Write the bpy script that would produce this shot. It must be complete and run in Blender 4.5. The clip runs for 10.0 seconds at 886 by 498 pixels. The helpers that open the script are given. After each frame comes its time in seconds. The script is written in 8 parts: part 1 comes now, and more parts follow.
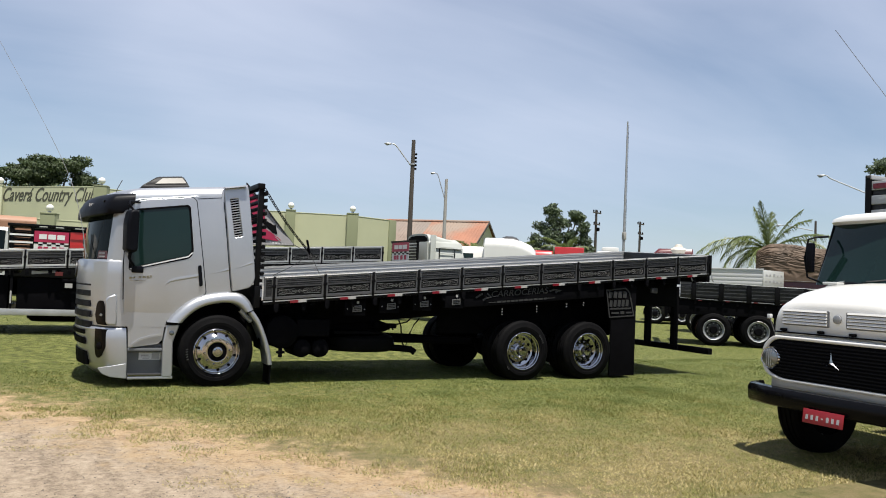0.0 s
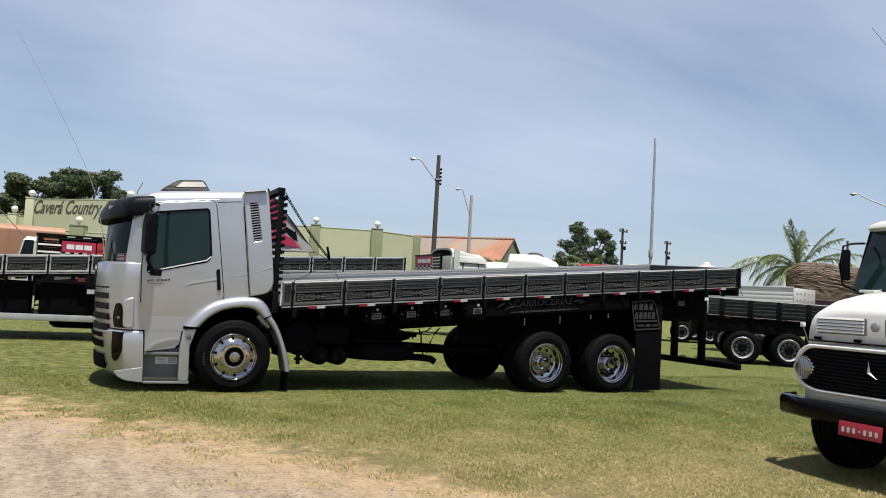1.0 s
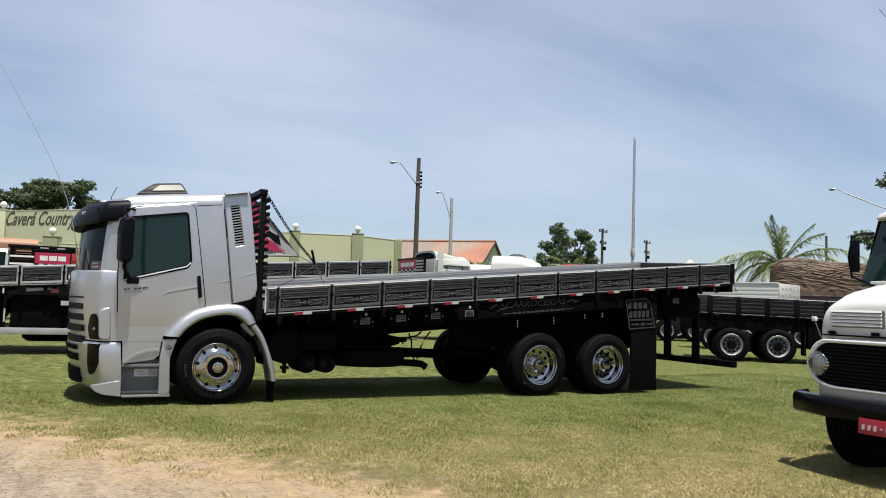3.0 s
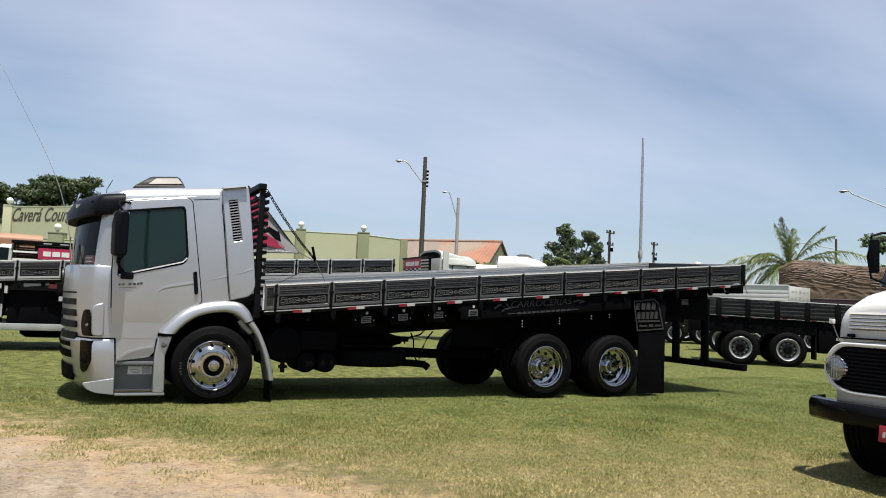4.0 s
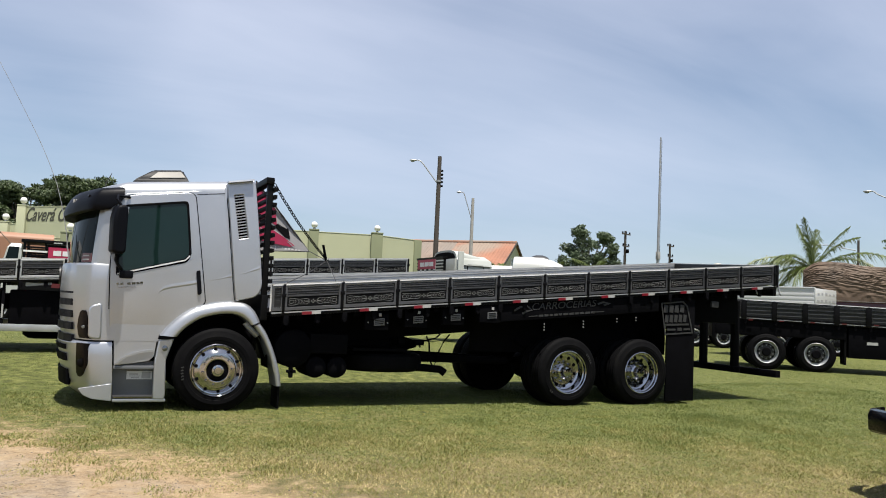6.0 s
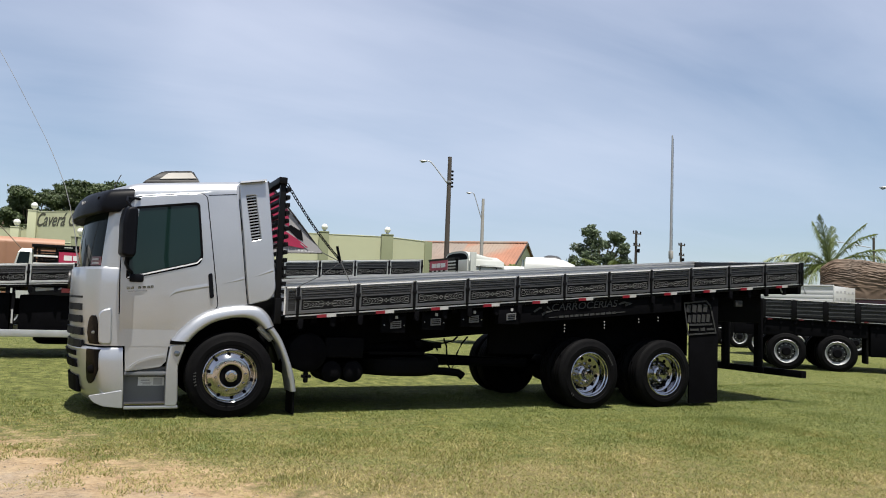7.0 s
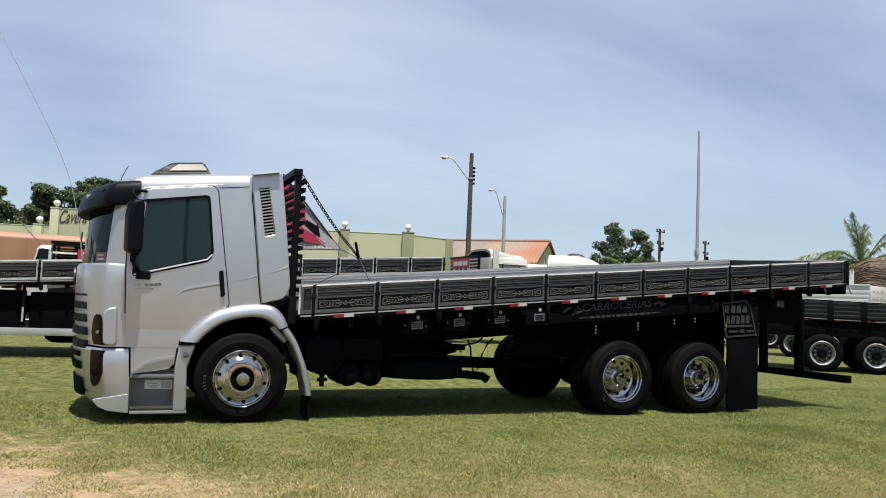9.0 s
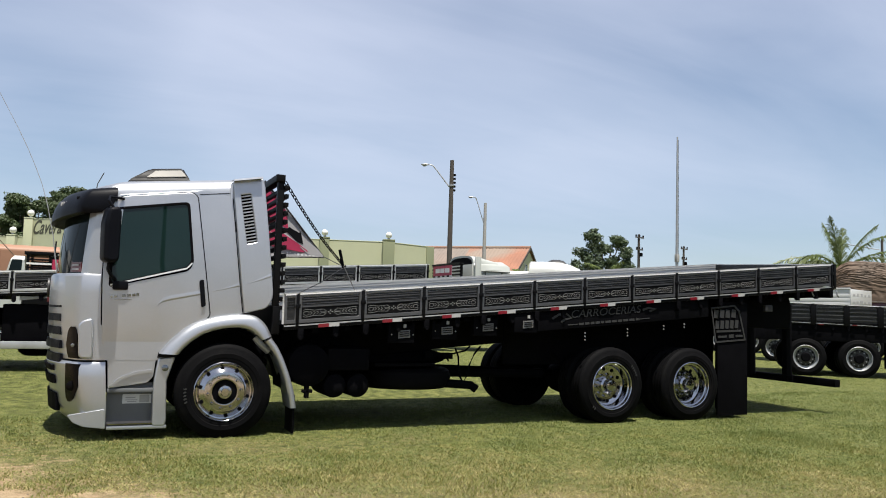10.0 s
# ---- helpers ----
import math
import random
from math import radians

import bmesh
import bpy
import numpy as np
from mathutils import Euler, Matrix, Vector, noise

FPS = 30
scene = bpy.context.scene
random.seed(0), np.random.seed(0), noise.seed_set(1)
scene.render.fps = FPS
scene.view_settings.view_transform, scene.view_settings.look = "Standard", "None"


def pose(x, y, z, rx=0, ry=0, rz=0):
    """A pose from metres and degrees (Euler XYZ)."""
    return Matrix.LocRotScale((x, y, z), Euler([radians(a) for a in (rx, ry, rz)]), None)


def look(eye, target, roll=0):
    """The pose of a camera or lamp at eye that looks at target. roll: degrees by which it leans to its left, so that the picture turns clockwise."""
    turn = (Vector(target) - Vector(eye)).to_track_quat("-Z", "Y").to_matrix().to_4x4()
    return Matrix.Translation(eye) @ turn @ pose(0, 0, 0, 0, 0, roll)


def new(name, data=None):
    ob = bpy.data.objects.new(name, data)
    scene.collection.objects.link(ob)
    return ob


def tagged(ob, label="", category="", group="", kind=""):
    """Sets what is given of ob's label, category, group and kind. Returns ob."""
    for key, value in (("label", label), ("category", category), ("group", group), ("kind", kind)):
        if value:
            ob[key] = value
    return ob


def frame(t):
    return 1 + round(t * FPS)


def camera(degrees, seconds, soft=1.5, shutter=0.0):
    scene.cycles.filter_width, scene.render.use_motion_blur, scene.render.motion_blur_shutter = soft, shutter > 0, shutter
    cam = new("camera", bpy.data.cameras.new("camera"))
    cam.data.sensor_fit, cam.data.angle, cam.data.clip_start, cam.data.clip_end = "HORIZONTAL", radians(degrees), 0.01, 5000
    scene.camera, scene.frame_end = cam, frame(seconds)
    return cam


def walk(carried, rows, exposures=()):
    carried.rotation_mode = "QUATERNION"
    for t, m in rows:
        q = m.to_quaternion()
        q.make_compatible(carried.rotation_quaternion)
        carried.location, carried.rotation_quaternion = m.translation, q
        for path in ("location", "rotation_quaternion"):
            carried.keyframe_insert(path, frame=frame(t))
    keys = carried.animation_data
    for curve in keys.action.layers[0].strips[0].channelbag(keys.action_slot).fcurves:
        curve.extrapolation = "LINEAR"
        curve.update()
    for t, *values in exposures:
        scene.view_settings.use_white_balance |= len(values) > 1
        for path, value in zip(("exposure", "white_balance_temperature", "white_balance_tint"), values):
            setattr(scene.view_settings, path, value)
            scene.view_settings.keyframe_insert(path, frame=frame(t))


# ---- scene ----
cam = camera(59.2, 10.0, soft=1.0)
PATH = [
    (0, (-2.168, -11.472, 1.656), (-1.277, -9.683, 1.738), 2.5),
    (0.5, (-2.113, -11.397, 1.554), (-1.255, -9.594, 1.673), 2.5),
    (1, (-2.012, -11.303, 1.496), (-1.182, -9.487, 1.622), 3.2),
    (1.5, (-1.978, -11.215, 1.469), (-1.145, -9.4, 1.576), 3.4),
    (2, (-2.025, -11.062, 1.473), (-1.154, -9.266, 1.596), 2.6),
    (2.5, (-2.026, -10.947, 1.472), (-1.144, -9.158, 1.611), 1.7),
    (4, (-1.801, -10.611, 1.447), (-0.94, -8.812, 1.586), 2.4),
    (4.5, (-1.784, -10.41, 1.447), (-0.904, -8.619, 1.589), 2.1),
    (5, (-1.746, -10.247, 1.441), (-0.87, -8.454, 1.568), 2.0),
    (5.5, (-1.659, -10.112, 1.436), (-0.806, -8.308, 1.557), 2.3),
    (6, (-1.576, -10.01, 1.449), (-0.746, -8.195, 1.59), 2.6),
    (7.5, (-1.542, -9.531, 1.447), (-0.745, -7.702, 1.589), 1.9),
    (8, (-1.457, -9.382, 1.457), (-0.676, -7.546, 1.598), 2.1),
    (8.5, (-1.378, -9.269, 1.456), (-0.607, -7.43, 1.598), 2.3),
    (9, (-1.358, -9.141, 1.463), (-0.598, -7.296, 1.6), 2.3),
    (9.5, (-1.356, -9.0, 1.47), (-0.581, -7.162, 1.619), 2.0),
    (10, (-1.359, -8.909, 1.464), (-0.552, -7.086, 1.622), 1.7),
]
walk(cam, [(t, look(eye, target, roll)) for t, eye, target, roll in PATH], [(0, 0.94), (0.5, 0.90), (2.0, 0.94), (5.5, 0.97), (7.5, 0.99), (10, 0.99)])

# ---- world, sun, exposure ----
SUN_DIR = Vector((-0.03, -0.28, 1.0)).normalized()
sun_data = bpy.data.lights.new("sun", "SUN")
sun_data.energy, sun_data.angle, sun_data.color = 5.0, radians(0.7), (1.0, 0.95, 0.87)
sun = new("sun", sun_data)
sun.matrix_world = look(SUN_DIR * 60, (0, 0, 0))


def make_world():
    w = bpy.data.worlds.new("sky")
    w.use_nodes = True
    nt = w.node_tree
    nt.nodes.clear()
    n, l = nt.nodes.new, nt.links.new
    sky = n("ShaderNodeTexSky")
    sky.sky_type = "NISHITA"
    sky.sun_disc = False
    sky.sun_elevation, sky.sun_rotation = radians(74), radians(180)
    sky.air_density, sky.dust_density, sky.ozone_density = 1.0, 0.6, 2.5
    co = n("ShaderNodeTexCoord")
    sep = n("ShaderNodeSeparateXYZ")
    l(co.outputs["Generated"], sep.inputs[0])
    zz = n("ShaderNodeMath"); zz.operation = "ADD"; zz.inputs[1].default_value = 0.18
    l(sep.outputs["Z"], zz.inputs[0])
    zm = n("ShaderNodeMath"); zm.operation = "MAXIMUM"; zm.inputs[1].default_value = 0.05
    l(zz.outputs[0], zm.inputs[0])
    dx = n("ShaderNodeMath"); dx.operation = "DIVIDE"
    dy = n("ShaderNodeMath"); dy.operation = "DIVIDE"
    l(sep.outputs["X"], dx.inputs[0]); l(zm.outputs[0], dx.inputs[1])
    l(sep.outputs["Y"], dy.inputs[0]); l(zm.outputs[0], dy.inputs[1])
    com = n("ShaderNodeCombineXYZ")
    l(dx.outputs[0], com.inputs[0]); l(dy.outputs[0], com.inputs[1])
    mp = n("ShaderNodeMapping")
    mp.inputs["Rotation"].default_value = (0, 0, radians(28))
    mp.inputs["Scale"].default_value = (0.55, 1.0, 1.0)
    mp.inputs["Location"].default_value = (2.3, 0.9, 0)
    l(com.outputs[0], mp.inputs[0])
    n1 = n("ShaderNodeTexNoise")
    n1.inputs["Scale"].default_value, n1.inputs["Detail"].default_value = 0.9, 5.0
    n1.inputs["Roughness"].default_value, n1.inputs["Distortion"].default_value = 0.5, 0.35
    l(mp.outputs[0], n1.inputs["Vector"])
    ra = n("ShaderNodeValToRGB")
    ra.color_ramp.elements[0].position, ra.color_ramp.elements[0].color = 0.32, (0.26, 0.26, 0.26, 1)
    ra.color_ramp.elements[1].position, ra.color_ramp.elements[1].color = 0.72, (0.80, 0.80, 0.80, 1)
    l(n1.outputs["Fac"], ra.inputs["Fac"])
    mx = n("ShaderNodeMix"); mx.data_type = "RGBA"
    # cirrus cover: wide thick and thin fields, with stretched wisps over them
    wisp = n("ShaderNodeTexNoise")
    wisp.inputs["Scale"].default_value, wisp.inputs["Detail"].default_value = 2.2, 6.0
    wisp.inputs["Roughness"].default_value, wisp.inputs["Distortion"].default_value = 0.55, 0.6
    wm = n("ShaderNodeMapping")
    wm.inputs["Rotation"].default_value = (0, 0, radians(-22))
    wm.inputs["Scale"].default_value = (0.4, 1.2, 1.0)
    l(com.outputs[0], wm.inputs[0]); l(wm.outputs[0], wisp.inputs["Vector"])
    cover = n("ShaderNodeMath"); cover.operation = "MULTIPLY_ADD"; cover.inputs[1].default_value = 0.42
    l(wisp.outputs["Fac"], cover.inputs[0])
    start = n("ShaderNodeMath"); start.operation = "MULTIPLY_ADD"; start.inputs[1].default_value, start.inputs[2].default_value = 0.75, -0.08
    l(ra.outputs["Color"], start.inputs[0]); l(start.outputs[0], cover.inputs[2])
    total = cover.outputs[0]
    for way, wide, amount in CIRRUS:
        dot = n("ShaderNodeVectorMath"); dot.operation = "DOT_PRODUCT"
        dot.inputs[1].default_value = Vector(way).normalized()
        l(co.outputs["Generated"], dot.inputs[0])
        lobe = n("ShaderNodeMapRange"); lobe.interpolation_type = "SMOOTHSTEP"
        lobe.inputs["From Min"].default_value, lobe.inputs["From Max"].default_value = math.cos(radians(wide)), 1.0
        lobe.inputs["To Min"].default_value, lobe.inputs["To Max"].default_value = 0.0, amount
        l(dot.outputs["Value"], lobe.inputs["Value"])
        ad = n("ShaderNodeMath"); ad.operation = "ADD"
        l(total, ad.inputs[0]); l(lobe.outputs[0], ad.inputs[1])
        total = ad.outputs[0]
    lim = n("ShaderNodeClamp")
    lim.inputs["Min"].default_value, lim.inputs["Max"].default_value = 0.05, 0.97
    l(total, lim.inputs["Value"]); l(lim.outputs[0], mx.inputs["Factor"])
    l(sky.outputs[0], mx.inputs["A"])
    low = n("ShaderNodeMapRange")
    low.inputs["From Min"].default_value, low.inputs["From Max"].default_value = 0.02, 0.34
    l(sep.outputs["Z"], low.inputs["Value"])
    tint = n("ShaderNodeMix"); tint.data_type = "RGBA"
    l(low.outputs[0], tint.inputs["Factor"])
    tint.inputs["A"].default_value, tint.inputs["B"].default_value = HAZE, CLOUD
    l(tint.outputs["Result"], mx.inputs["B"])
    bg = n("ShaderNodeBackground")
    bg.inputs["Strength"].default_value = SKY_STRENGTH
    l(mx.outputs["Result"], bg.inputs["Color"])
    out = n("ShaderNodeOutputWorld")
    l(bg.outputs[0], out.inputs["Surface"])
    scene.world = w


# direction, half width in degrees, cover added
CIRRUS = [((0.15, 0.96, 0.235), 19, 0.10), ((0.55, 0.80, 0.24), 12, 0.08), ((0.73, 0.60, 0.42), 20, -0.10), ((-0.05, 0.94, 0.34), 9, -0.20), ((0.0, 0.99, 0.135), 9, -0.16)]
CLOUD, HAZE, SKY_STRENGTH = (6.4, 6.95, 8.5, 1), (4.95, 5.9, 7.4, 1), 0.058
make_world()


# ---- materials ----
def mat(name, color, rough=0.5, metal=0.0, vary=0.12, scale=3.0, grain=0.0, grain_scale=60.0, coat=0.0, stain=None, stain_at=0.62,
        rough_vary=0.1, random_tone=0.0, transmission=0.0, translucent=0.0, emit=0.0, streak=None, spec=0.5):
    """Principled material with tone varied at two scales, an optional stain colour and fine relief."""
    m = bpy.data.materials.new(name)
    m.use_nodes = True
    nt = m.node_tree
    n, l = nt.nodes.new, nt.links.new
    b = nt.nodes["Principled BSDF"]
    co = n("ShaderNodeTexCoord")
    src = co.outputs["Object"]
    if streak:
        mp = n("ShaderNodeMapping")
        mp.inputs["Scale"].default_value = streak
        l(src, mp.inputs[0])
        src = mp.outputs[0]
    big, small = n("ShaderNodeTexNoise"), n("ShaderNodeTexNoise")
    big.inputs["Scale"].default_value, big.inputs["Detail"].default_value = scale, 4
    small.inputs["Scale"].default_value, small.inputs["Detail"].default_value = grain_scale, 3
    l(src, big.inputs["Vector"]); l(src, small.inputs["Vector"])
    add = n("ShaderNodeMath"); add.operation = "MULTIPLY_ADD"; add.inputs[1].default_value = 0.35
    l(small.outputs["Fac"], add.inputs[0]); l(big.outputs["Fac"], add.inputs[2])
    mr = n("ShaderNodeMapRange")
    mr.inputs["From Min"].default_value, mr.inputs["From Max"].default_value = 0.35, 1.0
    mr.inputs["To Min"].default_value, mr.inputs["To Max"].default_value = 1 - vary, 1 + vary
    l(add.outputs[0], mr.inputs["Value"])
    tone = mr.outputs[0]
    if random_tone:
        oi = n("ShaderNodeObjectInfo")
        rr = n("ShaderNodeMapRange")
        rr.inputs["To Min"].default_value, rr.inputs["To Max"].default_value = 1 - random_tone, 1 + random_tone
        l(oi.outputs["Random"], rr.inputs["Value"])
        mu = n("ShaderNodeMath"); mu.operation = "MULTIPLY"
        l(tone, mu.inputs[0]); l(rr.outputs[0], mu.inputs[1])
        tone = mu.outputs[0]
    vm = n("ShaderNodeVectorMath"); vm.operation = "SCALE"
    vm.inputs[0].default_value = color[:3]
    l(tone, vm.inputs["Scale"])
    col = vm.outputs[0]
    if stain:
        st = n("ShaderNodeTexNoise")
        st.inputs["Scale"].default_value, st.inputs["Detail"].default_value = scale * 0.7, 7
        l(src, st.inputs["Vector"])
        sr = n("ShaderNodeMapRange")
        sr.inputs["From Min"].default_value, sr.inputs["From Max"].default_value = stain_at - 0.08, stain_at + 0.1
        l(st.outputs["Fac"], sr.inputs["Value"])
        sm = n("ShaderNodeMix"); sm.data_type = "RGBA"
        l(sr.outputs[0], sm.inputs["Factor"]); l(col, sm.inputs["A"])
        sm.inputs["B"].default_value = (*stain, 1)
        col = sm.outputs["Result"]
    l(col, b.inputs["Base Color"])
    rm = n("ShaderNodeMapRange")
    rm.inputs["To Min"].default_value, rm.inputs["To Max"].default_value = max(0.02, rough - rough_vary), min(1, rough + rough_vary)
    l(big.outputs["Fac"], rm.inputs["Value"]); l(rm.outputs[0], b.inputs["Roughness"])
    b.inputs["Metallic"].default_value = metal
    b.inputs["Coat Weight"].default_value = coat
    b.inputs["Coat Roughness"].default_value = 0.05
    b.inputs["Transmission Weight"].default_value = transmission
    b.inputs["Specular IOR Level"].default_value = spec
    if grain:
        bp = n("ShaderNodeBump")
        bp.inputs["Strength"].default_value, bp.inputs["Distance"].default_value = grain, 0.02
        l(small.outputs["Fac"], bp.inputs["Height"]); l(bp.outputs[0], b.inputs["Normal"])
    if emit:
        b.inputs["Emission Color"].default_value = (*color[:3], 1)
        b.inputs["Emission Strength"].default_value = emit
    if translucent:
        tr, ms = n("ShaderNodeBsdfTranslucent"), n("ShaderNodeMixShader")
        l(col, tr.inputs["Color"])
        ms.inputs[0].default_value = translucent
        l(b.outputs[0], ms.inputs[1]); l(tr.outputs[0], ms.inputs[2])
        l(ms.outputs[0], nt.nodes["Material Output"].inputs["Surface"])
    return m


SILVER = mat("silver_paint", (0.405, 0.418, 0.438), 0.38, 0.80, 0.07, 1.5, coat=0.3, rough_vary=0.06, stain=(0.395, 0.393, 0.39), stain_at=0.6)
SILVER_D = mat("grey_plastic", (0.11, 0.1155, 0.121), 0.5, 0.1, 0.08, 3)
CAB_WHITE = mat("chalky_off_white_paint", (0.33, 0.345, 0.325), 0.45, 0, 0.06, 1.0, coat=0.1, stain=(0.24, 0.25, 0.225), stain_at=0.62)
WHITE = mat("white_paint", (0.502, 0.502, 0.485), 0.35, 0, 0.04, 1.2, coat=0.4, stain=(0.518, 0.493, 0.435), stain_at=0.7)
BLACK = mat("black_paint", (0.0035, 0.0035, 0.004), 0.42, 0, 0.25, 3, rough_vary=0.1, spec=0.09)
GLOSS_BLACK = mat("glossy_black_paint", (0.004, 0.004, 0.005), 0.16, 0, 0.2, 3, rough_vary=0.06, spec=0.10)
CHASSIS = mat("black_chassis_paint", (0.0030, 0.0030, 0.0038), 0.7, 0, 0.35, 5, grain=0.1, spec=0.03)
PLASTIC = mat("black_plastic", (0.0030, 0.0034, 0.0052), 0.42, 0, 0.15, 4, grain=0.05, spec=0.08)
RUBBER = mat("tyre_rubber", (0.0036, 0.0036, 0.0040), 0.65, 0, 0.25, 7, grain=0.15, stain=(0.0065, 0.0062, 0.0058), stain_at=0.66, spec=0.04)
CHROME = mat("polished_aluminium", (0.41, 0.41, 0.425), 0.10, 1.0, 0.05, 6, rough_vary=0.04)
ALU = mat("brushed_aluminium", (0.122, 0.123, 0.127), 0.38, 0.8, 0.3, 4, grain=0.08, streak=(1, 4, 30), stain=(0.10, 0.10, 0.098), stain_at=0.60)
BOARD = mat("grey_weathered_board", (0.034, 0.034, 0.035), 0.42, 0.5, 0.4, 5, grain=0.15, streak=(1, 4, 40), stain=(0.085, 0.085, 0.084), stain_at=0.62)
BRIGHT_RAIL = mat("bright_rail", (0.70, 0.70, 0.69), 0.4, 0.2, 0.2, 3, streak=(0.5, 4, 20), stain=(0.45, 0.45, 0.44), stain_at=0.6)
ALU_DARK = mat("weathered_dark_board", (0.011, 0.011, 0.0115), 0.40, 0.3, 0.4, 5, grain=0.15, streak=(1, 4, 40), stain=(0.045, 0.045, 0.0445), stain_at=0.60)
STEEL_D = mat("dull_wheel_steel", (0.035, 0.035, 0.036), 0.5, 0.4, 0.2, 6)
GLASS = mat("tinted_glass", (0.006, 0.016, 0.0145), 0.012, 0, 0.1, 2, rough_vary=0.004, spec=0.33)
GLASS_D = mat("dark_windscreen_glass", (0.006, 0.010, 0.011), 0.06, 0, 0.1, 2, rough_vary=0.02, spec=0.06)
PLATE_GREY = mat("worn_grey_plate", (0.13, 0.13, 0.13), 0.5, 0.2, 0.3, 20)
LENS = mat("lens_glass", (0.20, 0.215, 0.225), 0.06, 0.7, 0.08, 8)
TRIM = mat("bright_trim", (0.62, 0.62, 0.62), 0.3, 0.35, 0.05, 6)
BED_INNER = mat("bare_bright_boards", (0.56, 0.56, 0.55), 0.45, 0.25, 0.18, 3, grain=0.1, streak=(0.6, 4, 30), stain=(0.42, 0.42, 0.41), stain_at=0.6)
LENS_DARK = mat("smoked_lens", (0.004, 0.0035, 0.0035), 0.12, 0, 0.2, 6, spec=0.06)
PLATE_RED = mat("red_plate_enamel", (0.22, 0.010, 0.016), 0.4, 0, 0.1, 5)
ORNAMENT = mat("pale_stencil_print", (0.165, 0.165, 0.163), 0.5, 0.1, 0.15, 9)
RED = mat("red_reflector", (0.15, 0.005, 0.012), 0.3, 0, 0.1, 9)
REFL_W = mat("white_reflector", (0.314, 0.314, 0.307), 0.35, 0, 0.1, 9)
RED_PAINT = mat("red_paint", (0.352, 0.0141, 0.0141), 0.35, 0, 0.1, 2, coat=0.4)
MAROON = mat("maroon_paint", (0.075, 0.007, 0.008), 0.35, 0, 0.1, 2, coat=0.3)
BANNER_RED = mat("red_vinyl", (0.29, 0.011, 0.050), 0.5, 0, 0.12, 5)
BANNER_GREY = mat("grey_vinyl", (0.296, 0.289, 0.289), 0.5, 0, 0.15, 4)
BANNER_WHITE = mat("white_vinyl", (0.539, 0.539, 0.539), 0.5, 0, 0.08, 5)
DIM_PRINT = mat("dim_grey_print", (0.020, 0.020, 0.020), 0.6, 0, 0.2, 9)
ROOF_GREY = mat("greyish_beige_panel", (0.194, 0.185, 0.167), 0.35, 0.1, 0.1, 4)
ALU_LIGHT = mat("worn_bright_board", (0.42, 0.42, 0.41), 0.5, 0.4, 0.2, 3, grain=0.1, streak=(1, 4, 20))
GREY_PRINT = mat("grey_print", (0.30, 0.30, 0.30), 0.55, 0, 0.1, 9)
WALL = mat("pale_green_plaster", (0.375, 0.385, 0.255), 0.85, 0, 0.07, 0.5, grain=0.1, grain_scale=25, stain=(0.33, 0.335, 0.215), stain_at=0.68)
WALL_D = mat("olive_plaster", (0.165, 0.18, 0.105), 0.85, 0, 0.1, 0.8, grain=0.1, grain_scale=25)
TILE_OLD = mat("grey_brown_roof_tile", (0.175, 0.132, 0.105), 0.85, 0, 0.35, 0.5, grain=0.25, grain_scale=6, stain=(0.15, 0.125, 0.105), stain_at=0.5)
TILE = mat("clay_roof_tile", (0.205, 0.092, 0.056), 0.85, 0, 0.4, 0.35, grain=0.25, grain_scale=6, stain=(0.19, 0.145, 0.112), stain_at=0.47)
WOOD_POLE = mat("weathered_pole_wood", (0.0486, 0.0404, 0.0337), 0.85, 0, 0.25, 3, grain=0.4, streak=(6, 6, 0.4))
CONC = mat("pole_concrete", (0.269, 0.262, 0.247), 0.85, 0, 0.15, 2, grain=0.2)
GALV = mat("galvanised_steel", (0.299, 0.308, 0.317), 0.5, 0.6, 0.12, 5)
GLOBE = mat("opal_globe", (0.602, 0.602, 0.554), 0.25, 0, 0.03, 4)
LEAF_D = mat("dark_foliage", (0.0422, 0.0634, 0.0197), 0.6, 0, 0.55, 0.5, grain_scale=3.0, translucent=0.22)
LEAF_B = mat("bluish_foliage", (0.0704, 0.0986, 0.0528), 0.6, 0, 0.5, 0.5, grain_scale=3.0, translucent=0.22)
LEAF_P = mat("palm_leaf", (0.0972, 0.127, 0.0337), 0.5, 0, 0.4, 1.0, grain_scale=6, translucent=0.3)
BARK = mat("bark", (0.12, 0.09, 0.065), 0.9, 0, 0.3, 3, grain=0.5)
TARP = mat("brown_tarpaulin", (0.090, 0.0585, 0.0370), 0.75, 0, 0.2, 0.9, grain=0.15, grain_scale=9, stain=(0.0631, 0.0441, 0.03), stain_at=0.6)
ORANGE = mat("orange_tarpaulin", (0.235, 0.118, 0.068), 0.6, 0, 0.12, 0.8, grain=0.1, stain=(0.238, 0.132, 0.0792), stain_at=0.6)
STEELGREY = mat("grey_steel_rail", (0.396, 0.405, 0.405), 0.4, 0.6, 0.15, 4)
STRAW = mat("pale_cream_paint", (0.42, 0.39, 0.34), 0.6, 0, 0.1, 4)
WIRE = mat("dark_wire", (0.03, 0.03, 0.03), 0.6)


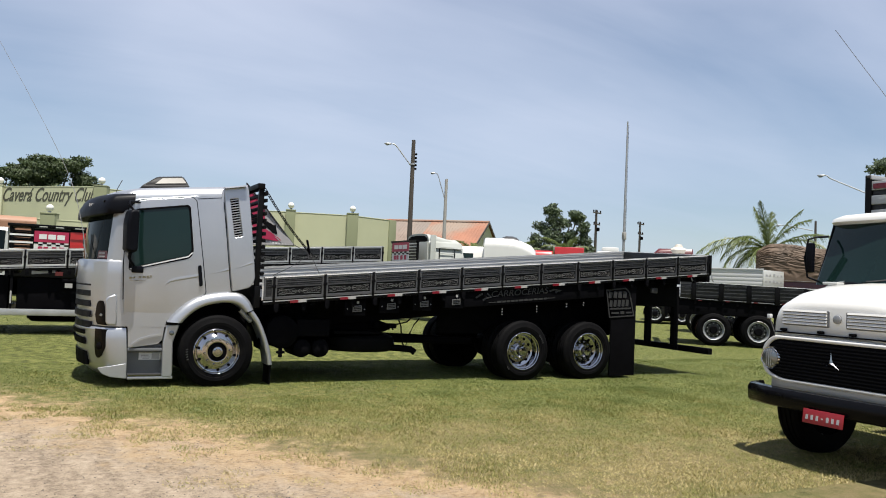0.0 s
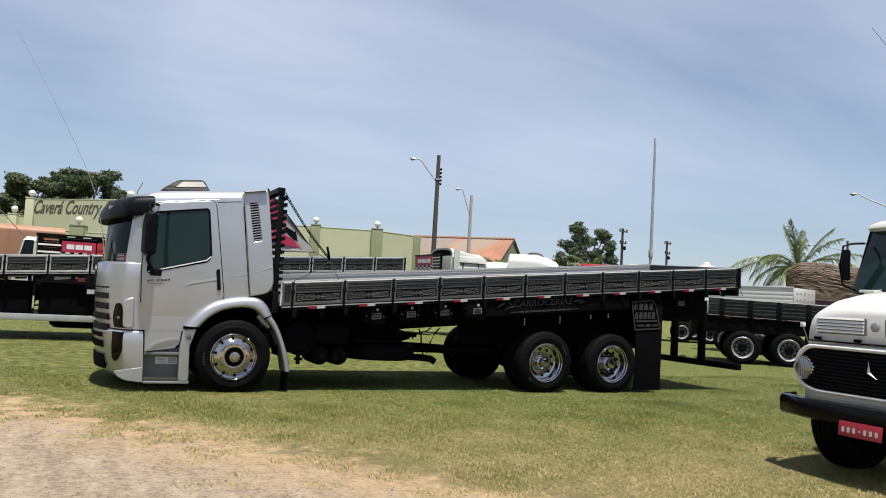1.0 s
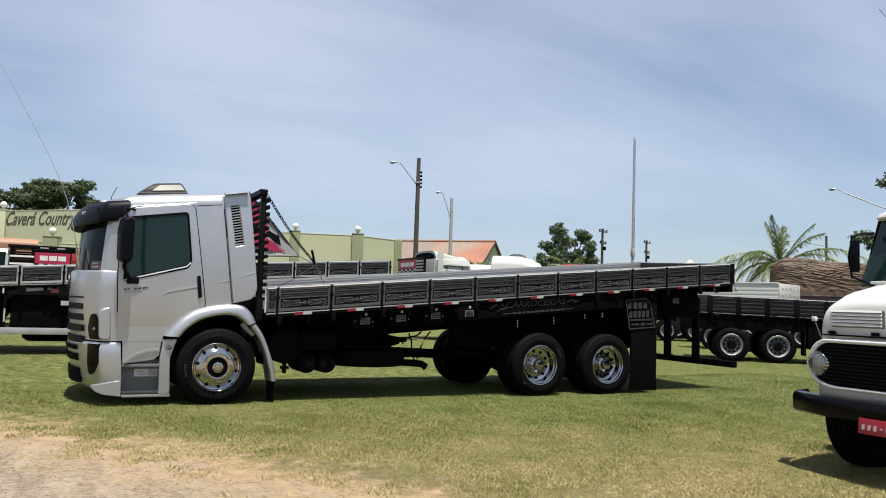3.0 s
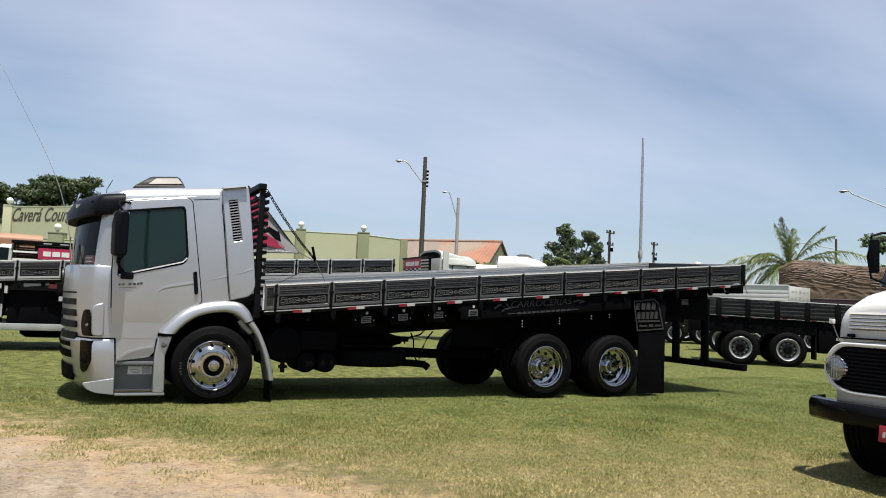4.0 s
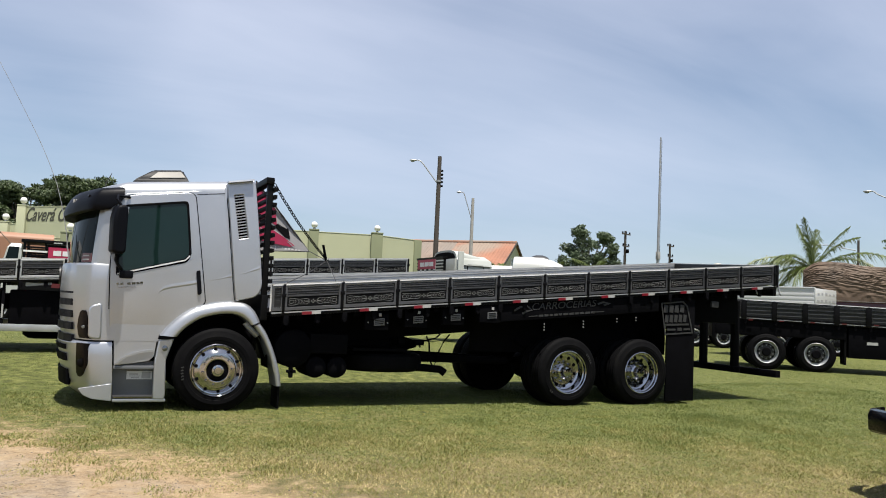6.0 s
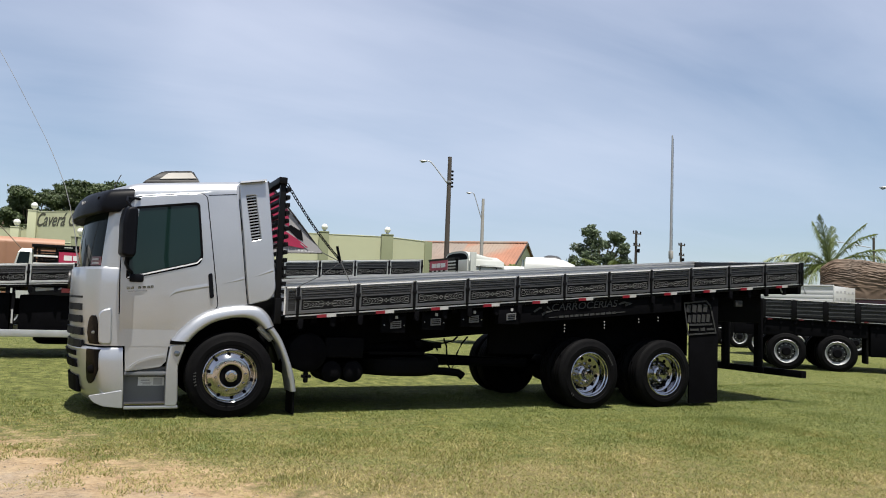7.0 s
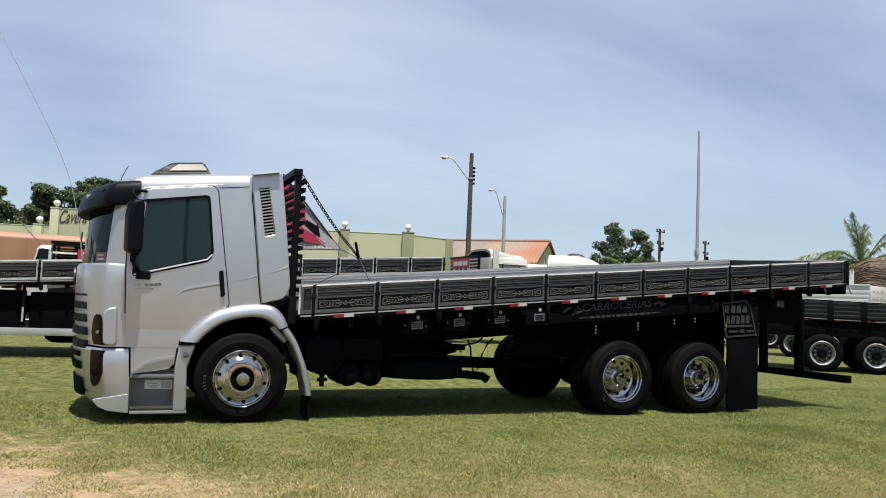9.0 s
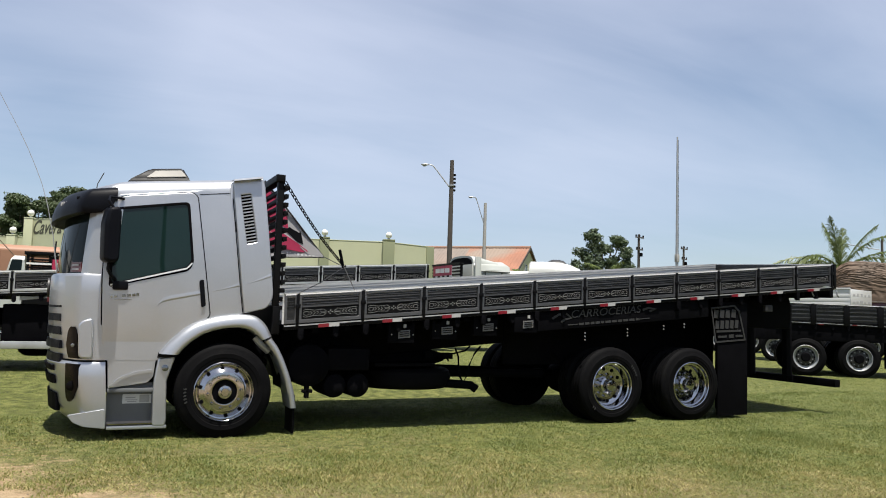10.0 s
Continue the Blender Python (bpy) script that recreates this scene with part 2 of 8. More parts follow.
def ground_material():
    m = bpy.data.materials.new("lawn_and_dirt")
    m.use_nodes = True
    nt = m.node_tree
    n, l = nt.nodes.new, nt.links.new
    b = nt.nodes["Principled BSDF"]
    co = n("ShaderNodeTexCoord")
    P = co.outputs["Object"]

    def noise_at(scale, detail=5, rough=0.55):
        t = n("ShaderNodeTexNoise")
        t.inputs["Scale"].default_value, t.inputs["Detail"].default_value, t.inputs["Roughness"].default_value = scale, detail, rough
        l(P, t.inputs["Vector"])
        return t.outputs["Fac"]

    def math_node(op, a, c=None, d=None):
        t = n("ShaderNodeMath"); t.operation = op
        for i, v in enumerate((a, c, d)):
            if v is None:
                continue
            if isinstance(v, (int, float)):
                t.inputs[i].default_value = v
            else:
                l(v, t.inputs[i])
        return t.outputs[0]

    def ramp(fac, stops):
        r = n("ShaderNodeValToRGB")
        e = r.color_ramp.elements
        while len(e) < len(stops):
            e.new(0.5)
        for el, (p, c) in zip(e, stops):
            el.position, el.color = p, (*c, 1)
        l(fac, r.inputs["Fac"])
        return r.outputs["Color"]

    def mix(f, a, c):
        t = n("ShaderNodeMix"); t.data_type = "RGBA"
        l(f, t.inputs["Factor"]); l(a, t.inputs["A"]); l(c, t.inputs["B"])
        return t.outputs["Result"]

    fine, mid, wide = noise_at(90, 6, 0.7), noise_at(7, 5), noise_at(0.7, 4)
    grass = ramp(math_node("ADD", math_node("MULTIPLY", fine, 0.5), math_node("MULTIPLY", mid, 0.5)),
                 [(0.36, (0.0264, 0.0317, 0.0088)), (0.5, (0.092, 0.104, 0.027)), (0.62, (0.190, 0.190, 0.062))])
    dry = ramp(fine, [(0.37, (0.0748, 0.0616, 0.0246)), (0.62, (0.268, 0.212, 0.112))])
    drymask = n("ShaderNodeMapRange")
    drymask.inputs["From Min"].default_value, drymask.inputs["From Max"].default_value = 0.5, 0.75
    sepg = n("ShaderNodeSeparateXYZ")
    l(P, sepg.inputs[0])
    lush = math_node("ADD", math_node("MULTIPLY", sepg.outputs["Y"], 0.06), math_node("MULTIPLY", sepg.outputs["X"], 0.028))
    lush = math_node("MAXIMUM", math_node("MINIMUM", lush, 0.28), -0.2)
    l(math_node("SUBTRACT", math_node("ADD", math_node("MULTIPLY", wide, 0.55), math_node("MULTIPLY", mid, 0.45)), lush), drymask.inputs["Value"])
    grass = mix(drymask.outputs[0], grass, dry)
    grain = noise_at(22, 9, 0.8)
    along = n("ShaderNodeMapping")
    along.inputs["Rotation"].default_value = (0, 0, radians(-35.5))
    along.inputs["Scale"].default_value = (1.0, 0.22, 1.0)
    l(P, along.inputs[0])
    ruts = n("ShaderNodeTexNoise")
    ruts.inputs["Scale"].default_value, ruts.inputs["Detail"].default_value, ruts.inputs["Roughness"].default_value = 5.0, 6, 0.6
    l(along.outputs[0], ruts.inputs["Vector"])
    rut = math_node("ADD", math_node("MULTIPLY", ruts.outputs["Fac"], 0.26), math_node("MULTIPLY", noise_at(9, 6, 0.7), 0.28))
    dirt = ramp(math_node("ADD", math_node("MULTIPLY", grain, 0.44), rut),
                [(0.37, (0.068, 0.054, 0.040)), (0.43, (0.190, 0.149, 0.108)), (0.50, (0.312, 0.248, 0.181)), (0.60, (0.445, 0.365, 0.275))])
    sand = ramp(math_node("ADD", math_node("MULTIPLY", grain, 0.6), math_node("MULTIPLY", noise_at(5, 5), 0.4)),
                [(0.36, (0.15, 0.096, 0.05)), (0.46, (0.315, 0.222, 0.128)), (0.62, (0.46, 0.345, 0.21))])
    # distance to the edge of the dirt track, which runs obliquely past the truck's front
    sep = n("ShaderNodeSeparateXYZ")
    l(P, sep.inputs[0])
    d = math_node("ADD", math_node("MULTIPLY", sep.outputs["X"], EDGE_N[0]), math_node("MULTIPLY", sep.outputs["Y"], EDGE_N[1]))
    d = math_node("SUBTRACT", d, EDGE_D)
    wob = math_node("ADD", math_node("MULTIPLY", math_node("SUBTRACT", noise_at(0.8, 3), 0.5), 2.2), math_node("MULTIPLY", math_node("SUBTRACT", noise_at(4, 8, 0.75), 0.5), 3.2))
    d = math_node("ADD", d, wob)
    mk = n("ShaderNodeMapRange")
    mk.inputs["From Min"].default_value, mk.inputs["From Max"].default_value = 0.3, -0.3
    l(d, mk.inputs["Value"])
    far = n("ShaderNodeMapRange")
    far.inputs["From Min"].default_value, far.inputs["From Max"].default_value = -9.0, -8.4
    l(d, far.inputs["Value"])
    mask = math_node("MULTIPLY", mk.outputs[0], far.outputs[0])
    # yellow sand along the ragged edge, greyer gravel further out
    ed = n("ShaderNodeMapRange")
    ed.inputs["From Min"].default_value, ed.inputs["From Max"].default_value = -1.5, -0.5
    l(d, ed.inputs["Value"])
    dirt = mix(ed.outputs[0], dirt, sand)
    l(mix(mask, grass, dirt), b.inputs["Base Color"])
    b.inputs["Roughness"].default_value = 0.9
    b.inputs["Specular IOR Level"].default_value = 0.2
    bp = n("ShaderNodeBump")
    bp.inputs["Strength"].default_value, bp.inputs["Distance"].default_value = 0.8, 0.04
    l(math_node("ADD", math_node("ADD", fine, math_node("MULTIPLY", grain, 0.8)), math_node("MULTIPLY", mid, 0.7)), bp.inputs["Height"])
    l(bp.outputs[0], b.inputs["Normal"])
    return m


EDGE_N, EDGE_D = (0.815, 0.58), -2.35
GROUND = ground_material()


# ---- mesh helpers ----
def part(name, bm, material, parent=None, label="", angle=35, at=None):
    me = bpy.data.meshes.new(name)
    bm.to_mesh(me)
    bm.free()
    return part_mesh(name, me, material, parent, label, angle, at)


def part_mesh(name, me, material, parent=None, label="", angle=35, at=None):
    if material:
        me.materials.clear()
        me.materials.append(material)
    me.polygons.foreach_set("use_smooth", [True] * len(me.polygons))
    me.set_sharp_from_angle(angle=radians(angle))
    ob = new(name, me)
    if parent:
        ob.parent = parent
    if at is not None:
        ob.matrix_basis = at if isinstance(at, Matrix) else Matrix.Translation(at)
    if label:
        tagged(ob, label)
    return ob


def thing(name, label, category, at=Matrix(), group="", kind=""):
    ob = new(name)
    ob.empty_display_size = 0.2
    ob.matrix_basis = at
    return tagged(ob, label, category, group, kind)


def box(bm, x0, x1, y0, y1, z0, z1, bevel=0.0):
    r = bmesh.ops.create_cube(bm, size=1, matrix=Matrix.LocRotScale(((x0 + x1) / 2, (y0 + y1) / 2, (z0 + z1) / 2), None, (abs(x1 - x0), abs(y1 - y0), abs(z1 - z0))))
    if bevel:
        es = {e for v in r["verts"] for e in v.link_edges}
        bmesh.ops.bevel(bm, geom=list(es), offset=bevel, segments=2, affect="EDGES", profile=0.6)
    return bm


def boxed(*a, **k):
    return box(bmesh.new(), *a, **k)


def loft(bm, loops, cap=True, closed=True):
    rings = [[bm.verts.new(p) for p in lp] for lp in loops]
    n = len(rings[0])
    for a, b in zip(rings, rings[1:]):
        for i in range(n if closed else n - 1):
            j = (i + 1) % n
            try:
                bm.faces.new((a[i], a[j], b[j], b[i]))
            except ValueError:
                pass
    if cap and closed:
        bm.faces.new(list(reversed(rings[0])))
        bm.faces.new(rings[-1])
    bmesh.ops.recalc_face_normals(bm, faces=bm.faces)
    return bm


def frame_of(d):
    d = Vector(d).normalized()
    a = Vector((0, 0, 1)) if abs(d.z) < 0.9 else Vector((1, 0, 0))
    u = d.cross(a).normalized()
    return u, d.cross(u).normalized()


def tube(bm, pts, r, n=8, radii=None):
    pts = [Vector(p) for p in pts]
    loops = []
    for i, p in enumerate(pts):
        d = pts[min(i + 1, len(pts) - 1)] - pts[max(i - 1, 0)]
        u, v = frame_of(d)
        rr = radii[i] if radii else r
        loops.append([p + (u * math.cos(2 * math.pi * k / n) + v * math.sin(2 * math.pi * k / n)) * rr for k in range(n)])
    return loft(bm, loops)


def tubed(pts, r, n=8, radii=None):
    return tube(bmesh.new(), pts, r, n, radii)


def lathe(bm, profile, n=40, axis="y", at=(0, 0, 0), closed=False, caps=(True, True)):
    """profile: (radius, offset along the axis); turned round the axis through at."""
    rings = []
    for r, a in profile:
        ring = []
        for k in range(n):
            c, s = math.cos(2 * math.pi * k / n) * r, math.sin(2 * math.pi * k / n) * r
            p = {"y": (c, a, s), "x": (a, c, s), "z": (c, s, a)}[axis]
            ring.append(bm.verts.new((p[0] + at[0], p[1] + at[1], p[2] + at[2])))
        rings.append(ring)
    pairs = list(zip(rings, rings[1:])) + ([(rings[-1], rings[0])] if closed else [])
    for a, b in pairs:
        for i in range(n):
            j = (i + 1) % n
            bm.faces.new((a[i], a[j], b[j], b[i]))
    if not closed:
        for ring, cap in ((rings[0], caps[0]), (rings[-1], caps[1])):
            if cap:
                bm.faces.new(ring)
    bmesh.ops.recalc_face_normals(bm, faces=bm.faces)
    return bm


def rounded(pts, r, n=5):
    """A closed outline with its corners rounded; r is one radius or one for each corner."""
    out = []
    m = len(pts)
    for i in range(m):
        p = Vector(pts[i]); a = Vector(pts[i - 1]) - p; b = Vector(pts[(i + 1) % m]) - p
        rr = r[i] if isinstance(r, (list, tuple)) else r
        k = min(rr, a.length * 0.45, b.length * 0.45)
        if k < 1e-4:
            out.append(tuple(p))
            continue
        s, e = p + a.normalized() * k, p + b.normalized() * k
        for j in range(n + 1):
            t = j / n
            q = s * (1 - t) ** 2 + p * 2 * t * (1 - t) + e * t * t
            out.append(tuple(q))
    return out


def plate_mesh(name, loops, thick, bevel=0.0):
    """A plate from outlines (x, z), the first the rim and the rest holes; its faces lie at y = -thick/2 and +thick/2."""
    cu = bpy.data.curves.new(name, "CURVE")
    cu.dimensions, cu.fill_mode = "2D", "BOTH"
    cu.extrude, cu.bevel_depth, cu.bevel_resolution = max(thick / 2 - bevel, 0), bevel, 2
    cu.offset = -bevel
    for lp in loops:
        sp = cu.splines.new("POLY")
        sp.points.add(len(lp) - 1)
        for q, p in zip(sp.points, lp):
            q.co = (p[0], p[1], 0, 1)
        sp.use_cyclic_u = True
    return curve_mesh(cu, name)


def curve_mesh(cu, name):
    ob = bpy.data.objects.new(name, cu)
    me = bpy.data.meshes.new_from_object(ob)
    bpy.data.objects.remove(ob)
    bpy.data.curves.remove(cu)
    me.transform(Matrix.Rotation(radians(90), 4, "X"))
    me.name = name
    return me


def bow_at(z):
    """How far a cab side leans in at a height."""
    return 0.055 * ((z - 1.55) / 1.1) ** 2 if z > 1.55 else 0.035 * ((1.55 - z) / 0.65) ** 2


def bowed(bm):
    zs = [v.co.z for v in bm.verts]
    z = min(zs) + 0.08
    while z < max(zs) - 0.03:
        bmesh.ops.bisect_plane(bm, geom=bm.verts[:] + bm.edges[:] + bm.faces[:], plane_co=(0, 0, z), plane_no=(0, 0, 1))
        z += 0.1
    for v in bm.verts:
        v.co.y += bow_at(v.co.z)
    return bm


def plate(name, loops, y0, y1, material, parent, bevel=0.0, label="", bow=False):
    me = plate_mesh(name, loops, y1 - y0, bevel)
    me.transform(Matrix.Translation((0, (y0 + y1) / 2, 0)))
    if bow:
        bm = bmesh.new()
        bm.from_mesh(me)
        bowed(bm)
        bm.to_mesh(me)
        bm.free()
    return part_mesh(name, me, material, parent, label, 30)


def lettering(name, text, size, material, parent, at, slant=0.0, width=None, thick=0.004, label="", spacing=1.0, bold=0.0):
    cu = bpy.data.curves.new(name, "FONT")
    cu.body, cu.size, cu.shear, cu.extrude = text, size, slant, thick / 2
    cu.offset = bold
    cu.align_x, cu.align_y, cu.space_character = "CENTER", "CENTER", spacing
    me = curve_mesh(cu, name)
    if width:
        xs = [v.co.x for v in me.vertices]
        k = width / (max(xs) - min(xs))
        me.transform(Matrix.Diagonal((k, 1, 1, 1)))
    return part_mesh(name, me, material, parent, label, 30, at)


def ribbon(bm, pts, w, y, thick=0.003):
    """A flat strip in the plane y through (x, z) points."""
    pts = [Vector(p) for p in pts]
    L, R = [], []
    for i, p in enumerate(pts):
        d = (pts[min(i + 1, len(pts) - 1)] - pts[max(i - 1, 0)]).normalized()
        q = Vector((-d.y, d.x)) * w / 2
        L.append(p + q); R.append(p - q)
    loops = [[(a.x, y, a.y), (b.x, y, b.y), (b.x, y + thick, b.y), (a.x, y + thick, a.y)] for a, b in zip(L, R)]
    return loft(bm, loops)


def eased(pts, n=8):
    """An open line through (x, z) points, rounded off between them."""
    P = [Vector(p) for p in pts]
    P = [P[0] * 2 - P[1]] + P + [P[-1] * 2 - P[-2]]
    out = []
    for a, b, c, d in zip(P, P[1:], P[2:], P[3:]):
        for i in range(n):
            t = i / n
            out.append(0.5 * (2 * b + (c - a) * t + (2 * a - 5 * b + 4 * c - d) * t * t + (3 * b - a - 3 * c + d) * t ** 3))
    return out + [P[-2]]


def domed_strip(outer, inner, section, back):
    """A band between two lines of equal point count; section: share of the way across, depth y."""
    A, B = eased(outer), eased(inner)
    loops = []
    for a, b in zip(A, B):
        lp = [(a.lerp(b, u), y) for u, y in section] + [(b, back), (a, back)]
        loops.append([(p.x, y, p.y) for p, y in lp])
    return loft(bmesh.new(), loops)


def sheared(bm, k):
    for v in bm.verts:
        v.co.z += k * v.co.x
    return bm


# ---- wheels ----
def nut_ring(bm, n, ring, y0, y1, r=0.017):
    for k in range(n):
        a = 2 * math.pi * (k + 0.5) / n
        lathe(bm, [(r, y0), (r, y1 + 0.012), (r * 0.6, y1)], 6, "y", (ring * math.cos(a), 0, ring * math.sin(a)))
    return bm


def mesh_of(name, bm, material, angle=35):
    me = bpy.data.meshes.new(name)
    bm.to_mesh(me)
    bm.free()
    me.materials.append(material)
    me.polygons.foreach_set("use_smooth", [True] * len(me.polygons))
    me.set_sharp_from_angle(angle=radians(angle))
    return me


def tyre_bm(R=0.525, rb=0.318, w=0.285):
    pr = [(rb, 0.012), (rb + 0.02, 0.002), (rb + 0.05, 0.004), (rb + 0.055, -0.001), (rb + 0.10, -0.004), (rb + 0.105, 0.0), (R - 0.05, 0.008), (R - 0.025, 0.02), (R - 0.004, 0.042)]
    for g in (0.085, 0.142, 0.2):
        pr += [(R, g - 0.008), (R - 0.014, g - 0.004), (R - 0.014, g + 0.004), (R, g + 0.008)]
    pr += [(R - 0.004, w - 0.042), (R - 0.03, w - 0.015), (rb + 0.08, w), (rb, w - 0.012)]
    bm = lathe(bmesh.new(), pr, 72, "y", closed=True)
    for k in range(56):
        a = 2 * math.pi * k / 56
        c, s = math.cos(a), math.sin(a)
        q = [(R - 0.03, 0.02), (R - 0.003, 0.043)]
        t = Vector((-s, 0, c)) * 0.006
        vs = [Vector((c * r, y - 0.0025, s * r)) + t * d for r, y in q for d in (-1, 1)]
        bm.faces.new([bm.verts.new(v) for v in (vs[0], vs[1], vs[3], vs[2])])
    return bm


WHEELS = {}


def wheel_meshes(kind):
    if kind in WHEELS:
        return WHEELS[kind]
    out = [("tyre", mesh_of("tyre", tyre_bm(), RUBBER))]
    if kind == "front":
        b = lathe(bmesh.new(), [(0.322, 0.02), (0.326, 0.004), (0.318, -0.004), (0.308, 0.004), (0.298, 0.03), (0.285, 0.032), (0.235, -0.002), (0.215, -0.022), (0.15, -0.03),
                                (0.135, -0.028), (0.13, 0.02), (0.13, 0.1), (0.322, 0.12)], 56, "y", caps=(False, False))
        nut_ring(b, 10, 0.178, -0.028, -0.058)
        out.append(("rim", mesh_of("rim", b, CHROME)))
        out.append(("vent_hole", 0.262, mesh_of("vent_hole", lathe(bmesh.new(), [(0.021, 0.0), (0.021, 0.03)], 12, "y"), CHASSIS)))
        h = lathe(bmesh.new(), [(0.128, 0.03), (0.128, -0.012), (0.09, -0.014)], 32, "y")
        out.append(("hub_recess", mesh_of("hub_recess", h, CHASSIS)))
        h = lathe(bmesh.new(), [(0.078, -0.012), (0.078, -0.05), (0.07, -0.062), (0.045, -0.066), (0.04, -0.075), (0.0, -0.077)][:-1], 28, "y")
        for k in range(6):
            a = math.pi * k / 3
            lathe(h, [(0.008, -0.06), (0.008, -0.07)], 6, "y", (0.06 * math.cos(a), 0, 0.06 * math.sin(a)))
        out.append(("hub_cap", mesh_of("hub_cap", h, CHROME)))
    elif kind == "rear":
        b = lathe(bmesh.new(), [(0.322, 0.02), (0.326, 0.004), (0.318, -0.002), (0.308, 0.006), (0.300, 0.04), (0.285, 0.05), (0.278, 0.10), (0.272, 0.15), (0.25, 0.168), (0.2, 0.172), (0.1, 0.172),
                                (0.1, 0.2), (0.322, 0.2)], 56, "y", caps=(False, False))
        nut_ring(b, 10, 0.15, 0.172, 0.135)
        out.append(("rim", mesh_of("rim", b, CHROME)))
        out.append(("vent_hole", 0.222, mesh_of("vent_hole", lathe(bmesh.new(), [(0.026, 0.166), (0.026, 0.18)], 12, "y"), CHASSIS)))
        h = lathe(bmesh.new(), [(0.115, 0.172), (0.112, 0.12), (0.088, 0.1), (0.085, 0.045), (0.075, 0.03), (0.05, 0.026)], 28, "y")
        nut_ring(h, 8, 0.068, 0.032, 0.018, 0.008)
        out.append(("hub_cap", mesh_of("hub_cap", h, CHROME)))
    else:  # plain painted steel wheel
        b = lathe(bmesh.new(), [(0.322, 0.02), (0.326, 0.004), (0.318, -0.002), (0.306, 0.006), (0.296, 0.05), (0.28, 0.06), (0.27, 0.09), (0.25, 0.09), (0.246, 0.2), (0.322, 0.2)], 48, "y", caps=(False, False))
        out.append(("rim", mesh_of("rim", b, GALV)))
        b = lathe(bmesh.new(), [(0.25, 0.09), (0.235, 0.075), (0.13, 0.06)], 36, "y")
        out.append(("disc", mesh_of("disc", b, STEEL_D)))
        b = lathe(bmesh.new(), [(0.13, 0.07), (0.12, -0.0), (0.1, -0.02), (0.03, -0.02)], 28, "y")
        out.append(("hub", mesh_of("hub", b, CHASSIS)))
        out.append(("wheel_nuts", mesh_of("wheel_nuts", nut_ring(bmesh.new(), 10, 0.19, 0.075, 0.04), GALV)))
        out.append(("vent_hole", 0.226, mesh_of("vent_hole", lathe(bmesh.new(), [(0.022, 0.06), (0.022, 0.09)], 10, "y"), CHASSIS)))
    out.append(("brake_drum", mesh_of("brake_drum", lathe(bmesh.new(), [(0.31, 0.205), (0.312, 0.25), (0.2, 0.29)], 28, "y"), CHASSIS)))
    WHEELS[kind] = out
    return out


def add_wheel(parent, kind, x, y, z=0.505, far=False, spin=0.0, dual=False):
    meshes = wheel_meshes(kind)
    w = new("wheel", meshes[0][1])
    w.parent = parent
    w.matrix_basis = Matrix.Translation((x, y, z)) @ Matrix.Rotation(math.pi if far else 0, 4, "Z") @ Matrix.Rotation(spin, 4, "Y")
    for name, *ring, me in meshes[1:]:
        for i in range(10 if ring else 1):
            s = new(name, me)
            s.parent = w
            if ring:
                a = math.pi * i / 5
                s.location = (ring[0] * math.cos(a), 0, ring[0] * math.sin(a))
    if dual:
        d = new("inner_tyre", meshes[0][1])
        d.parent = w
        d.location = (0, 0.32, 0)
        if "inner" not in WHEELS:
            WHEELS["inner"] = mesh_of("inner_rim", lathe(bmesh.new(), [(0.319, 0.34), (0.319, 0.59), (0.25, 0.57), (0.02, 0.57)], 28, "y"), CHASSIS)
        e = new("inner_rim", WHEELS["inner"])
        e.parent = w
    return w


# ---- slatted and boarded truck bodies ----
def ornament(bm, cx, cz, hw, h, y):
    """Stencilled ornament: two bone-shaped outlines with chevrons, either side of a small flower."""
    for s in (-1, 1):
        def X(u):
            return cx + s * u * hw
        up = [(X(u), cz + h * v) for u, v in ((0.14, 0.1), (0.26, 0.42), (0.4, 0.36), (0.6, 0.34), (0.78, 0.46), (0.92, 0.5), (0.99, 0.38))]
        ribbon(bm, up, 0.005, y)
        ribbon(bm, [(p, 2 * cz - q) for p, q in up], 0.005, y)
        ring = [(X(0.88) + 0.032 * math.cos(a), cz + h * 0.26 * math.sin(a)) for a in [k * math.pi / 5 for k in range(11)]]
        ribbon(bm, ring, 0.005, y)
        for u in (0.34, 0.46, 0.58, 0.70):
            ribbon(bm, [(X(u + 0.05), cz + h * 0.22), (X(u - 0.03), cz), (X(u + 0.05), cz - h * 0.22)], 0.005, y)
        ribbon(bm, [(X(0.16), cz), (X(0.3), cz)], 0.010, y)
    for dx, dz in ((-1, 0), (1, 0), (0, 1), (0, -1)):
        ribbon(bm, [(cx + dx * 0.022 - 0.008, cz + dz * h * 0.2), (cx + dx * 0.022 + 0.008, cz + dz * h * 0.2)], 0.014, y)
    return bm


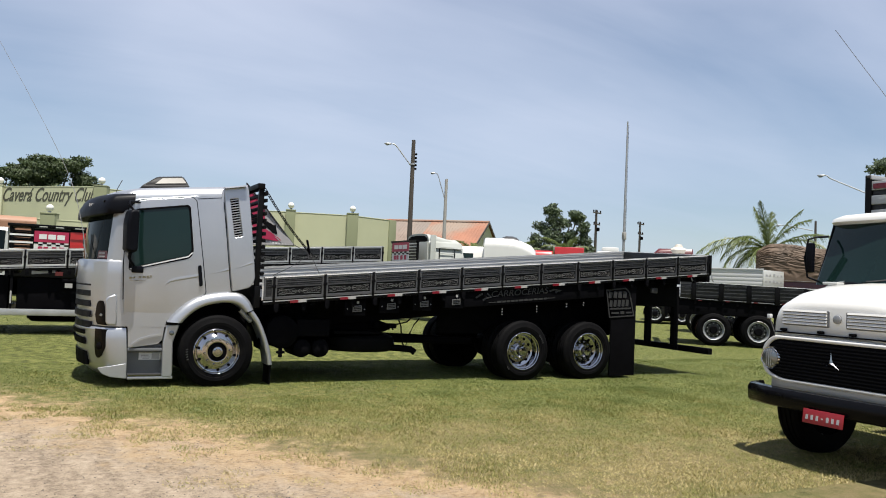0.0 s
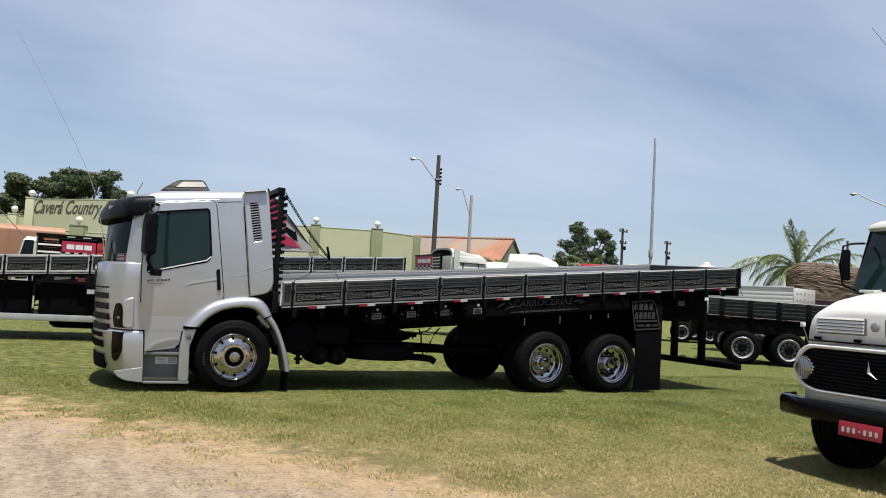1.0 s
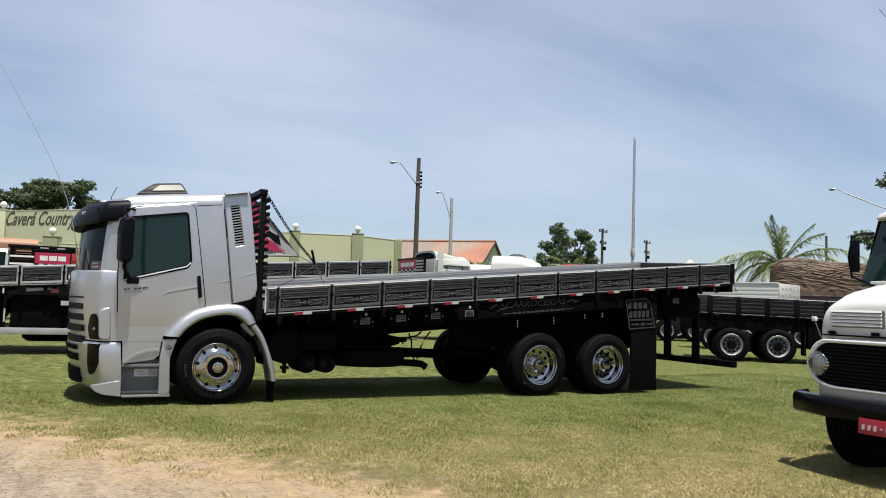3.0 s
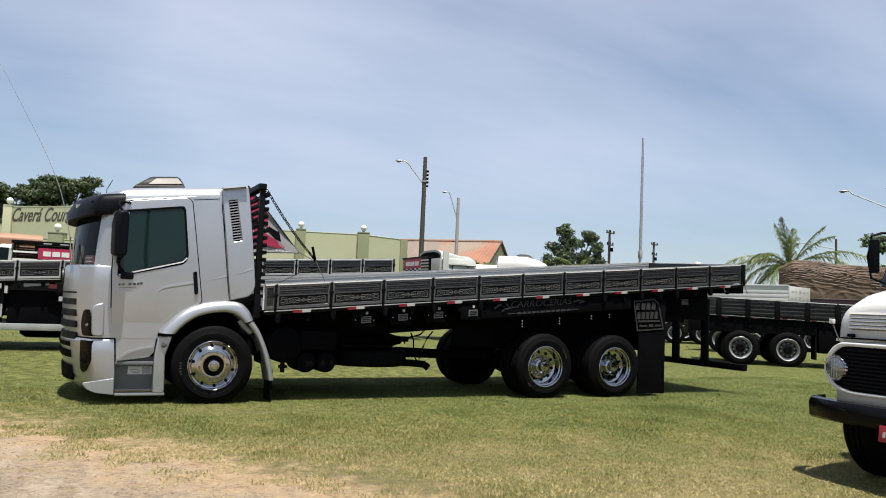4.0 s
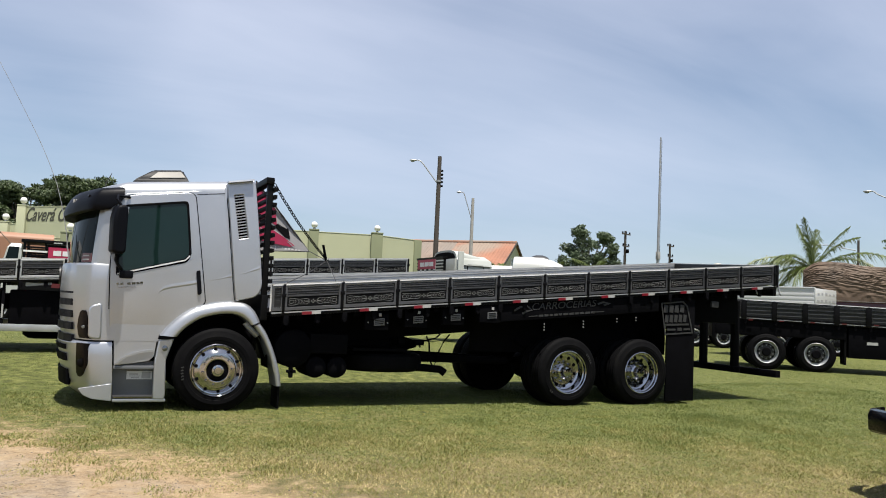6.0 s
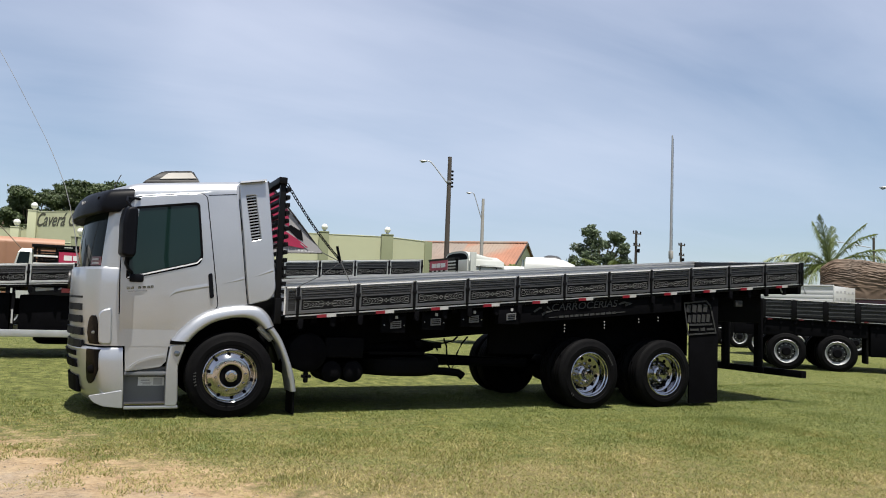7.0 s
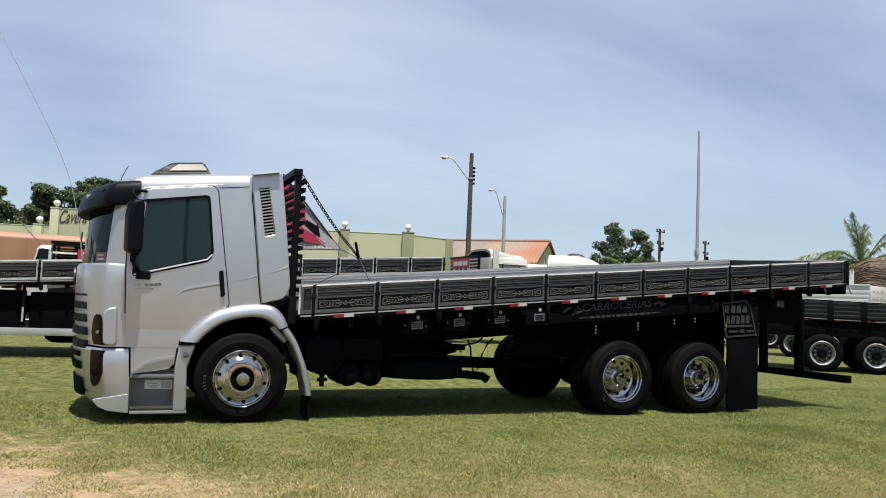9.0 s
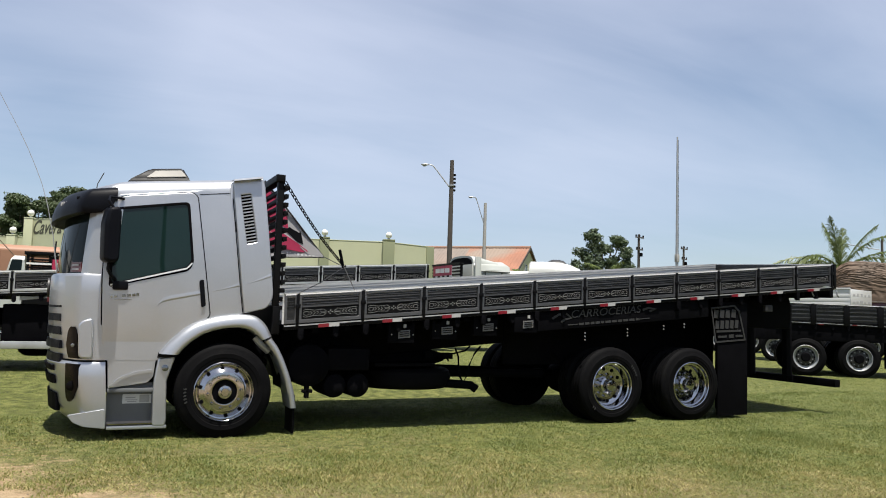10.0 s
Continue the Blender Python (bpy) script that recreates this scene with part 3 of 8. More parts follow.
def side_panel_meshes(w, h, k, fancy=True, rim_paint=None):
    """One drop-side panel w wide and h high: aluminium frame, ribbed upper half, black lower half with a stencilled ornament."""
    g, e = 0.02, 0.028
    x0, x1 = g + e + 0.002, w - g - e - 0.002
    z0, z1 = h * 0.53, h - 0.037
    rim = [(g, 0.0), (w - g, 0.0), (w - g, h + 0.012), (g, h + 0.012)]
    hole = [(g + e, 0.042), (w - g - e, 0.042), (w - g - e, h - 0.03), (g + e, h - 0.03)]
    fm = plate_mesh("side_panel", [rim, hole], 0.03, 0.003)
    fm.transform(Matrix.Translation((0, 0.015, 0)))
    f = bmesh.new()
    f.from_mesh(fm)
    out = [("side_panel", sheared(f, k), rim_paint or ALU)]
    for i in range(4):
        a, b = z0 + (z1 - z0) * i / 4, z0 + (z1 - z0) * (i + 1) / 4
        out.append(("rib", sheared(boxed(x0, x1, 0.006 + 0.004 * (i % 2), 0.028, a + 0.006, b - 0.004, bevel=0.003), k), BOARD if fancy and i % 2 == 0 else ALU_DARK))
    if fancy:
        for a, t in ((0.0, 0.009), (0.30, 0.005), (0.55, 0.006), (0.80, 0.005)):
            z = z0 + (z1 - z0) * a + 0.004
            out.append(("trim_strip", sheared(boxed(x0 + 0.004, x1 - 0.004, 0.003, 0.012, z, z + t), k), ALU))
    out.append(("board", sheared(boxed(x0, x1, 0.018, 0.03, z0 - 0.01, z1), k), ALU_DARK))
    out.append(("black_board", sheared(boxed(x0, x1, 0.012, 0.03, 0.042, h * 0.53 - 0.004), k), BLACK if fancy else ALU_DARK))
    out.append(("inner_board", sheared(boxed(0.0, w, 0.031, 0.038, 0.0, h + 0.012), k), BED_INNER))
    # sheen on the rim's front face, put in as a thin bright strip
    out.append(("rim_strip", sheared(boxed(g + 0.004, w - g - 0.004, -0.004, 0.0005, h - 0.006, h + 0.010), k), BRIGHT_RAIL))
    out.append(("top_rail", sheared(boxed(g - 0.012, w - g + 0.012, -0.003, 0.044, h + 0.012, h + 0.020), k), ALU_LIGHT))
    for a in (0.35, 0.62, 0.84, 0.95):
        out.append(("inner_rib", sheared(boxed(0.0, w, 0.038, 0.052, h * a, h * a + 0.014), k), ALU_LIGHT))
    if fancy:
        out.append(("ornament", sheared(ornament(bmesh.new(), w / 2, (0.042 + h * 0.53) / 2, (x1 - x0) / 2 * 0.95, h * 0.27, 0.008), k), ORNAMENT))
    return [(n, mesh_of(n, b, m)) for n, b, m in out]


def bed_line(zb, k, x):
    return zb + k * x


def flatbed(parent, x0, n, w, h, y0, y1, zb, k, fancy=True, reflectors=True, front_stub=0.0, lift=0.0, rim_paint=None):
    """A drop-side body: n panels w wide on both sides from x0, the floor line zb + k x."""
    meshes = side_panel_meshes(w, h, k, fancy, rim_paint)
    x1 = x0 + n * w
    post = mesh_of("post", sheared(box(box(bmesh.new(), -0.018, 0.018, -0.01, 0.035, -0.05, h + 0.004, 0.004), -0.03, 0.03, -0.018, 0.0, h * 0.52, h * 0.66, 0.004), k), BLACK)
    hook = bmesh.new()
    box(hook, -0.035, 0.035, 0.0, 0.05, -0.17, -0.06, 0.006)
    lathe(hook, [(0.022, -0.012), (0.022, 0.05)], 12, "y", (0.0, 0, -0.165))
    hook = mesh_of("latch", hook, CHASSIS)
    outer_post = mesh_of("post", sheared(boxed(-0.018, 0.018, -0.022, -0.002, -0.05, h - 0.02), k), BLACK)
    for far in (False, True):
        for i in range(n):
            xi = x0 + i * w
            m = Matrix.Translation((xi, y0, bed_line(zb, k, xi)))
            if far:
                m = Matrix.Translation((xi, y1, bed_line(zb, k, xi) + lift)) @ Matrix.Diagonal((1, -1, 1, 1))
            p = part_mesh("side_panel", meshes[0][1], None, parent, at=m)
            for nm, me in meshes[1:]:
                part_mesh(nm, me, None, p)
        for i in range(n + 1):
            xi = x0 + i * w
            part_mesh("post", outer_post if far else post, None, parent, at=Matrix.Translation((xi, y1 if far else y0, bed_line(zb, k, xi) + (lift if far else 0))) @ Matrix.Diagonal((1, -1 if far else 1, 1, 1)))
            if not far and i < n and not (fancy and reflectors and 4.2 < xi < 5.6):
                part_mesh("latch", hook, None, parent, at=(xi + w * 0.06, y0, bed_line(zb, k, xi)))
                part_mesh("latch", hook, None, parent, at=(xi + w * 0.60, y0 + 0.02, bed_line(zb, k, xi + w * 0.55)))
    # floor, sill and cross members
    def slab(name, a, b, ya, yb, za, zc, m, bev=0.0):
        bm = boxed(a, b, ya, yb, za, zc, bevel=bev)
        for v in bm.verts:
            v.co.z += zb + k * v.co.x + lift * (v.co.y - y0) / (y1 - y0)
        return part(name, bm, m, parent)
    slab("bed_floor", x0 - front_stub, x1, y0 + 0.05, y1 - 0.05, 0.0, 0.035, ALU_DARK)
    slab("sill", x0 - front_stub, x1 + 0.06, y0 + 0.004, y0 + 0.06, -0.07, -0.012, BLACK, 0.006)
    slab("sill", x0 - front_stub, x1 + 0.06, y1 - 0.06, y1 - 0.004, -0.07, -0.012, BLACK, 0.006)
    slab("sill_trim", x0 - front_stub, x1 + 0.06, y0 - 0.004, y0 + 0.004, -0.03, -0.016, STEELGREY)
    xi = x0 + 0.2
    while xi < x1:
        slab("cross_member", xi, xi + 0.07, y0 + 0.07, y1 - 0.07, -0.13, -0.002, CHASSIS)
        xi += w * 0.5
    tg = sheared(boxed(x1, x1 + 0.035, y0 + 0.03, y1 - 0.03, 0.0, h, bevel=0.005), k)
    for v in tg.verts:
        v.co.z += zb + lift * (v.co.y - y0) / (y1 - y0)
    part("tailgate", tg, ALU_DARK, parent)
    tr = sheared(boxed(x1 - 0.006, x1 + 0.041, y0 + 0.02, y1 - 0.02, h + 0.004, h + 0.014), k)
    for v in tr.verts:
        v.co.z += zb + lift * (v.co.y - y0) / (y1 - y0)
    part("top_rail", tr, ALU_LIGHT, parent)
    if reflectors:
        rr = mesh_of("reflector", sheared(boxed(0, 0.125, -0.006, 0.002, -0.006, 0.034), k), RED)
        rw = mesh_of("reflector", sheared(boxed(0.127, 0.25, -0.006, 0.002, -0.006, 0.034), k), REFL_W)
        for i in range(n):
            xi = x0 + i * w + w * 0.32
            for me in (rr, rw):
                part_mesh("reflector", me, None, parent, at=(xi, y0, bed_line(zb, k, xi) - 0.058))
    return x1


# ---- the silver truck with the raised flatbed ----
def silver_truck():
    T = thing("flatbed_truck", "silver cab-over truck with raised black and aluminium drop-side flatbed on grass", "truck")
    W = 2.42  # far side of the cab

    # cab shell, from outlines in plan: a bowed nose that curves into flat sides
    NOSE = ((0.36, 0.008), (0.325, 0.03), (0.285, 0.085), (0.24, 0.17), (0.195, 0.26), (0.145, 0.37), (0.075, 0.58), (0.02, 0.87))

    def plan(zf, rise, xf, y_in, xr=0.02):
        half = [(xr, y_in), (max(-0.6, min(xf + 0.9, xr)), y_in), (max(-1.15, xf + 0.5), y_in + 0.002), (max(-1.3, xf + 0.4), y_in + 0.004)]
        half += [(xf + dx, y_in + dy * (1.26 - y_in) / 1.16) for dx, dy in NOSE] + [(xf, 1.26)]
        mirror = [(x, W + 0.1 - y) for x, y in reversed(half[:-1])]
        return [(x, y, zf + rise * (x + 1.3)) for x, y in half + mirror]

    def nose_line(xf, y_in, z):
        """Points every few centimetres along the nose from the near side to the far side."""
        pl = [Vector(q) for q in plan(z, 0.0, xf, y_in)[3:-3]]
        return [a.lerp(b, i / 8) for a, b in zip(pl, pl[1:]) for i in range(8)]

    def shell(name, rows, m, label="", cap=False):
        return part(name, loft(bmesh.new(), [plan(*r) for r in rows], cap), m, T, label)

    # roof and upper body behind the doors
    roof_rows = [(2.40, 0.11, -1.70, 0.165), (2.56, 0.11, -1.68, 0.16), (2.64, 0.11, -1.66, 0.165), (2.685, 0.11, -1.62, 0.185), (2.72, 0.11, -1.58, 0.215), (2.745, 0.11, -1.52, 0.26), (2.765, 0.11, -1.46, 0.33), (2.775, 0.11, -1.36, 0.45)]
    part("cab_roof", loft(bmesh.new(), [plan(*r, 0.12) for r in roof_rows]), SILVER, T, angle=60)
    shell("front_panel", [(0.84, 0.0, -1.80, 0.10, -1.24), (1.2, 0.0, -1.84, 0.10, -1.25), (1.55, 0.0, -1.85, 0.10, -1.27), (1.72, 0.0, -1.845, 0.10, -1.28), (1.75, 0.0, -1.825, 0.115, -1.28)], SILVER, cap=True)
    shell("windscreen", [(1.74, 0.0, -1.79, 0.125, -1.3), (2.1, 0.0, -1.765, 0.125, -1.3), (2.42, 0.0, -1.73, 0.125, -1.3)], GLASS_D)
    # corner pillars
    for y in (0.0, 1.0):
        out = []
        for z, xf in ((1.70, -1.80), (2.05, -1.775), (2.45, -1.74)):
            pl = plan(z, 0.0, xf, 0.112)
            seg = [Vector(p) for p in pl[2:7]]
            if y:
                seg = [Vector((p.x, W + 0.1 - p.y, p.z)) for p in seg]
            inner = [p + Vector((0.05, 0.05 if not y else -0.05, 0)) for p in reversed(seg)]
            out.append(seg + inner)
        part("corner_pillar", loft(bmesh.new(), out), SILVER, T, angle=50)
    # body side behind the door, with the wheel opening below it, both sides
    side = rounded([(-1.30, 0.87), (-1.32, 1.7), (-1.31, 2.46), (-1.18, 2.615), (0.07, 2.795), (0.21, 1.37), (0.02, 1.34), (-0.22, 1.27), (-0.42, 1.13), (-0.58, 0.93), (-0.70, 0.88)], 0.03)
    win = rounded([(-1.235, 1.625), (-1.215, 2.47), (-0.455, 2.59), (-0.385, 1.90), (-0.44, 1.83)], 0.06)
    plate("body_side", [side, win], 0.10, 0.14, SILVER, T, 0.008, bow=True)
    plate("body_side", [side, win], W - 0.04, W, SILVER, T, 0.008)
    bk = boxed(-0.02, 0.03, 0.15, W - 0.05, 1.35, 2.84, bevel=0.01)
    part("cab_back", bk, SILVER, T)
    part("cab_floor", boxed(-1.5, 0.0, 0.16, W - 0.06, 1.16, 1.22), CHASSIS, T)
    seatb = boxed(-0.75, -0.25, 0.25, 0.8, 1.25, 1.6, bevel=0.08)
    box(seatb, -0.4, -0.25, 0.27, 0.78, 1.55, 2.3, 0.06)
    part("driver_seat", seatb, PLASTIC, T)
    # door with its window
    dl = rounded([(-1.262, 0.885), (-1.30, 1.7), (-1.292, 2.46), (-1.16, 2.595), (-0.44, 2.70), (-0.375, 2.66), (-0.185, 1.335), (-0.26, 1.265), (-0.44, 1.12), (-0.60, 0.94), (-0.68, 0.89)],
                 [0.03, 0.02, 0.08, 0.1, 0.08, 0.06, 0.03, 0.05, 0.08, 0.06, 0.03])
    dg = bmesh.new()
    ribbon(dg, dl + [dl[0]], 0.024, 0.094, 0.004)
    part("door_gap", bowed(dg), CHASSIS, T)
    wl = rounded([(-1.225, 1.64), (-1.205, 2.455), (-0.468, 2.575), (-0.398, 1.925), (-0.445, 1.852)], [0.05, 0.07, 0.06, 0.05, 0.06])
    door = plate("door", [dl, wl], 0.078, 0.11, SILVER, T, 0.006, bow=True)
    seal = rounded([(-1.240, 1.606), (-1.218, 2.468), (-0.456, 2.592), (-0.382, 1.91), (-0.432, 1.818)], [0.05, 0.07, 0.06, 0.05, 0.06])
    plate("window_seal", [seal, rounded([(-1.215, 1.652), (-1.195, 2.447), (-0.477, 2.563), (-0.41, 1.935), (-0.455, 1.867)], 0.05)], 0.076, 0.10, CHASSIS, door, 0.002, bow=True)
    plate("window_pane", [rounded([(-1.22, 1.645), (-1.2, 2.45), (-0.47, 2.57), (-0.405, 1.93), (-0.45, 1.86)], 0.05)], 0.090, 0.096, GLASS, door, 0.0, "dark tinted glass", True)
    sb = bmesh.new()
    ribbon(sb, [(-1.222, 1.634), (-0.455, 1.846), (-0.402, 1.905)], 0.017, 0.066, 0.006)
    part("chrome_strip", bowed(sb), TRIM, door)
    plate("door_handle", [rounded([(-0.318, 1.72), (-0.272, 1.735), (-0.235, 1.44), (-0.28, 1.42)], 0.022)], 0.052, 0.08, PLASTIC, door, 0.006, "upright black door handle", True)
    # pressed swage line on the door and the panel behind it
    def crease(pts, y, parent, bow=True):
        """A pressed fold: sharp upper edge, tapering back into the panel below."""
        rows_ = []
        for i, (x, z) in enumerate(pts):
            f = min(1.0, 0.15 + i * 0.4)
            rows_.append([(x, y + 0.0015, z + 0.05 * f), (x, y - 0.006 * f, z + 0.004), (x, y - 0.0055 * f, z), (x, y + 0.0015, z - 0.020 * f)])
        bm = loft(bmesh.new(), rows_)
        part("swage_line", bowed(bm) if bow else bm, SILVER, parent, angle=20)
    crease([(-0.745, 1.40), (-0.725, 1.445), (-0.69, 1.48), (-0.60, 1.507), (-0.46, 1.537), (-0.245, 1.583)], 0.0785, door)
    crease([(-0.19, 1.597), (0.0, 1.645), (0.12, 1.68)], 0.101, T)
    bd = bmesh.new()
    for i, (a, b) in enumerate(((-1.22, -1.19), (-1.18, -1.145), (-1.10, -1.065), (-1.05, -1.01), (-1.0, -0.965), (-0.96, -0.93))):
        ribbon(bd, [(a, 1.51 + i * 0.006), (b, 1.515 + i * 0.006)], 0.028, 0.073, 0.008)
    ribbon(bd, [(-1.21, 1.475), (-1.0, 1.49)], 0.006, 0.073, 0.008)
    part("model_badge", bd, CHROME, door, "small raised metal badge")
    # fairing with louvres behind the cab
    fl = rounded([(0.0, 2.865), (0.345, 2.935), (0.365, 2.86), (0.505, 1.56), (0.44, 1.43), (0.185, 1.37), (0.15, 1.6)], [0.02, 0.03, 0.04, 0.14, 0.12, 0.03, 0.03])
    vent = rounded([(0.092, 2.715), (0.205, 2.735), (0.296, 2.185), (0.18, 2.155)], 0.012)
    fa = plate("side_fairing", [fl, vent], 0.045, 0.12, SILVER, T, 0.012, bow=True)
    part("vent_backing", boxed(0.05, 0.33, 0.125, 0.138, 2.13, 2.76), CHASSIS, fa)
    for i in range(15):
        t = (i + 0.5) / 15
        zl = 2.162 + 0.55 * t
        xl = 0.180 - 0.084 * t
        sl = boxed(-0.004, 0.118, 0.058, 0.068, -0.0075, 0.0075, bevel=0.002)
        bmesh.ops.rotate(sl, verts=sl.verts, cent=(0, 0, 0), matrix=Matrix.Rotation(radians(-13), 3, "Y"))
        part("slat", sl, SILVER, fa, at=(xl, bow_at(zl), zl))
    top = loft(bmesh.new(), [[(0.0, 0.05, 2.86), (0.325, 0.05, 2.92), (0.315, 0.2, 2.93), (0.0, 0.2, 2.87)], [(0.0, 0.055, 2.88), (0.32, 0.055, 2.94), (0.315, 0.2, 2.945), (0.0, 0.2, 2.885)]])
    part("fairing_cap", top, SILVER, fa)
    plate("side_fairing", [fl], W - 0.02, W + 0.05, SILVER, T, 0.012)

    crease([(0.20, 1.70), (0.30, 1.735), (0.46, 1.80)], 0.046, fa)
    part("cab_gap_panel", boxed(0.06, 0.36, 0.15, 0.165, 1.45, 2.82), SILVER, T)
    fg = bmesh.new()
    ribbon(fg, [(-0.008, 2.85), (0.062, 2.25), (0.141, 1.6), (0.174, 1.38)], 0.008, 0.093, 0.004)
    part("fairing_gap", bowed(fg), CHASSIS, T)
    rs = bmesh.new()
    ribbon(rs, [(-0.355, 2.685), (0.02, 2.735)], 0.008, 0.097, 0.004)
    part("roof_seam", bowed(rs), CHASSIS, T)
    # roof hatch
    def roofz(x, z):
        return z + 0.11 * (x + 1.3)
    hb = loft(bmesh.new(), [[(-1.12, 0.55, roofz(-1.12, 2.76)), (-0.41, 0.55, roofz(-0.41, 2.76)), (-0.41, 1.75, roofz(-0.41, 2.76)), (-1.12, 1.75, roofz(-1.12, 2.76))],
                            [(-1.08, 0.57, roofz(-1.08, 2.83)), (-0.43, 0.57, roofz(-0.43, 2.82)), (-0.43, 1.73, roofz(-0.43, 2.82)), (-1.08, 1.73, roofz(-1.08, 2.83))],
                            [(-0.86, 0.70, roofz(-0.86, 2.965)), (-0.50, 0.70, roofz(-0.50, 2.965)), (-0.50, 1.6, roofz(-0.50, 2.965)), (-0.86, 1.6, roofz(-0.86, 2.965))]])
    bmesh.ops.bevel(hb, geom=[e for e in hb.edges], offset=0.018, segments=2, affect="EDGES")
    hatch = part("roof_unit", hb, PLASTIC, T, "black roof air unit with pale side panel")
    sp = loft(bmesh.new(), [[(-0.90, 0.575, roofz(-0.90, 2.85)), (-0.47, 0.575, roofz(-0.47, 2.85)), (-0.52, 0.665, roofz(-0.52, 2.935)), (-0.80, 0.665, roofz(-0.80, 2.935))],
                            [(-0.90, 0.60, roofz(-0.90, 2.835)), (-0.47, 0.60, roofz(-0.47, 2.83)), (-0.52, 0.686, roofz(-0.52, 2.92)), (-0.80, 0.686, roofz(-0.80, 2.92))]])
    part("side_panel", sp, ROOF_GREY, hatch)

    # sun visor: a cap whose lower edge rises towards the doors
    rows = []
    for zf, xf, yi, xr, sl in ((2.36, -1.80, 0.12, -1.35, 0.13), (2.33, -1.85, 0.075, -1.345, 0.155), (2.35, -1.88, 0.06, -1.33, 0.17), (2.42, -1.88, 0.058, -1.235, 0.15), (2.50, -1.855, 0.06, -1.205, 0.13),
                               (2.57, -1.815, 0.07, -1.20, 0.11), (2.62, -1.765, 0.095, -1.20, 0.085), (2.65, -1.69, 0.14, -1.22, 0.07), (2.665, -1.60, 0.22, -1.25, 0.06), (2.67, -1.5, 0.4, -1.25, 0.05)):
        p = [Vector(q) for q in plan(zf, 0.0, xf, yi, xr)]
        for q in p:
            if q.x > -1.405:
                q.x = xr
            q.z += (q.x + 1.78) * sl
        rows.append(p)
    vis = part("sun_visor", loft(bmesh.new(), rows), PLASTIC, T, "moulded black sun visor", angle=50)
    part("marker_lamp", boxed(-1.60, -1.53, 0.19, 0.26, 2.53, 2.565, bevel=0.01), LENS_DARK, vis)
    for i in range(3):
        part("lettering_bar", boxed(-1.765 + i * 0.028, -1.745 + i * 0.028, 0.56 - i * 0.05, 0.60 - i * 0.05, 2.49, 2.53), GREY_PRINT, vis)
    # mirror
    mp = rounded([(-0.085, 0.03), (-0.095, 0.42), (-0.06, 0.58), (0.05, 0.60), (0.085, 0.55), (0.085, 0.04), (0.05, 0.0), (-0.04, 0.0)], 0.05)
    mi = plate("mirror", [mp], -0.09, 0.09, PLASTIC, T, 0.035, "large black door mirror on a bent arm")
    mi.matrix_basis = Matrix.Translation((-1.25, -0.13, 1.86)) @ Matrix.Rotation(radians(18), 4, "Z") @ Matrix.Diagonal((0.92, 1, 0.98, 1))
    part("mirror_arm", tubed([(0.02, 0.0, 0.58), (-0.03, 0.03, 0.66), (0.0, 0.09, 0.71), (0.12, 0.17, 0.72), (0.2, 0.2, 0.72)], 0.016), PLASTIC, mi)
    part("mirror_arm", tubed([(0.0, 0.0, 0.02), (0.0, 0.02, -0.07), (0.06, 0.08, -0.13), (0.12, 0.14, -0.16), (0.16, 0.17, -0.22)], 0.02), PLASTIC, mi)
    part("mirror_base", boxed(-1.20, -1.045, 0.03, 0.085, 1.585, 1.68, bevel=0.02), PLASTIC, T)
    # lower front: grille, head lamp, bumper
    for i in range(5):
        z = 0.80 + i * 0.145
        gr = bmesh.new()
        a = [q for q in nose_line(-1.835 - 0.012 * (i > 0), 0.10, z) if 0.42 < q.y < 2.1]
        loft(gr, [[q, q + Vector((0.05, 0, 0)), q + Vector((0.05, 0, 0.085)), q + Vector((0.004, 0, 0.085))] for q in a])
        part("grille", gr, PLASTIC, T, "black grille opening")
    part("emblem", lathe(bmesh.new(), [(0.11, -1.87), (0.11, -1.85), (0.09, -1.84)], 28, "x", (0, 1.26, 1.60)), STEEL_D, T)
    def wrap(name, rows, m, parent, label="", off=0.012, depth=0.05):
        """A patch that follows the cab's front corner; rows: height, front, inset, foremost x, rearmost x."""
        outer = []
        for z, xf, yi, xa, xb in rows:
            dense = [Vector(q[:2]) for q in nose_line(xf, yi, 0) if xa <= q.x <= xb and q.y < 1.2]
            pick = [dense[round(i * (len(dense) - 1) / 6)] for i in range(7)]
            o = [Vector((p.x - off * 0.8, p.y - off * 0.7, z)) for p in pick]
            outer.append(o + [q + Vector((depth * 0.7, depth * 0.7, 0)) for q in reversed(o)])
        return part(name, loft(bmesh.new(), outer), m, parent, label)
    hl = wrap("headlamp", [(0.855, -1.80, 0.10, -1.575, -1.41), (0.90, -1.81, 0.10, -1.59, -1.455), (0.99, -1.82, 0.10, -1.605, -1.49), (1.1, -1.83, 0.10, -1.60, -1.50), (1.16, -1.835, 0.10, -1.585, -1.51), (1.185, -1.84, 0.10, -1.57, -1.525)], LENS_DARK, T, "smoked wraparound headlamp cover")
    # glint on the smoked cover, made as a small bright disc
    part("lamp_glint", lathe(bmesh.new(), [(0.02, -0.01), (0.014, -0.016)], 16, "y", (-1.545, 0.165, 0.99)), LENS, hl)
    plate("corner_deflector", [rounded([(-1.485, 0.86), (-1.505, 1.2), (-1.47, 1.25), (-1.375, 1.28), (-1.358, 1.2), (-1.345, 0.85)], [0.05, 0.05, 0.03, 0.03, 0.02, 0.05])], 0.072, 0.16, SILVER, T, 0.018)
    bl = []
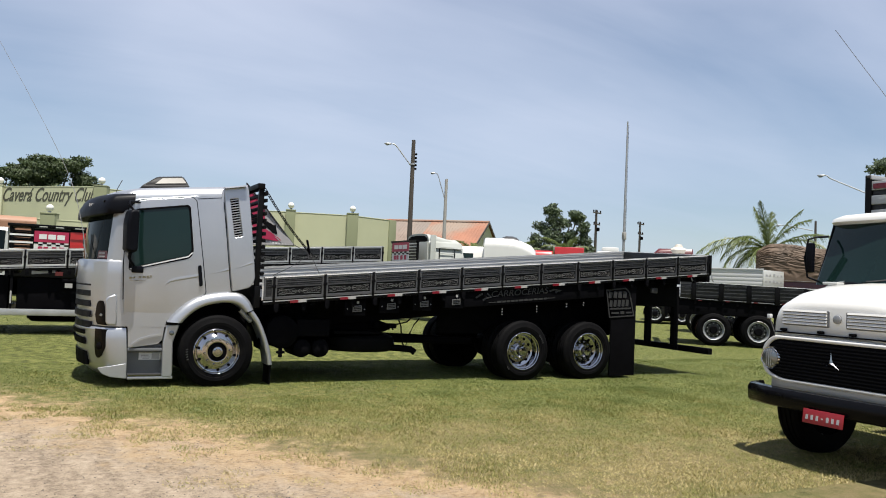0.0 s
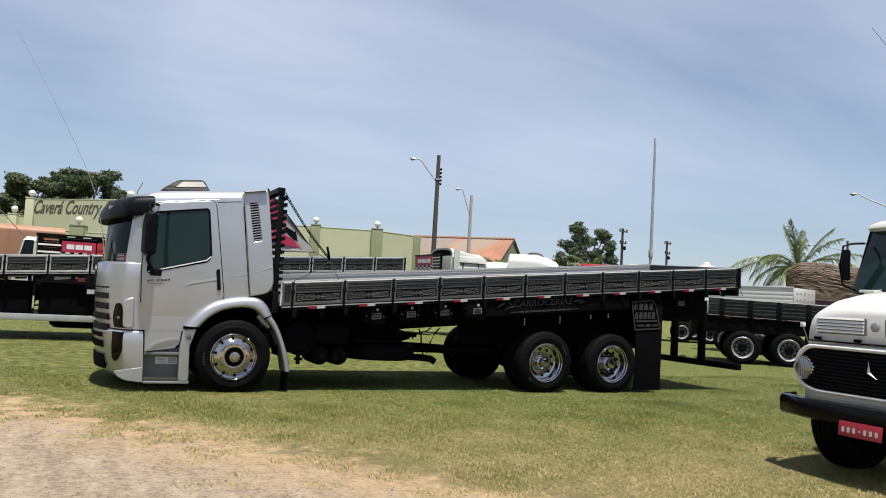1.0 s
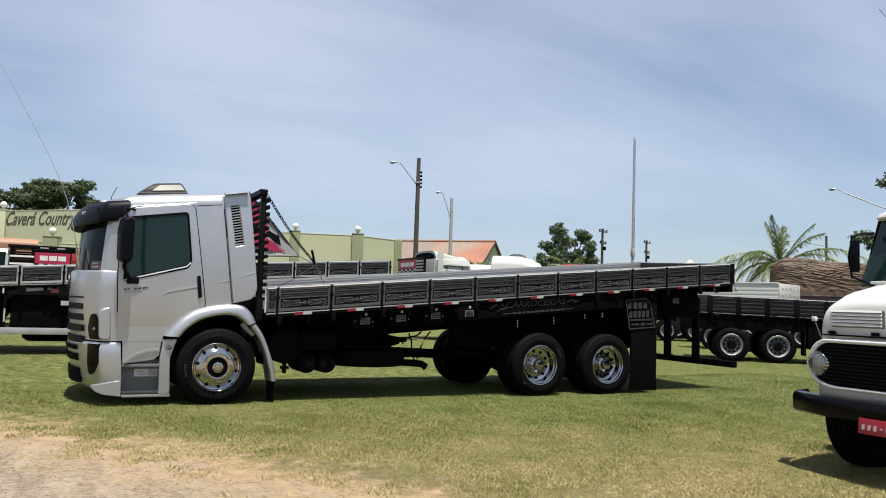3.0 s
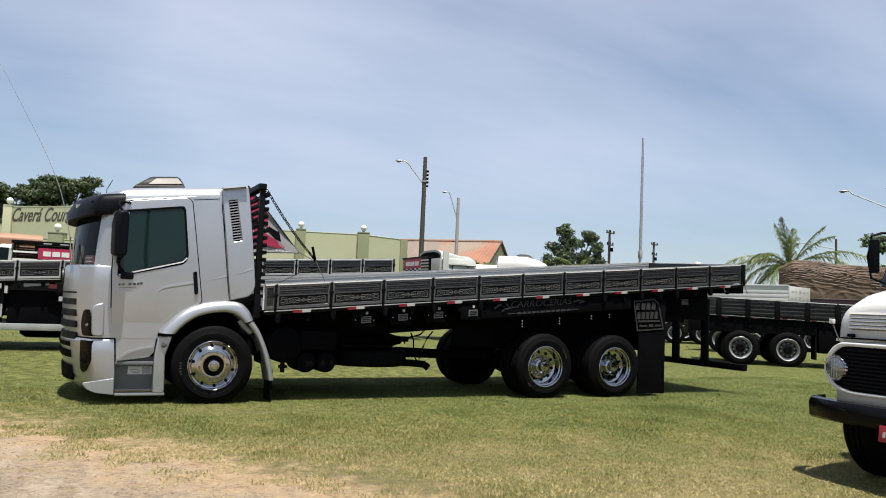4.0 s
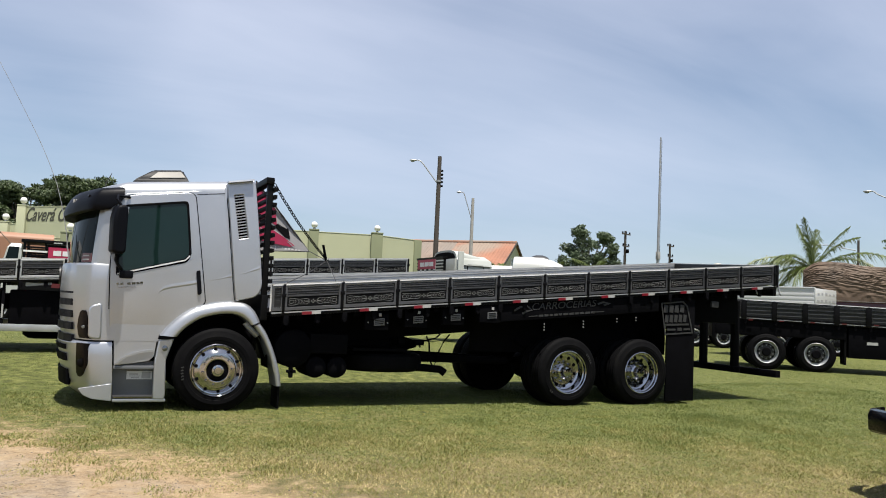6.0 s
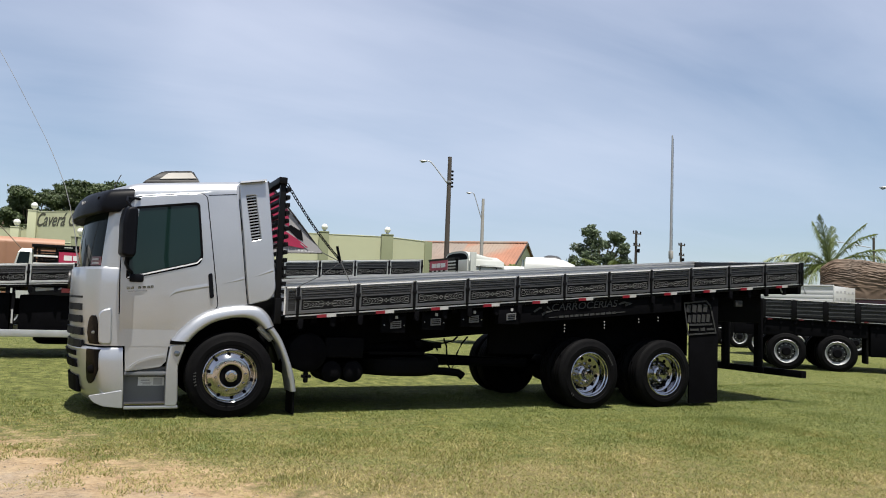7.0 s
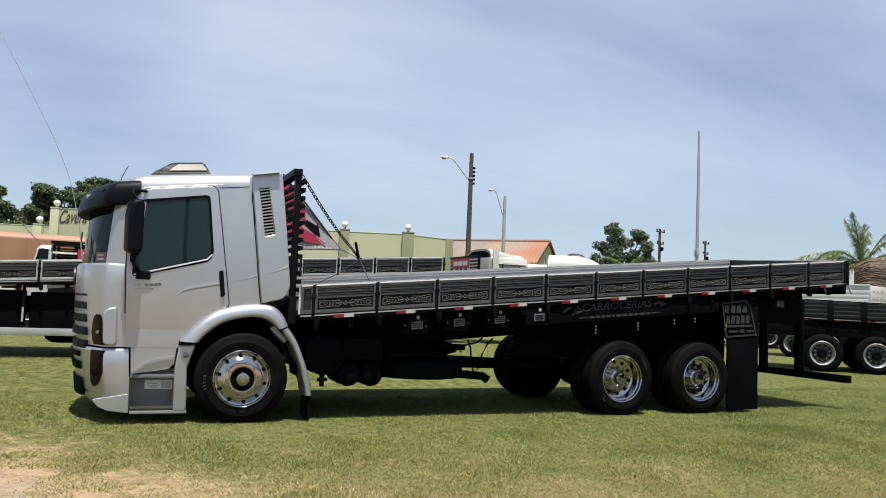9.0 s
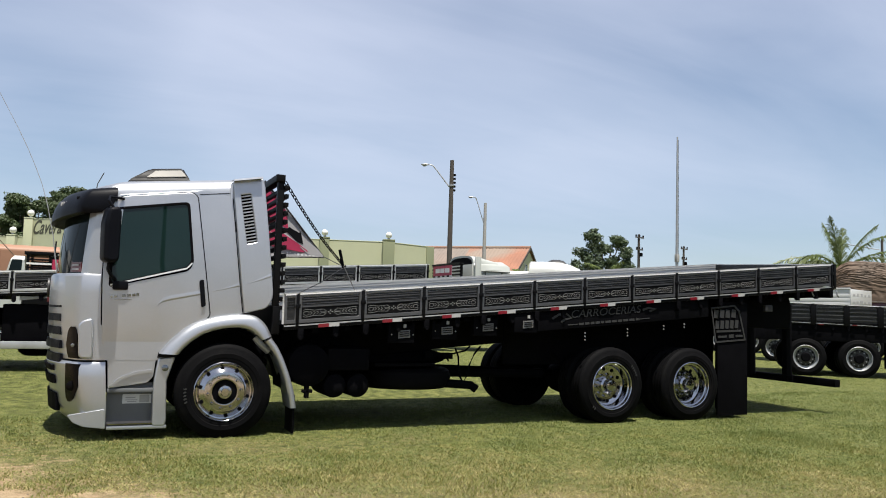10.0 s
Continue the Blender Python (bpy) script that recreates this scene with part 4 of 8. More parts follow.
    for z, xf, yi, xr in ((0.13, -1.60, 0.13, -1.185), (0.20, -1.69, 0.09, -1.185), (0.36, -1.765, 0.075, -1.19), (0.66, -1.815, 0.075, -1.21), (0.79, -1.835, 0.085, -1.22), (0.82, -1.81, 0.10, -1.22)):
        p = [Vector(q) for q in plan(z, 0.0, xf, yi, xr)]
        for q in p:
            if q.x > xr - 0.03:
                q.x = xr
            q.z += 0.05 * (q.x + 1.2) * -1 * (1 if z < 0.3 else 0)
        bl.append(p)
    bmp = part("bumper", loft(bmesh.new(), bl), SILVER, T, "deep painted silver bumper", angle=45)
    fogb = wrap("fog_lamp_recess", [(0.40, -1.775, 0.075, -1.555, -1.525), (0.44, -1.78, 0.075, -1.575, -1.50), (0.56, -1.80, 0.075, -1.59, -1.465), (0.76, -1.83, 0.083, -1.60, -1.45), (0.80, -1.835, 0.085, -1.60, -1.44)], LENS_DARK, bmp, "dark smoked fog lamp recess")
    part("fog_lamp", lathe(bmesh.new(), [(0.05, 0.02), (0.05, -0.012), (0.035, -0.02)], 20, "y", (-1.535, 0.17, 0.57)), LENS_DARK, fogb)
    for z0, z1, xf in ((0.27, 0.46, -1.78), (0.56, 0.65, -1.815), (0.70, 0.76, -1.83)):
        g2 = bmesh.new()
        pl = [q for q in nose_line(xf - 0.006, 0.075, 0) if 0.55 < q.y < 1.97]
        loft(g2, [[q + Vector((0, 0, z0)), q + Vector((0.04, 0, z0)), q + Vector((0.04, 0, z1)), q + Vector((-0.02, 0, z1))] for q in pl])
        part("bumper_intake", g2, CHASSIS, bmp)
    spl = plate("bumper_lip", [rounded([(-1.56, 0.275), (-1.20, 0.335), (-1.185, 0.13), (-1.40, 0.155), (-1.50, 0.2)], 0.02)], 0.06, 0.12, SILVER, bmp, 0.004)
    spl.matrix_basis = pose(-1.2, 0.06, 0, 0, 0, -6) @ pose(1.2, -0.06, 0)
    # steps between bumper and wheel
    plate("step_upper", [rounded([(-1.20, 0.80), (-1.205, 0.845), (-0.72, 0.86), (-0.74, 0.66), (-0.80, 0.60), (-1.185, 0.545)], 0.02)], 0.103, 0.16, SILVER, T, 0.004)
    cv = bmesh.new()
    ribbon(cv, [(-1.16, 0.57), (-1.05, 0.66), (-0.9, 0.71), (-0.75, 0.73)], 0.03, 0.08, 0.02)
    part("swage_line", cv, SILVER, T)
    part("step_well", boxed(-1.19, -0.70, 0.19, 0.25, 0.17, 0.60, bevel=0.01), SILVER_D, T)
    part("step_well_roof", boxed(-1.19, -0.70, 0.10, 0.2, 0.50, 0.545, bevel=0.01), SILVER_D, T)
    pl = part("sticker", boxed(-1.03, -0.72 - 0.02, 0.183, 0.189, 0.375, 0.475), BANNER_WHITE, T, "small white sticker with printed bars")
    for i, (a, b, c, d) in enumerate(((-1.0, -0.90, 0.43, 0.445), (-1.0, -0.88, 0.41, 0.418), (-0.98, -0.89, 0.39, 0.402), (-0.86, -0.76, 0.385, 0.465))):
        part("printed_bar", boxed(a, b, 0.179, 0.184, c, d), GREY_PRINT, pl)
    part("step_tread", boxed(-1.175, -0.66, 0.082, 0.24, 0.155, 0.185, bevel=0.008), STEEL_D, T, "dark ribbed step tread")
    part("tread_edge", boxed(-1.165, -0.67, 0.076, 0.084, 0.168, 0.178), CHROME, T)
    part("step_base", boxed(-1.175, -0.58, 0.075, 0.26, 0.115, 0.152, bevel=0.008), SILVER, T)
    plate("step_side", [rounded([(-0.73, 0.145), (-0.735, 0.60), (-0.70, 0.86), (-0.52, 0.88), (-0.60, 0.62), (-0.585, 0.19), (-0.60, 0.14)], 0.03)], 0.07, 0.20, SILVER, T, 0.015)
    ln = lathe(bmesh.new(), [(0.034, 0.072), (0.034, 0.058), (0.022, 0.052)], 20, "y", (-0.625, 0, 0.76))
    part("side_marker", ln, LENS, T)
    # wheel arch trim and rear wing
    outer = [(-0.70, 0.915), (-0.60, 1.045), (-0.46, 1.18), (-0.30, 1.275), (-0.08, 1.335), (0.18, 1.362), (0.33, 1.335), (0.44, 1.24), (0.505, 1.12)]
    inner = [(-0.50, 0.905), (-0.435, 0.985), (-0.345, 1.065), (-0.22, 1.14), (-0.05, 1.19), (0.11, 1.205), (0.23, 1.185), (0.32, 1.13), (0.38, 1.07)]
    part("wheel_arch", domed_strip(outer, inner, ((0.0, 0.085), (0.05, 0.04), (0.14, 0.012), (0.35, -0.008), (0.70, -0.020), (0.90, -0.016), (0.98, 0.0)), 0.30), SILVER, T, angle=50)
    plate("arch_gap", [[(-0.71, 0.87), (-0.70, 0.925), (-0.48, 0.925), (-0.52, 0.87)]], 0.08, 0.28, PLASTIC, T)
    outer = [(0.50, 1.10), (0.60, 0.96), (0.70, 0.74), (0.775, 0.52), (0.815, 0.31)]
    inner = [(0.425, 1.06), (0.54, 0.90), (0.63, 0.70), (0.70, 0.48), (0.735, 0.305)]
    part("rear_wing", domed_strip(outer, inner, ((0.0, 0.06), (0.06, 0.015), (0.3, -0.006), (0.7, -0.008), (0.94, 0.008)), 0.34), SILVER, T, angle=50)
    plate("wing_bracket", [[(0.33, 1.10), (0.49, 1.16), (0.53, 1.09), (0.43, 1.02)]], 0.09, 0.3, PLASTIC, T)
    part("mud_flap", boxed(0.775, 0.80, 0.03, 0.40, 0.02, 0.45, bevel=0.004), RUBBER, T)
    # inner wheel housing
    hs = bmesh.new()
    loft(hs, [[(0.02 + 0.64 * math.cos(a), y, 0.52 + 0.66 * math.sin(a)) for a in [radians(d) for d in range(0, 181, 12)]] for y in (0.16, 0.6)], False, False)
    part("wheel_housing", hs, CHASSIS, T)
    part("engine_block", boxed(-1.35, 0.55, 0.62, 1.85, 0.45, 1.2, bevel=0.05), CHASSIS, T)
    part("air_hose", tubed([(0.33, 0.12, 1.10), (0.37, 0.11, 1.05), (0.42, 0.11, 1.0), (0.49, 0.12, 0.94)], 0.04, 10), GALV, T)
    # whip antennas
    part("antenna", tubed([(-1.76, 0.62, 1.76), (-1.82, 0.65, 2.15), (-1.90, 0.68, 2.5), (-1.965, 0.69, 2.72), (-2.045, 0.7, 2.92), (-2.135, 0.7, 3.12), (-2.235, 0.7, 3.32), (-2.42, 0.7, 3.66), (-2.62, 0.7, 4.02), (-3.1, 0.7, 4.85)], 0.007, 6, [0.008, 0.006, 0.0045, 0.0042, 0.004, 0.0038, 0.0035, 0.0032, 0.003, 0.0025]), GALV, T, "long bent whip antenna")
    part("antenna", tubed([(-1.42, 0.6, 2.68), (-1.41, 0.6, 2.77), (-1.35, 0.6, 2.90)], 0.006, 6), WIRE, T)
    part("wiper", tubed([(-1.74, 0.55, 1.77), (-1.80, 0.8, 1.95), (-1.80, 0.95, 2.12)], 0.008, 6), WIRE, T)
    stick = wrap("windscreen_sticker", [(1.765, -1.79, 0.125, -1.625, -1.51), (1.87, -1.783, 0.125, -1.61, -1.505)], MAROON, T, "dark red sticker with white print in the windscreen corner", 0.006, 0.01)
    for z in (1.785, 1.83):
        wrap("printed_bar", [(z, -1.79, 0.125, -1.605, -1.53), (z + 0.016, -1.79, 0.125, -1.60, -1.53)], GREY_PRINT, stick, off=0.012, depth=0.008)

    # chassis and running gear
    Y0, Y1, ZB, K = -0.04, 2.56, 1.202, 0.09
    for y in (0.82, 1.62):
        bm = boxed(-0.9, 9.4, y, y + 0.09, -0.42, -0.14)
        for v in bm.verts:
            v.co.z += ZB + K * v.co.x * (1 if v.co.x > 0 else 0.3)
        part("chassis_rail", bm, CHASSIS, T)
    for x in (1.0, 2.9, 4.2, 5.9, 7.4, 9.2):
        part("chassis_cross_member", boxed(x, x + 0.1, 0.85, 1.68, ZB + K * x - 0.38, ZB + K * x - 0.2), CHASSIS, T)
    for x in (0.0, 5.19, 6.57):
        part("axle", tubed([(x, 0.2, 0.505), (x, 2.4, 0.505)], 0.085, 12), CHASSIS, T)
        if x > 1:
            part("differential", lathe(bmesh.new(), [(0.1, 0.95), (0.22, 1.1), (0.24, 1.25), (0.22, 1.4), (0.1, 1.55)], 18, "y", (x, 0, 0.52)), CHASSIS, T)
            for y in (0.72, 1.78):
                part("spring_pack", tubed([(x - 0.62, y, 0.95), (x - 0.3, y, 0.72), (x, y, 0.64), (x + 0.3, y, 0.72), (x + 0.62, y, 0.95)], 0.06, 6), CHASSIS, T)
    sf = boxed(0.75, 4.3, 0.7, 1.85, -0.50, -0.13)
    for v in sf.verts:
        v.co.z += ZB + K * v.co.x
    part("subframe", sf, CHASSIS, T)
    part("underbody_box", boxed(0.95, 2.72, 1.95, 2.45, 0.48, 1.2, bevel=0.03), CHASSIS, T)
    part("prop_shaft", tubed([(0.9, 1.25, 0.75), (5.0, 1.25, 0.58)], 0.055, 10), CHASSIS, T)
    add_wheel(T, "front", 0.0, 0.0, spin=0.2)
    add_wheel(T, "front", 0.0, 2.46, far=True)
    for x in (5.19, 6.57):
        add_wheel(T, "rear", x, 0.0, dual=True, spin=x)
        add_wheel(T, "rear", x - 0.2, 2.66, far=True, dual=True)
    for x, a0, spots in ((5.19, 40, 5), (5.19, 225, 2), (0.0, 195, 5)):
        for i in range(spots):
            a = radians(a0 - i * 5)
            r0, r1 = 0.40, 0.43
            mk = bmesh.new()
            ribbon(mk, [(x + r0 * math.cos(a), 0.505 + r0 * math.sin(a)), (x + r1 * math.cos(a + 0.02), 0.505 + r1 * math.sin(a + 0.02))], 0.014, -0.008, 0.004)
            part("sidewall_mark", mk, DIM_PRINT, T)
    # spare wheel lying flat, tanks, battery box, exhaust
    part("spare_wheel", lathe(bmesh.new(), [(0.30, 0.70), (0.36, 0.72), (0.56, 0.715), (0.615, 0.68), (0.635, 0.60), (0.625, 0.51), (0.58, 0.465), (0.36, 0.455)], 48, "z", (2.42, 0.84, 0)), RUBBER, T)
    part("spare_wheel_carrier", boxed(1.85, 2.65, 0.3, 1.2, 0.755, 0.79), CHASSIS, T)
    for x, r in ((1.31, 0.145), (1.60, 0.145)):
        part("air_tank", lathe(bmesh.new(), [(r * 0.5, 0.16), (r * 0.93, 0.19), (r, 0.24), (r, 0.78), (r * 0.9, 0.84)], 24, "y", (x, 0, 0.535)), CHASSIS, T)
    part("fuel_tank", lathe(bmesh.new(), [(0.2, 0.12), (0.245, 0.15), (0.25, 0.2), (0.25, 0.75)], 28, "y", (0.98, 0, 0.78)), CHASSIS, T)
    part("drain_valve", box(box(bmesh.new(), 0.94, 0.99, 0.14, 0.21, 0.40, 0.6, 0.01), 0.91, 1.03, 0.14, 0.21, 0.46, 0.50, 0.01), CHASSIS, T)
    part("battery_box", boxed(1.2, 1.72, 0.14, 0.75, 0.72, 0.98, bevel=0.02), CHASSIS, T)
    part("muffler", lathe(bmesh.new(), [(0.05, 1.75), (0.2, 1.85), (0.2, 2.55), (0.05, 3.05)], 20, "x", (0, 0.95, 0.83)), CHASSIS, T)
    part("exhaust_pipe", tubed([(2.7, 0.5, 0.53), (3.05, 0.42, 0.515), (3.22, 0.4, 0.50), (3.29, 0.38, 0.45)], 0.055, 12), CHASSIS, T)
    part("torque_rod", tubed([(2.75, 0.9, 0.635), (4.6, 0.9, 0.60)], 0.06, 8), CHASSIS, T)
    for pts in (((3.30, 0.62, 1.0), (3.22, 0.6, 0.94), (3.05, 0.6, 0.90), (2.86, 0.6, 0.885)), ((3.46, 0.62, 1.0), (3.36, 0.6, 0.90), (3.29, 0.6, 0.76), (3.25, 0.6, 0.60), (3.2, 0.6, 0.52)),
                ((3.08, 0.62, 0.97), (3.12, 0.6, 0.86), (3.13, 0.6, 0.72), (3.16, 0.6, 0.58), (3.2, 0.6, 0.52)), ((2.6, 0.6, 0.94), (2.75, 0.6, 0.90), (2.92, 0.6, 0.90), (2.98, 0.6, 0.80))):
        part("air_line", tubed(list(pts), 0.012, 6), CHASSIS, T)
    part("valve_block", boxed(2.88, 3.02, 0.55, 0.68, 0.83, 0.91, bevel=0.012), CHASSIS, T)
    part("valve_block", boxed(2.62, 2.72, 0.55, 0.66, 0.84, 0.93, bevel=0.01), CHASSIS, T)
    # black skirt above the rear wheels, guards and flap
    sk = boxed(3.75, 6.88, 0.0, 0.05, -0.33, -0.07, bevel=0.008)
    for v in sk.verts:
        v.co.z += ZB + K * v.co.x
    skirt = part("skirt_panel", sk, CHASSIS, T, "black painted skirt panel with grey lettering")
    tilt = math.atan(K)
    word = Matrix.Translation((5.06, -0.004, 1.515)) @ Matrix.Rotation(-tilt, 4, "Y")
    lettering("lettering", "CARROCERIAS", 0.145, DIM_PRINT, skirt, word, 0.25, 1.16)
    xs = 4.62

    def bar(pts, w_, y, parent, m=DIM_PRINT, name="printed_bar", thick=0.004):
        bm = bmesh.new()
        ribbon(bm, pts, w_, y, thick)
        part(name, bm, m, parent)
    for i, wd in enumerate((0.08, 0.07, 0.06, 0.07, 0.05, 0.09, 0.08, 0.07, 0.08, 0.09, 0.07)):
        bar([(xs, 1.34 + 0.09 * (xs - 4.62)), (xs + wd, 1.34 + 0.09 * (xs + wd - 4.62))], 0.03, -0.005, skirt)
        xs += wd + 0.02
    bar([(4.45, 1.325), (4.6, 1.338)], 0.012, -0.005, skirt)
    bar([(5.6, 1.43), (5.8, 1.448)], 0.012, -0.005, skirt)
    bar([(4.2, 1.40), (4.3, 1.46), (4.42, 1.475), (4.5, 1.42), (4.4, 1.40), (4.34, 1.36)], 0.03, -0.005, skirt)
    bar([(5.68, 1.56), (5.78, 1.59), (5.92, 1.575), (5.8, 1.545)], 0.03, -0.005, skirt)
    # black sheet added behind the rear wheels to keep the bay dark
    part("wheel_bay_blackout", boxed(3.85, 7.6, 0.68, 0.74, 0.75, 1.55), CHASSIS, T)
    rivet = mesh_of("rivet", lathe(bmesh.new(), [(0.012, -0.004), (0.009, -0.014)], 6, "y"), GALV)
    for x in (4.72, 5.42, 6.05, 6.42):
        for i in range(3 if x < 6 else 2):
            part_mesh("rivet", rivet, None, T, at=(x, 0, 1.24 + 0.09 * (x - 4.7) - i * 0.045 - 0.02))
    flap = boxed(7.08, 7.66, 0.03, 0.06, 0.05, 1.72, bevel=0.004)
    fp = part("mud_flap", flap, CHASSIS, T, "large black mud flap with grey printed panel")
    stc = rounded([(6.94, 1.63), (7.40, 1.68), (7.50, 1.60), (7.62, 1.155), (7.03, 1.11)], 0.01)
    plate("printed_panel", [stc, rounded([(6.965, 1.605), (7.39, 1.655), (7.475, 1.585), (7.59, 1.175), (7.05, 1.135)], 0.01)], 0.018, 0.026, DIM_PRINT, fp)
    # two rows of block shapes and three bars stand for the print
    for r, (z, hh, n_, xa, xb) in enumerate(((1.535, 0.12, 4, 6.99, 7.44), (1.375, 0.12, 5, 7.02, 7.49))):
        for i in range(n_):
            w_ = (xb - xa) / n_
            a = xa + i * w_ + 0.012
            zz = z + 0.05 * (a - 6.99)
            bar([(a + 0.5 * w_ - 0.02, zz - hh / 2), (a + 0.5 * w_ - 0.008, zz + hh / 2)], w_ - 0.03, 0.02, fp, thick=0.006)
    for pts, w_ in (([(7.05, 1.278), (7.53, 1.30)], 0.03), ([(7.08, 1.20), (7.25, 1.208)], 0.03), ([(7.29, 1.212), (7.38, 1.216)], 0.05), ([(7.42, 1.216), (7.56, 1.222)], 0.03)):
        bar(pts, w_, 0.02, fp, thick=0.006)
    far_flap = boxed(7.1, 7.66, 1.85, 2.48, 0.08, 1.7, bevel=0.004)
    part("mud_flap", far_flap, RUBBER, T)
    part("mud_flap", boxed(7.64, 7.66, 0.06, 0.68, 0.06, 1.6), RUBBER, T)
    # small plates under the body
    for i, x in enumerate((2.08, 2.655, 3.23, 3.79)):
        zc = ZB + K * x
        br = part("tie_bracket", boxed(x - 0.17, x + 0.17, -0.02 if x > 3.6 else 0.03, 0.08, zc - 0.33, zc - 0.07, bevel=0.006), CHASSIS, T)
        pz = zc - 0.27
        lp = part("small_plate", sheared(boxed(-0.075, 0.075, 0.02, 0.03, 0, 0.095), K), PLATE_GREY, br, "small grey printed plate", at=(x + 0.03, -0.05 if x > 3.6 else 0, pz))
        for j in range(3):
            part("printed_bar", sheared(boxed(-0.06, 0.06, 0.014, 0.021, 0.02 + j * 0.025, 0.03 + j * 0.025), K), BLACK, lp)
        part("plate_lamp", boxed(x + 0.02, x + 0.055, -0.032 if x > 3.6 else 0.018, 0.035, pz + 0.125, pz + 0.165), REFL_W, br)
        for dx in (-0.13, 0.15):
            part("bolt", lathe(bmesh.new(), [(0.011, 0.034), (0.008, 0.02)], 6, "y", (x + dx, 0, pz + 0.04)), GALV, br)
    part("rear_cross_box", boxed(7.68, 8.92, 0.36, 0.84, 1.34, 1.80, bevel=0.02), CHASSIS, T)
    # rear frame and underrun bar
    for y in (0.86, 1.66):
        part("rear_post", boxed(9.38, 9.50, y, y + 0.1, 0.50, 1.75), CHASSIS, T)
    ub = part("underrun_bar", boxed(9.505, 9.62, 0.02, 2.5, 0.43, 0.55, bevel=0.008), CHASSIS, T, "black rear underrun bar with a red reflector")
    part("bar_bracket", boxed(9.36, 9.51, 0.84, 0.98, 0.45, 0.55), CHASSIS, ub)
    part("reflector", boxed(9.495, 9.505, 0.92, 1.02, 0.44, 0.54), MAROON, ub)
    part("rear_light_bar", boxed(9.5, 9.58, 0.1, 2.45, 1.86, 2.02, bevel=0.01), CHASSIS, T)
    part("lamp", boxed(8.02, 8.17, 0.02, 0.07, 1.60, 1.70, bevel=0.01), DIM_PRINT, T)
    for x in (9.0, 9.55):
        part("hook", tubed([(x, 0.02, 1.98), (x, 0.0, 1.9), (x + 0.03, 0.0, 1.87)], 0.012, 6), GALV, T)
    # flatbed body
    x1 = flatbed(T, 0.768, 11, 0.783, 0.332, Y0, Y1, ZB, K, True, True, 0.15, 0.11)
    # half panel ahead of the first post
    hp = None
    for nm, me in side_panel_meshes(0.185, 0.332, K, False):
        q = part_mesh(nm, me, None, hp or T, at=None if hp else Matrix.Translation((0.60, Y0, ZB + K * 0.60)))
        hp = hp or q
    part("corner_post", sheared(boxed(0, 0.06, -0.01, 0.05, -0.05, 0.345, bevel=0.008), K), BLACK, T, at=(x1 + 0.03, Y0, ZB + K * x1))
    part("corner_post", sheared(boxed(0, 0.13, -0.05, 0.01, -0.05, 0.345, bevel=0.008), K), BLACK, T, at=(x1 + 0.03, Y1, ZB + K * x1 + 0.11))
    # slatted headboard
    hbz = 1.28
    for y in (0.07, 1.22, 2.38):
        part("headboard_post", boxed(0.505, 0.578, y, y + 0.08, hbz, 2.93, bevel=0.008), BLACK, T)
    for i in range(15):
        z = 1.42 + i * 0.0995
        part("headboard_slat", boxed(0.580, 0.630, 0.05, 2.5, z, z + 0.050, bevel=0.006), BLACK, T)
    part("headboard_base", boxed(0.50, 0.585, 0.03, 2.5, 1.14, 1.46, bevel=0.008), BLACK, T)
    part("headboard_cap", boxed(0.475, 0.582, 0.04, 2.5, 2.900, 2.985, bevel=0.012), BLACK, T)
    return T


silver_truck()


# ---- chain, tensioner and banner on the flatbed ----
def load_chain():
    C = thing("load_chain", "dark steel load chain with lever tensioner from headboard to bed", "chain")
    a, b = Vector((0.60, 0.15, 2.92)), Vector((1.64, 1.22, 2.06))
    n = 30
    link = bmesh.new()
    pts = [(0.024 * math.cos(t) + (0.016 if math.cos(t) > 0 else -0.016), 0.019 * math.sin(t), 0) for t in [2 * math.pi * k / 12 for k in range(13)]]
    tube(link, pts, 0.0058, 6)
    me = mesh_of("link", link, CHASSIS)
    for i in range(n):
        t = (i + 0.5) / n
        p = a.lerp(b, t) - Vector((0, 0, 0.05 * math.sin(math.pi * t)))
        d = (b - a) - Vector((0, 0, 0.05 * math.pi * math.cos(math.pi * t)))
        m = Matrix.Translation(p) @ d.to_track_quat("X", "Z").to_matrix().to_4x4() @ Matrix.Rotation(radians(90 * (i % 2)), 4, "X")
        part_mesh("link", me, None, C, at=m)
    part("tensioner_lever", tubed([(1.60, 1.2, 2.24), (1.66, 1.22, 2.03)], 0.02, 8), CHASSIS, C)
    part("hook", tubed([(1.62, 1.22, 2.1), (1.66, 1.22, 2.0), (1.7, 1.22, 2.03)], 0.012, 6), CHASSIS, C)
    for pts in (((1.50, 1.66, 2.17), (1.66, 1.22, 2.02)), ((1.66, 1.22, 2.04), (1.78, 0.9, 1.62), (1.96, 0.5, 1.45)), ((1.66, 1.22, 2.0), (1.3, 1.0, 1.78), (0.66, 0.7, 1.48))):
        part("tie_cable", tubed(list(pts), 0.006, 5), WIRE, C)


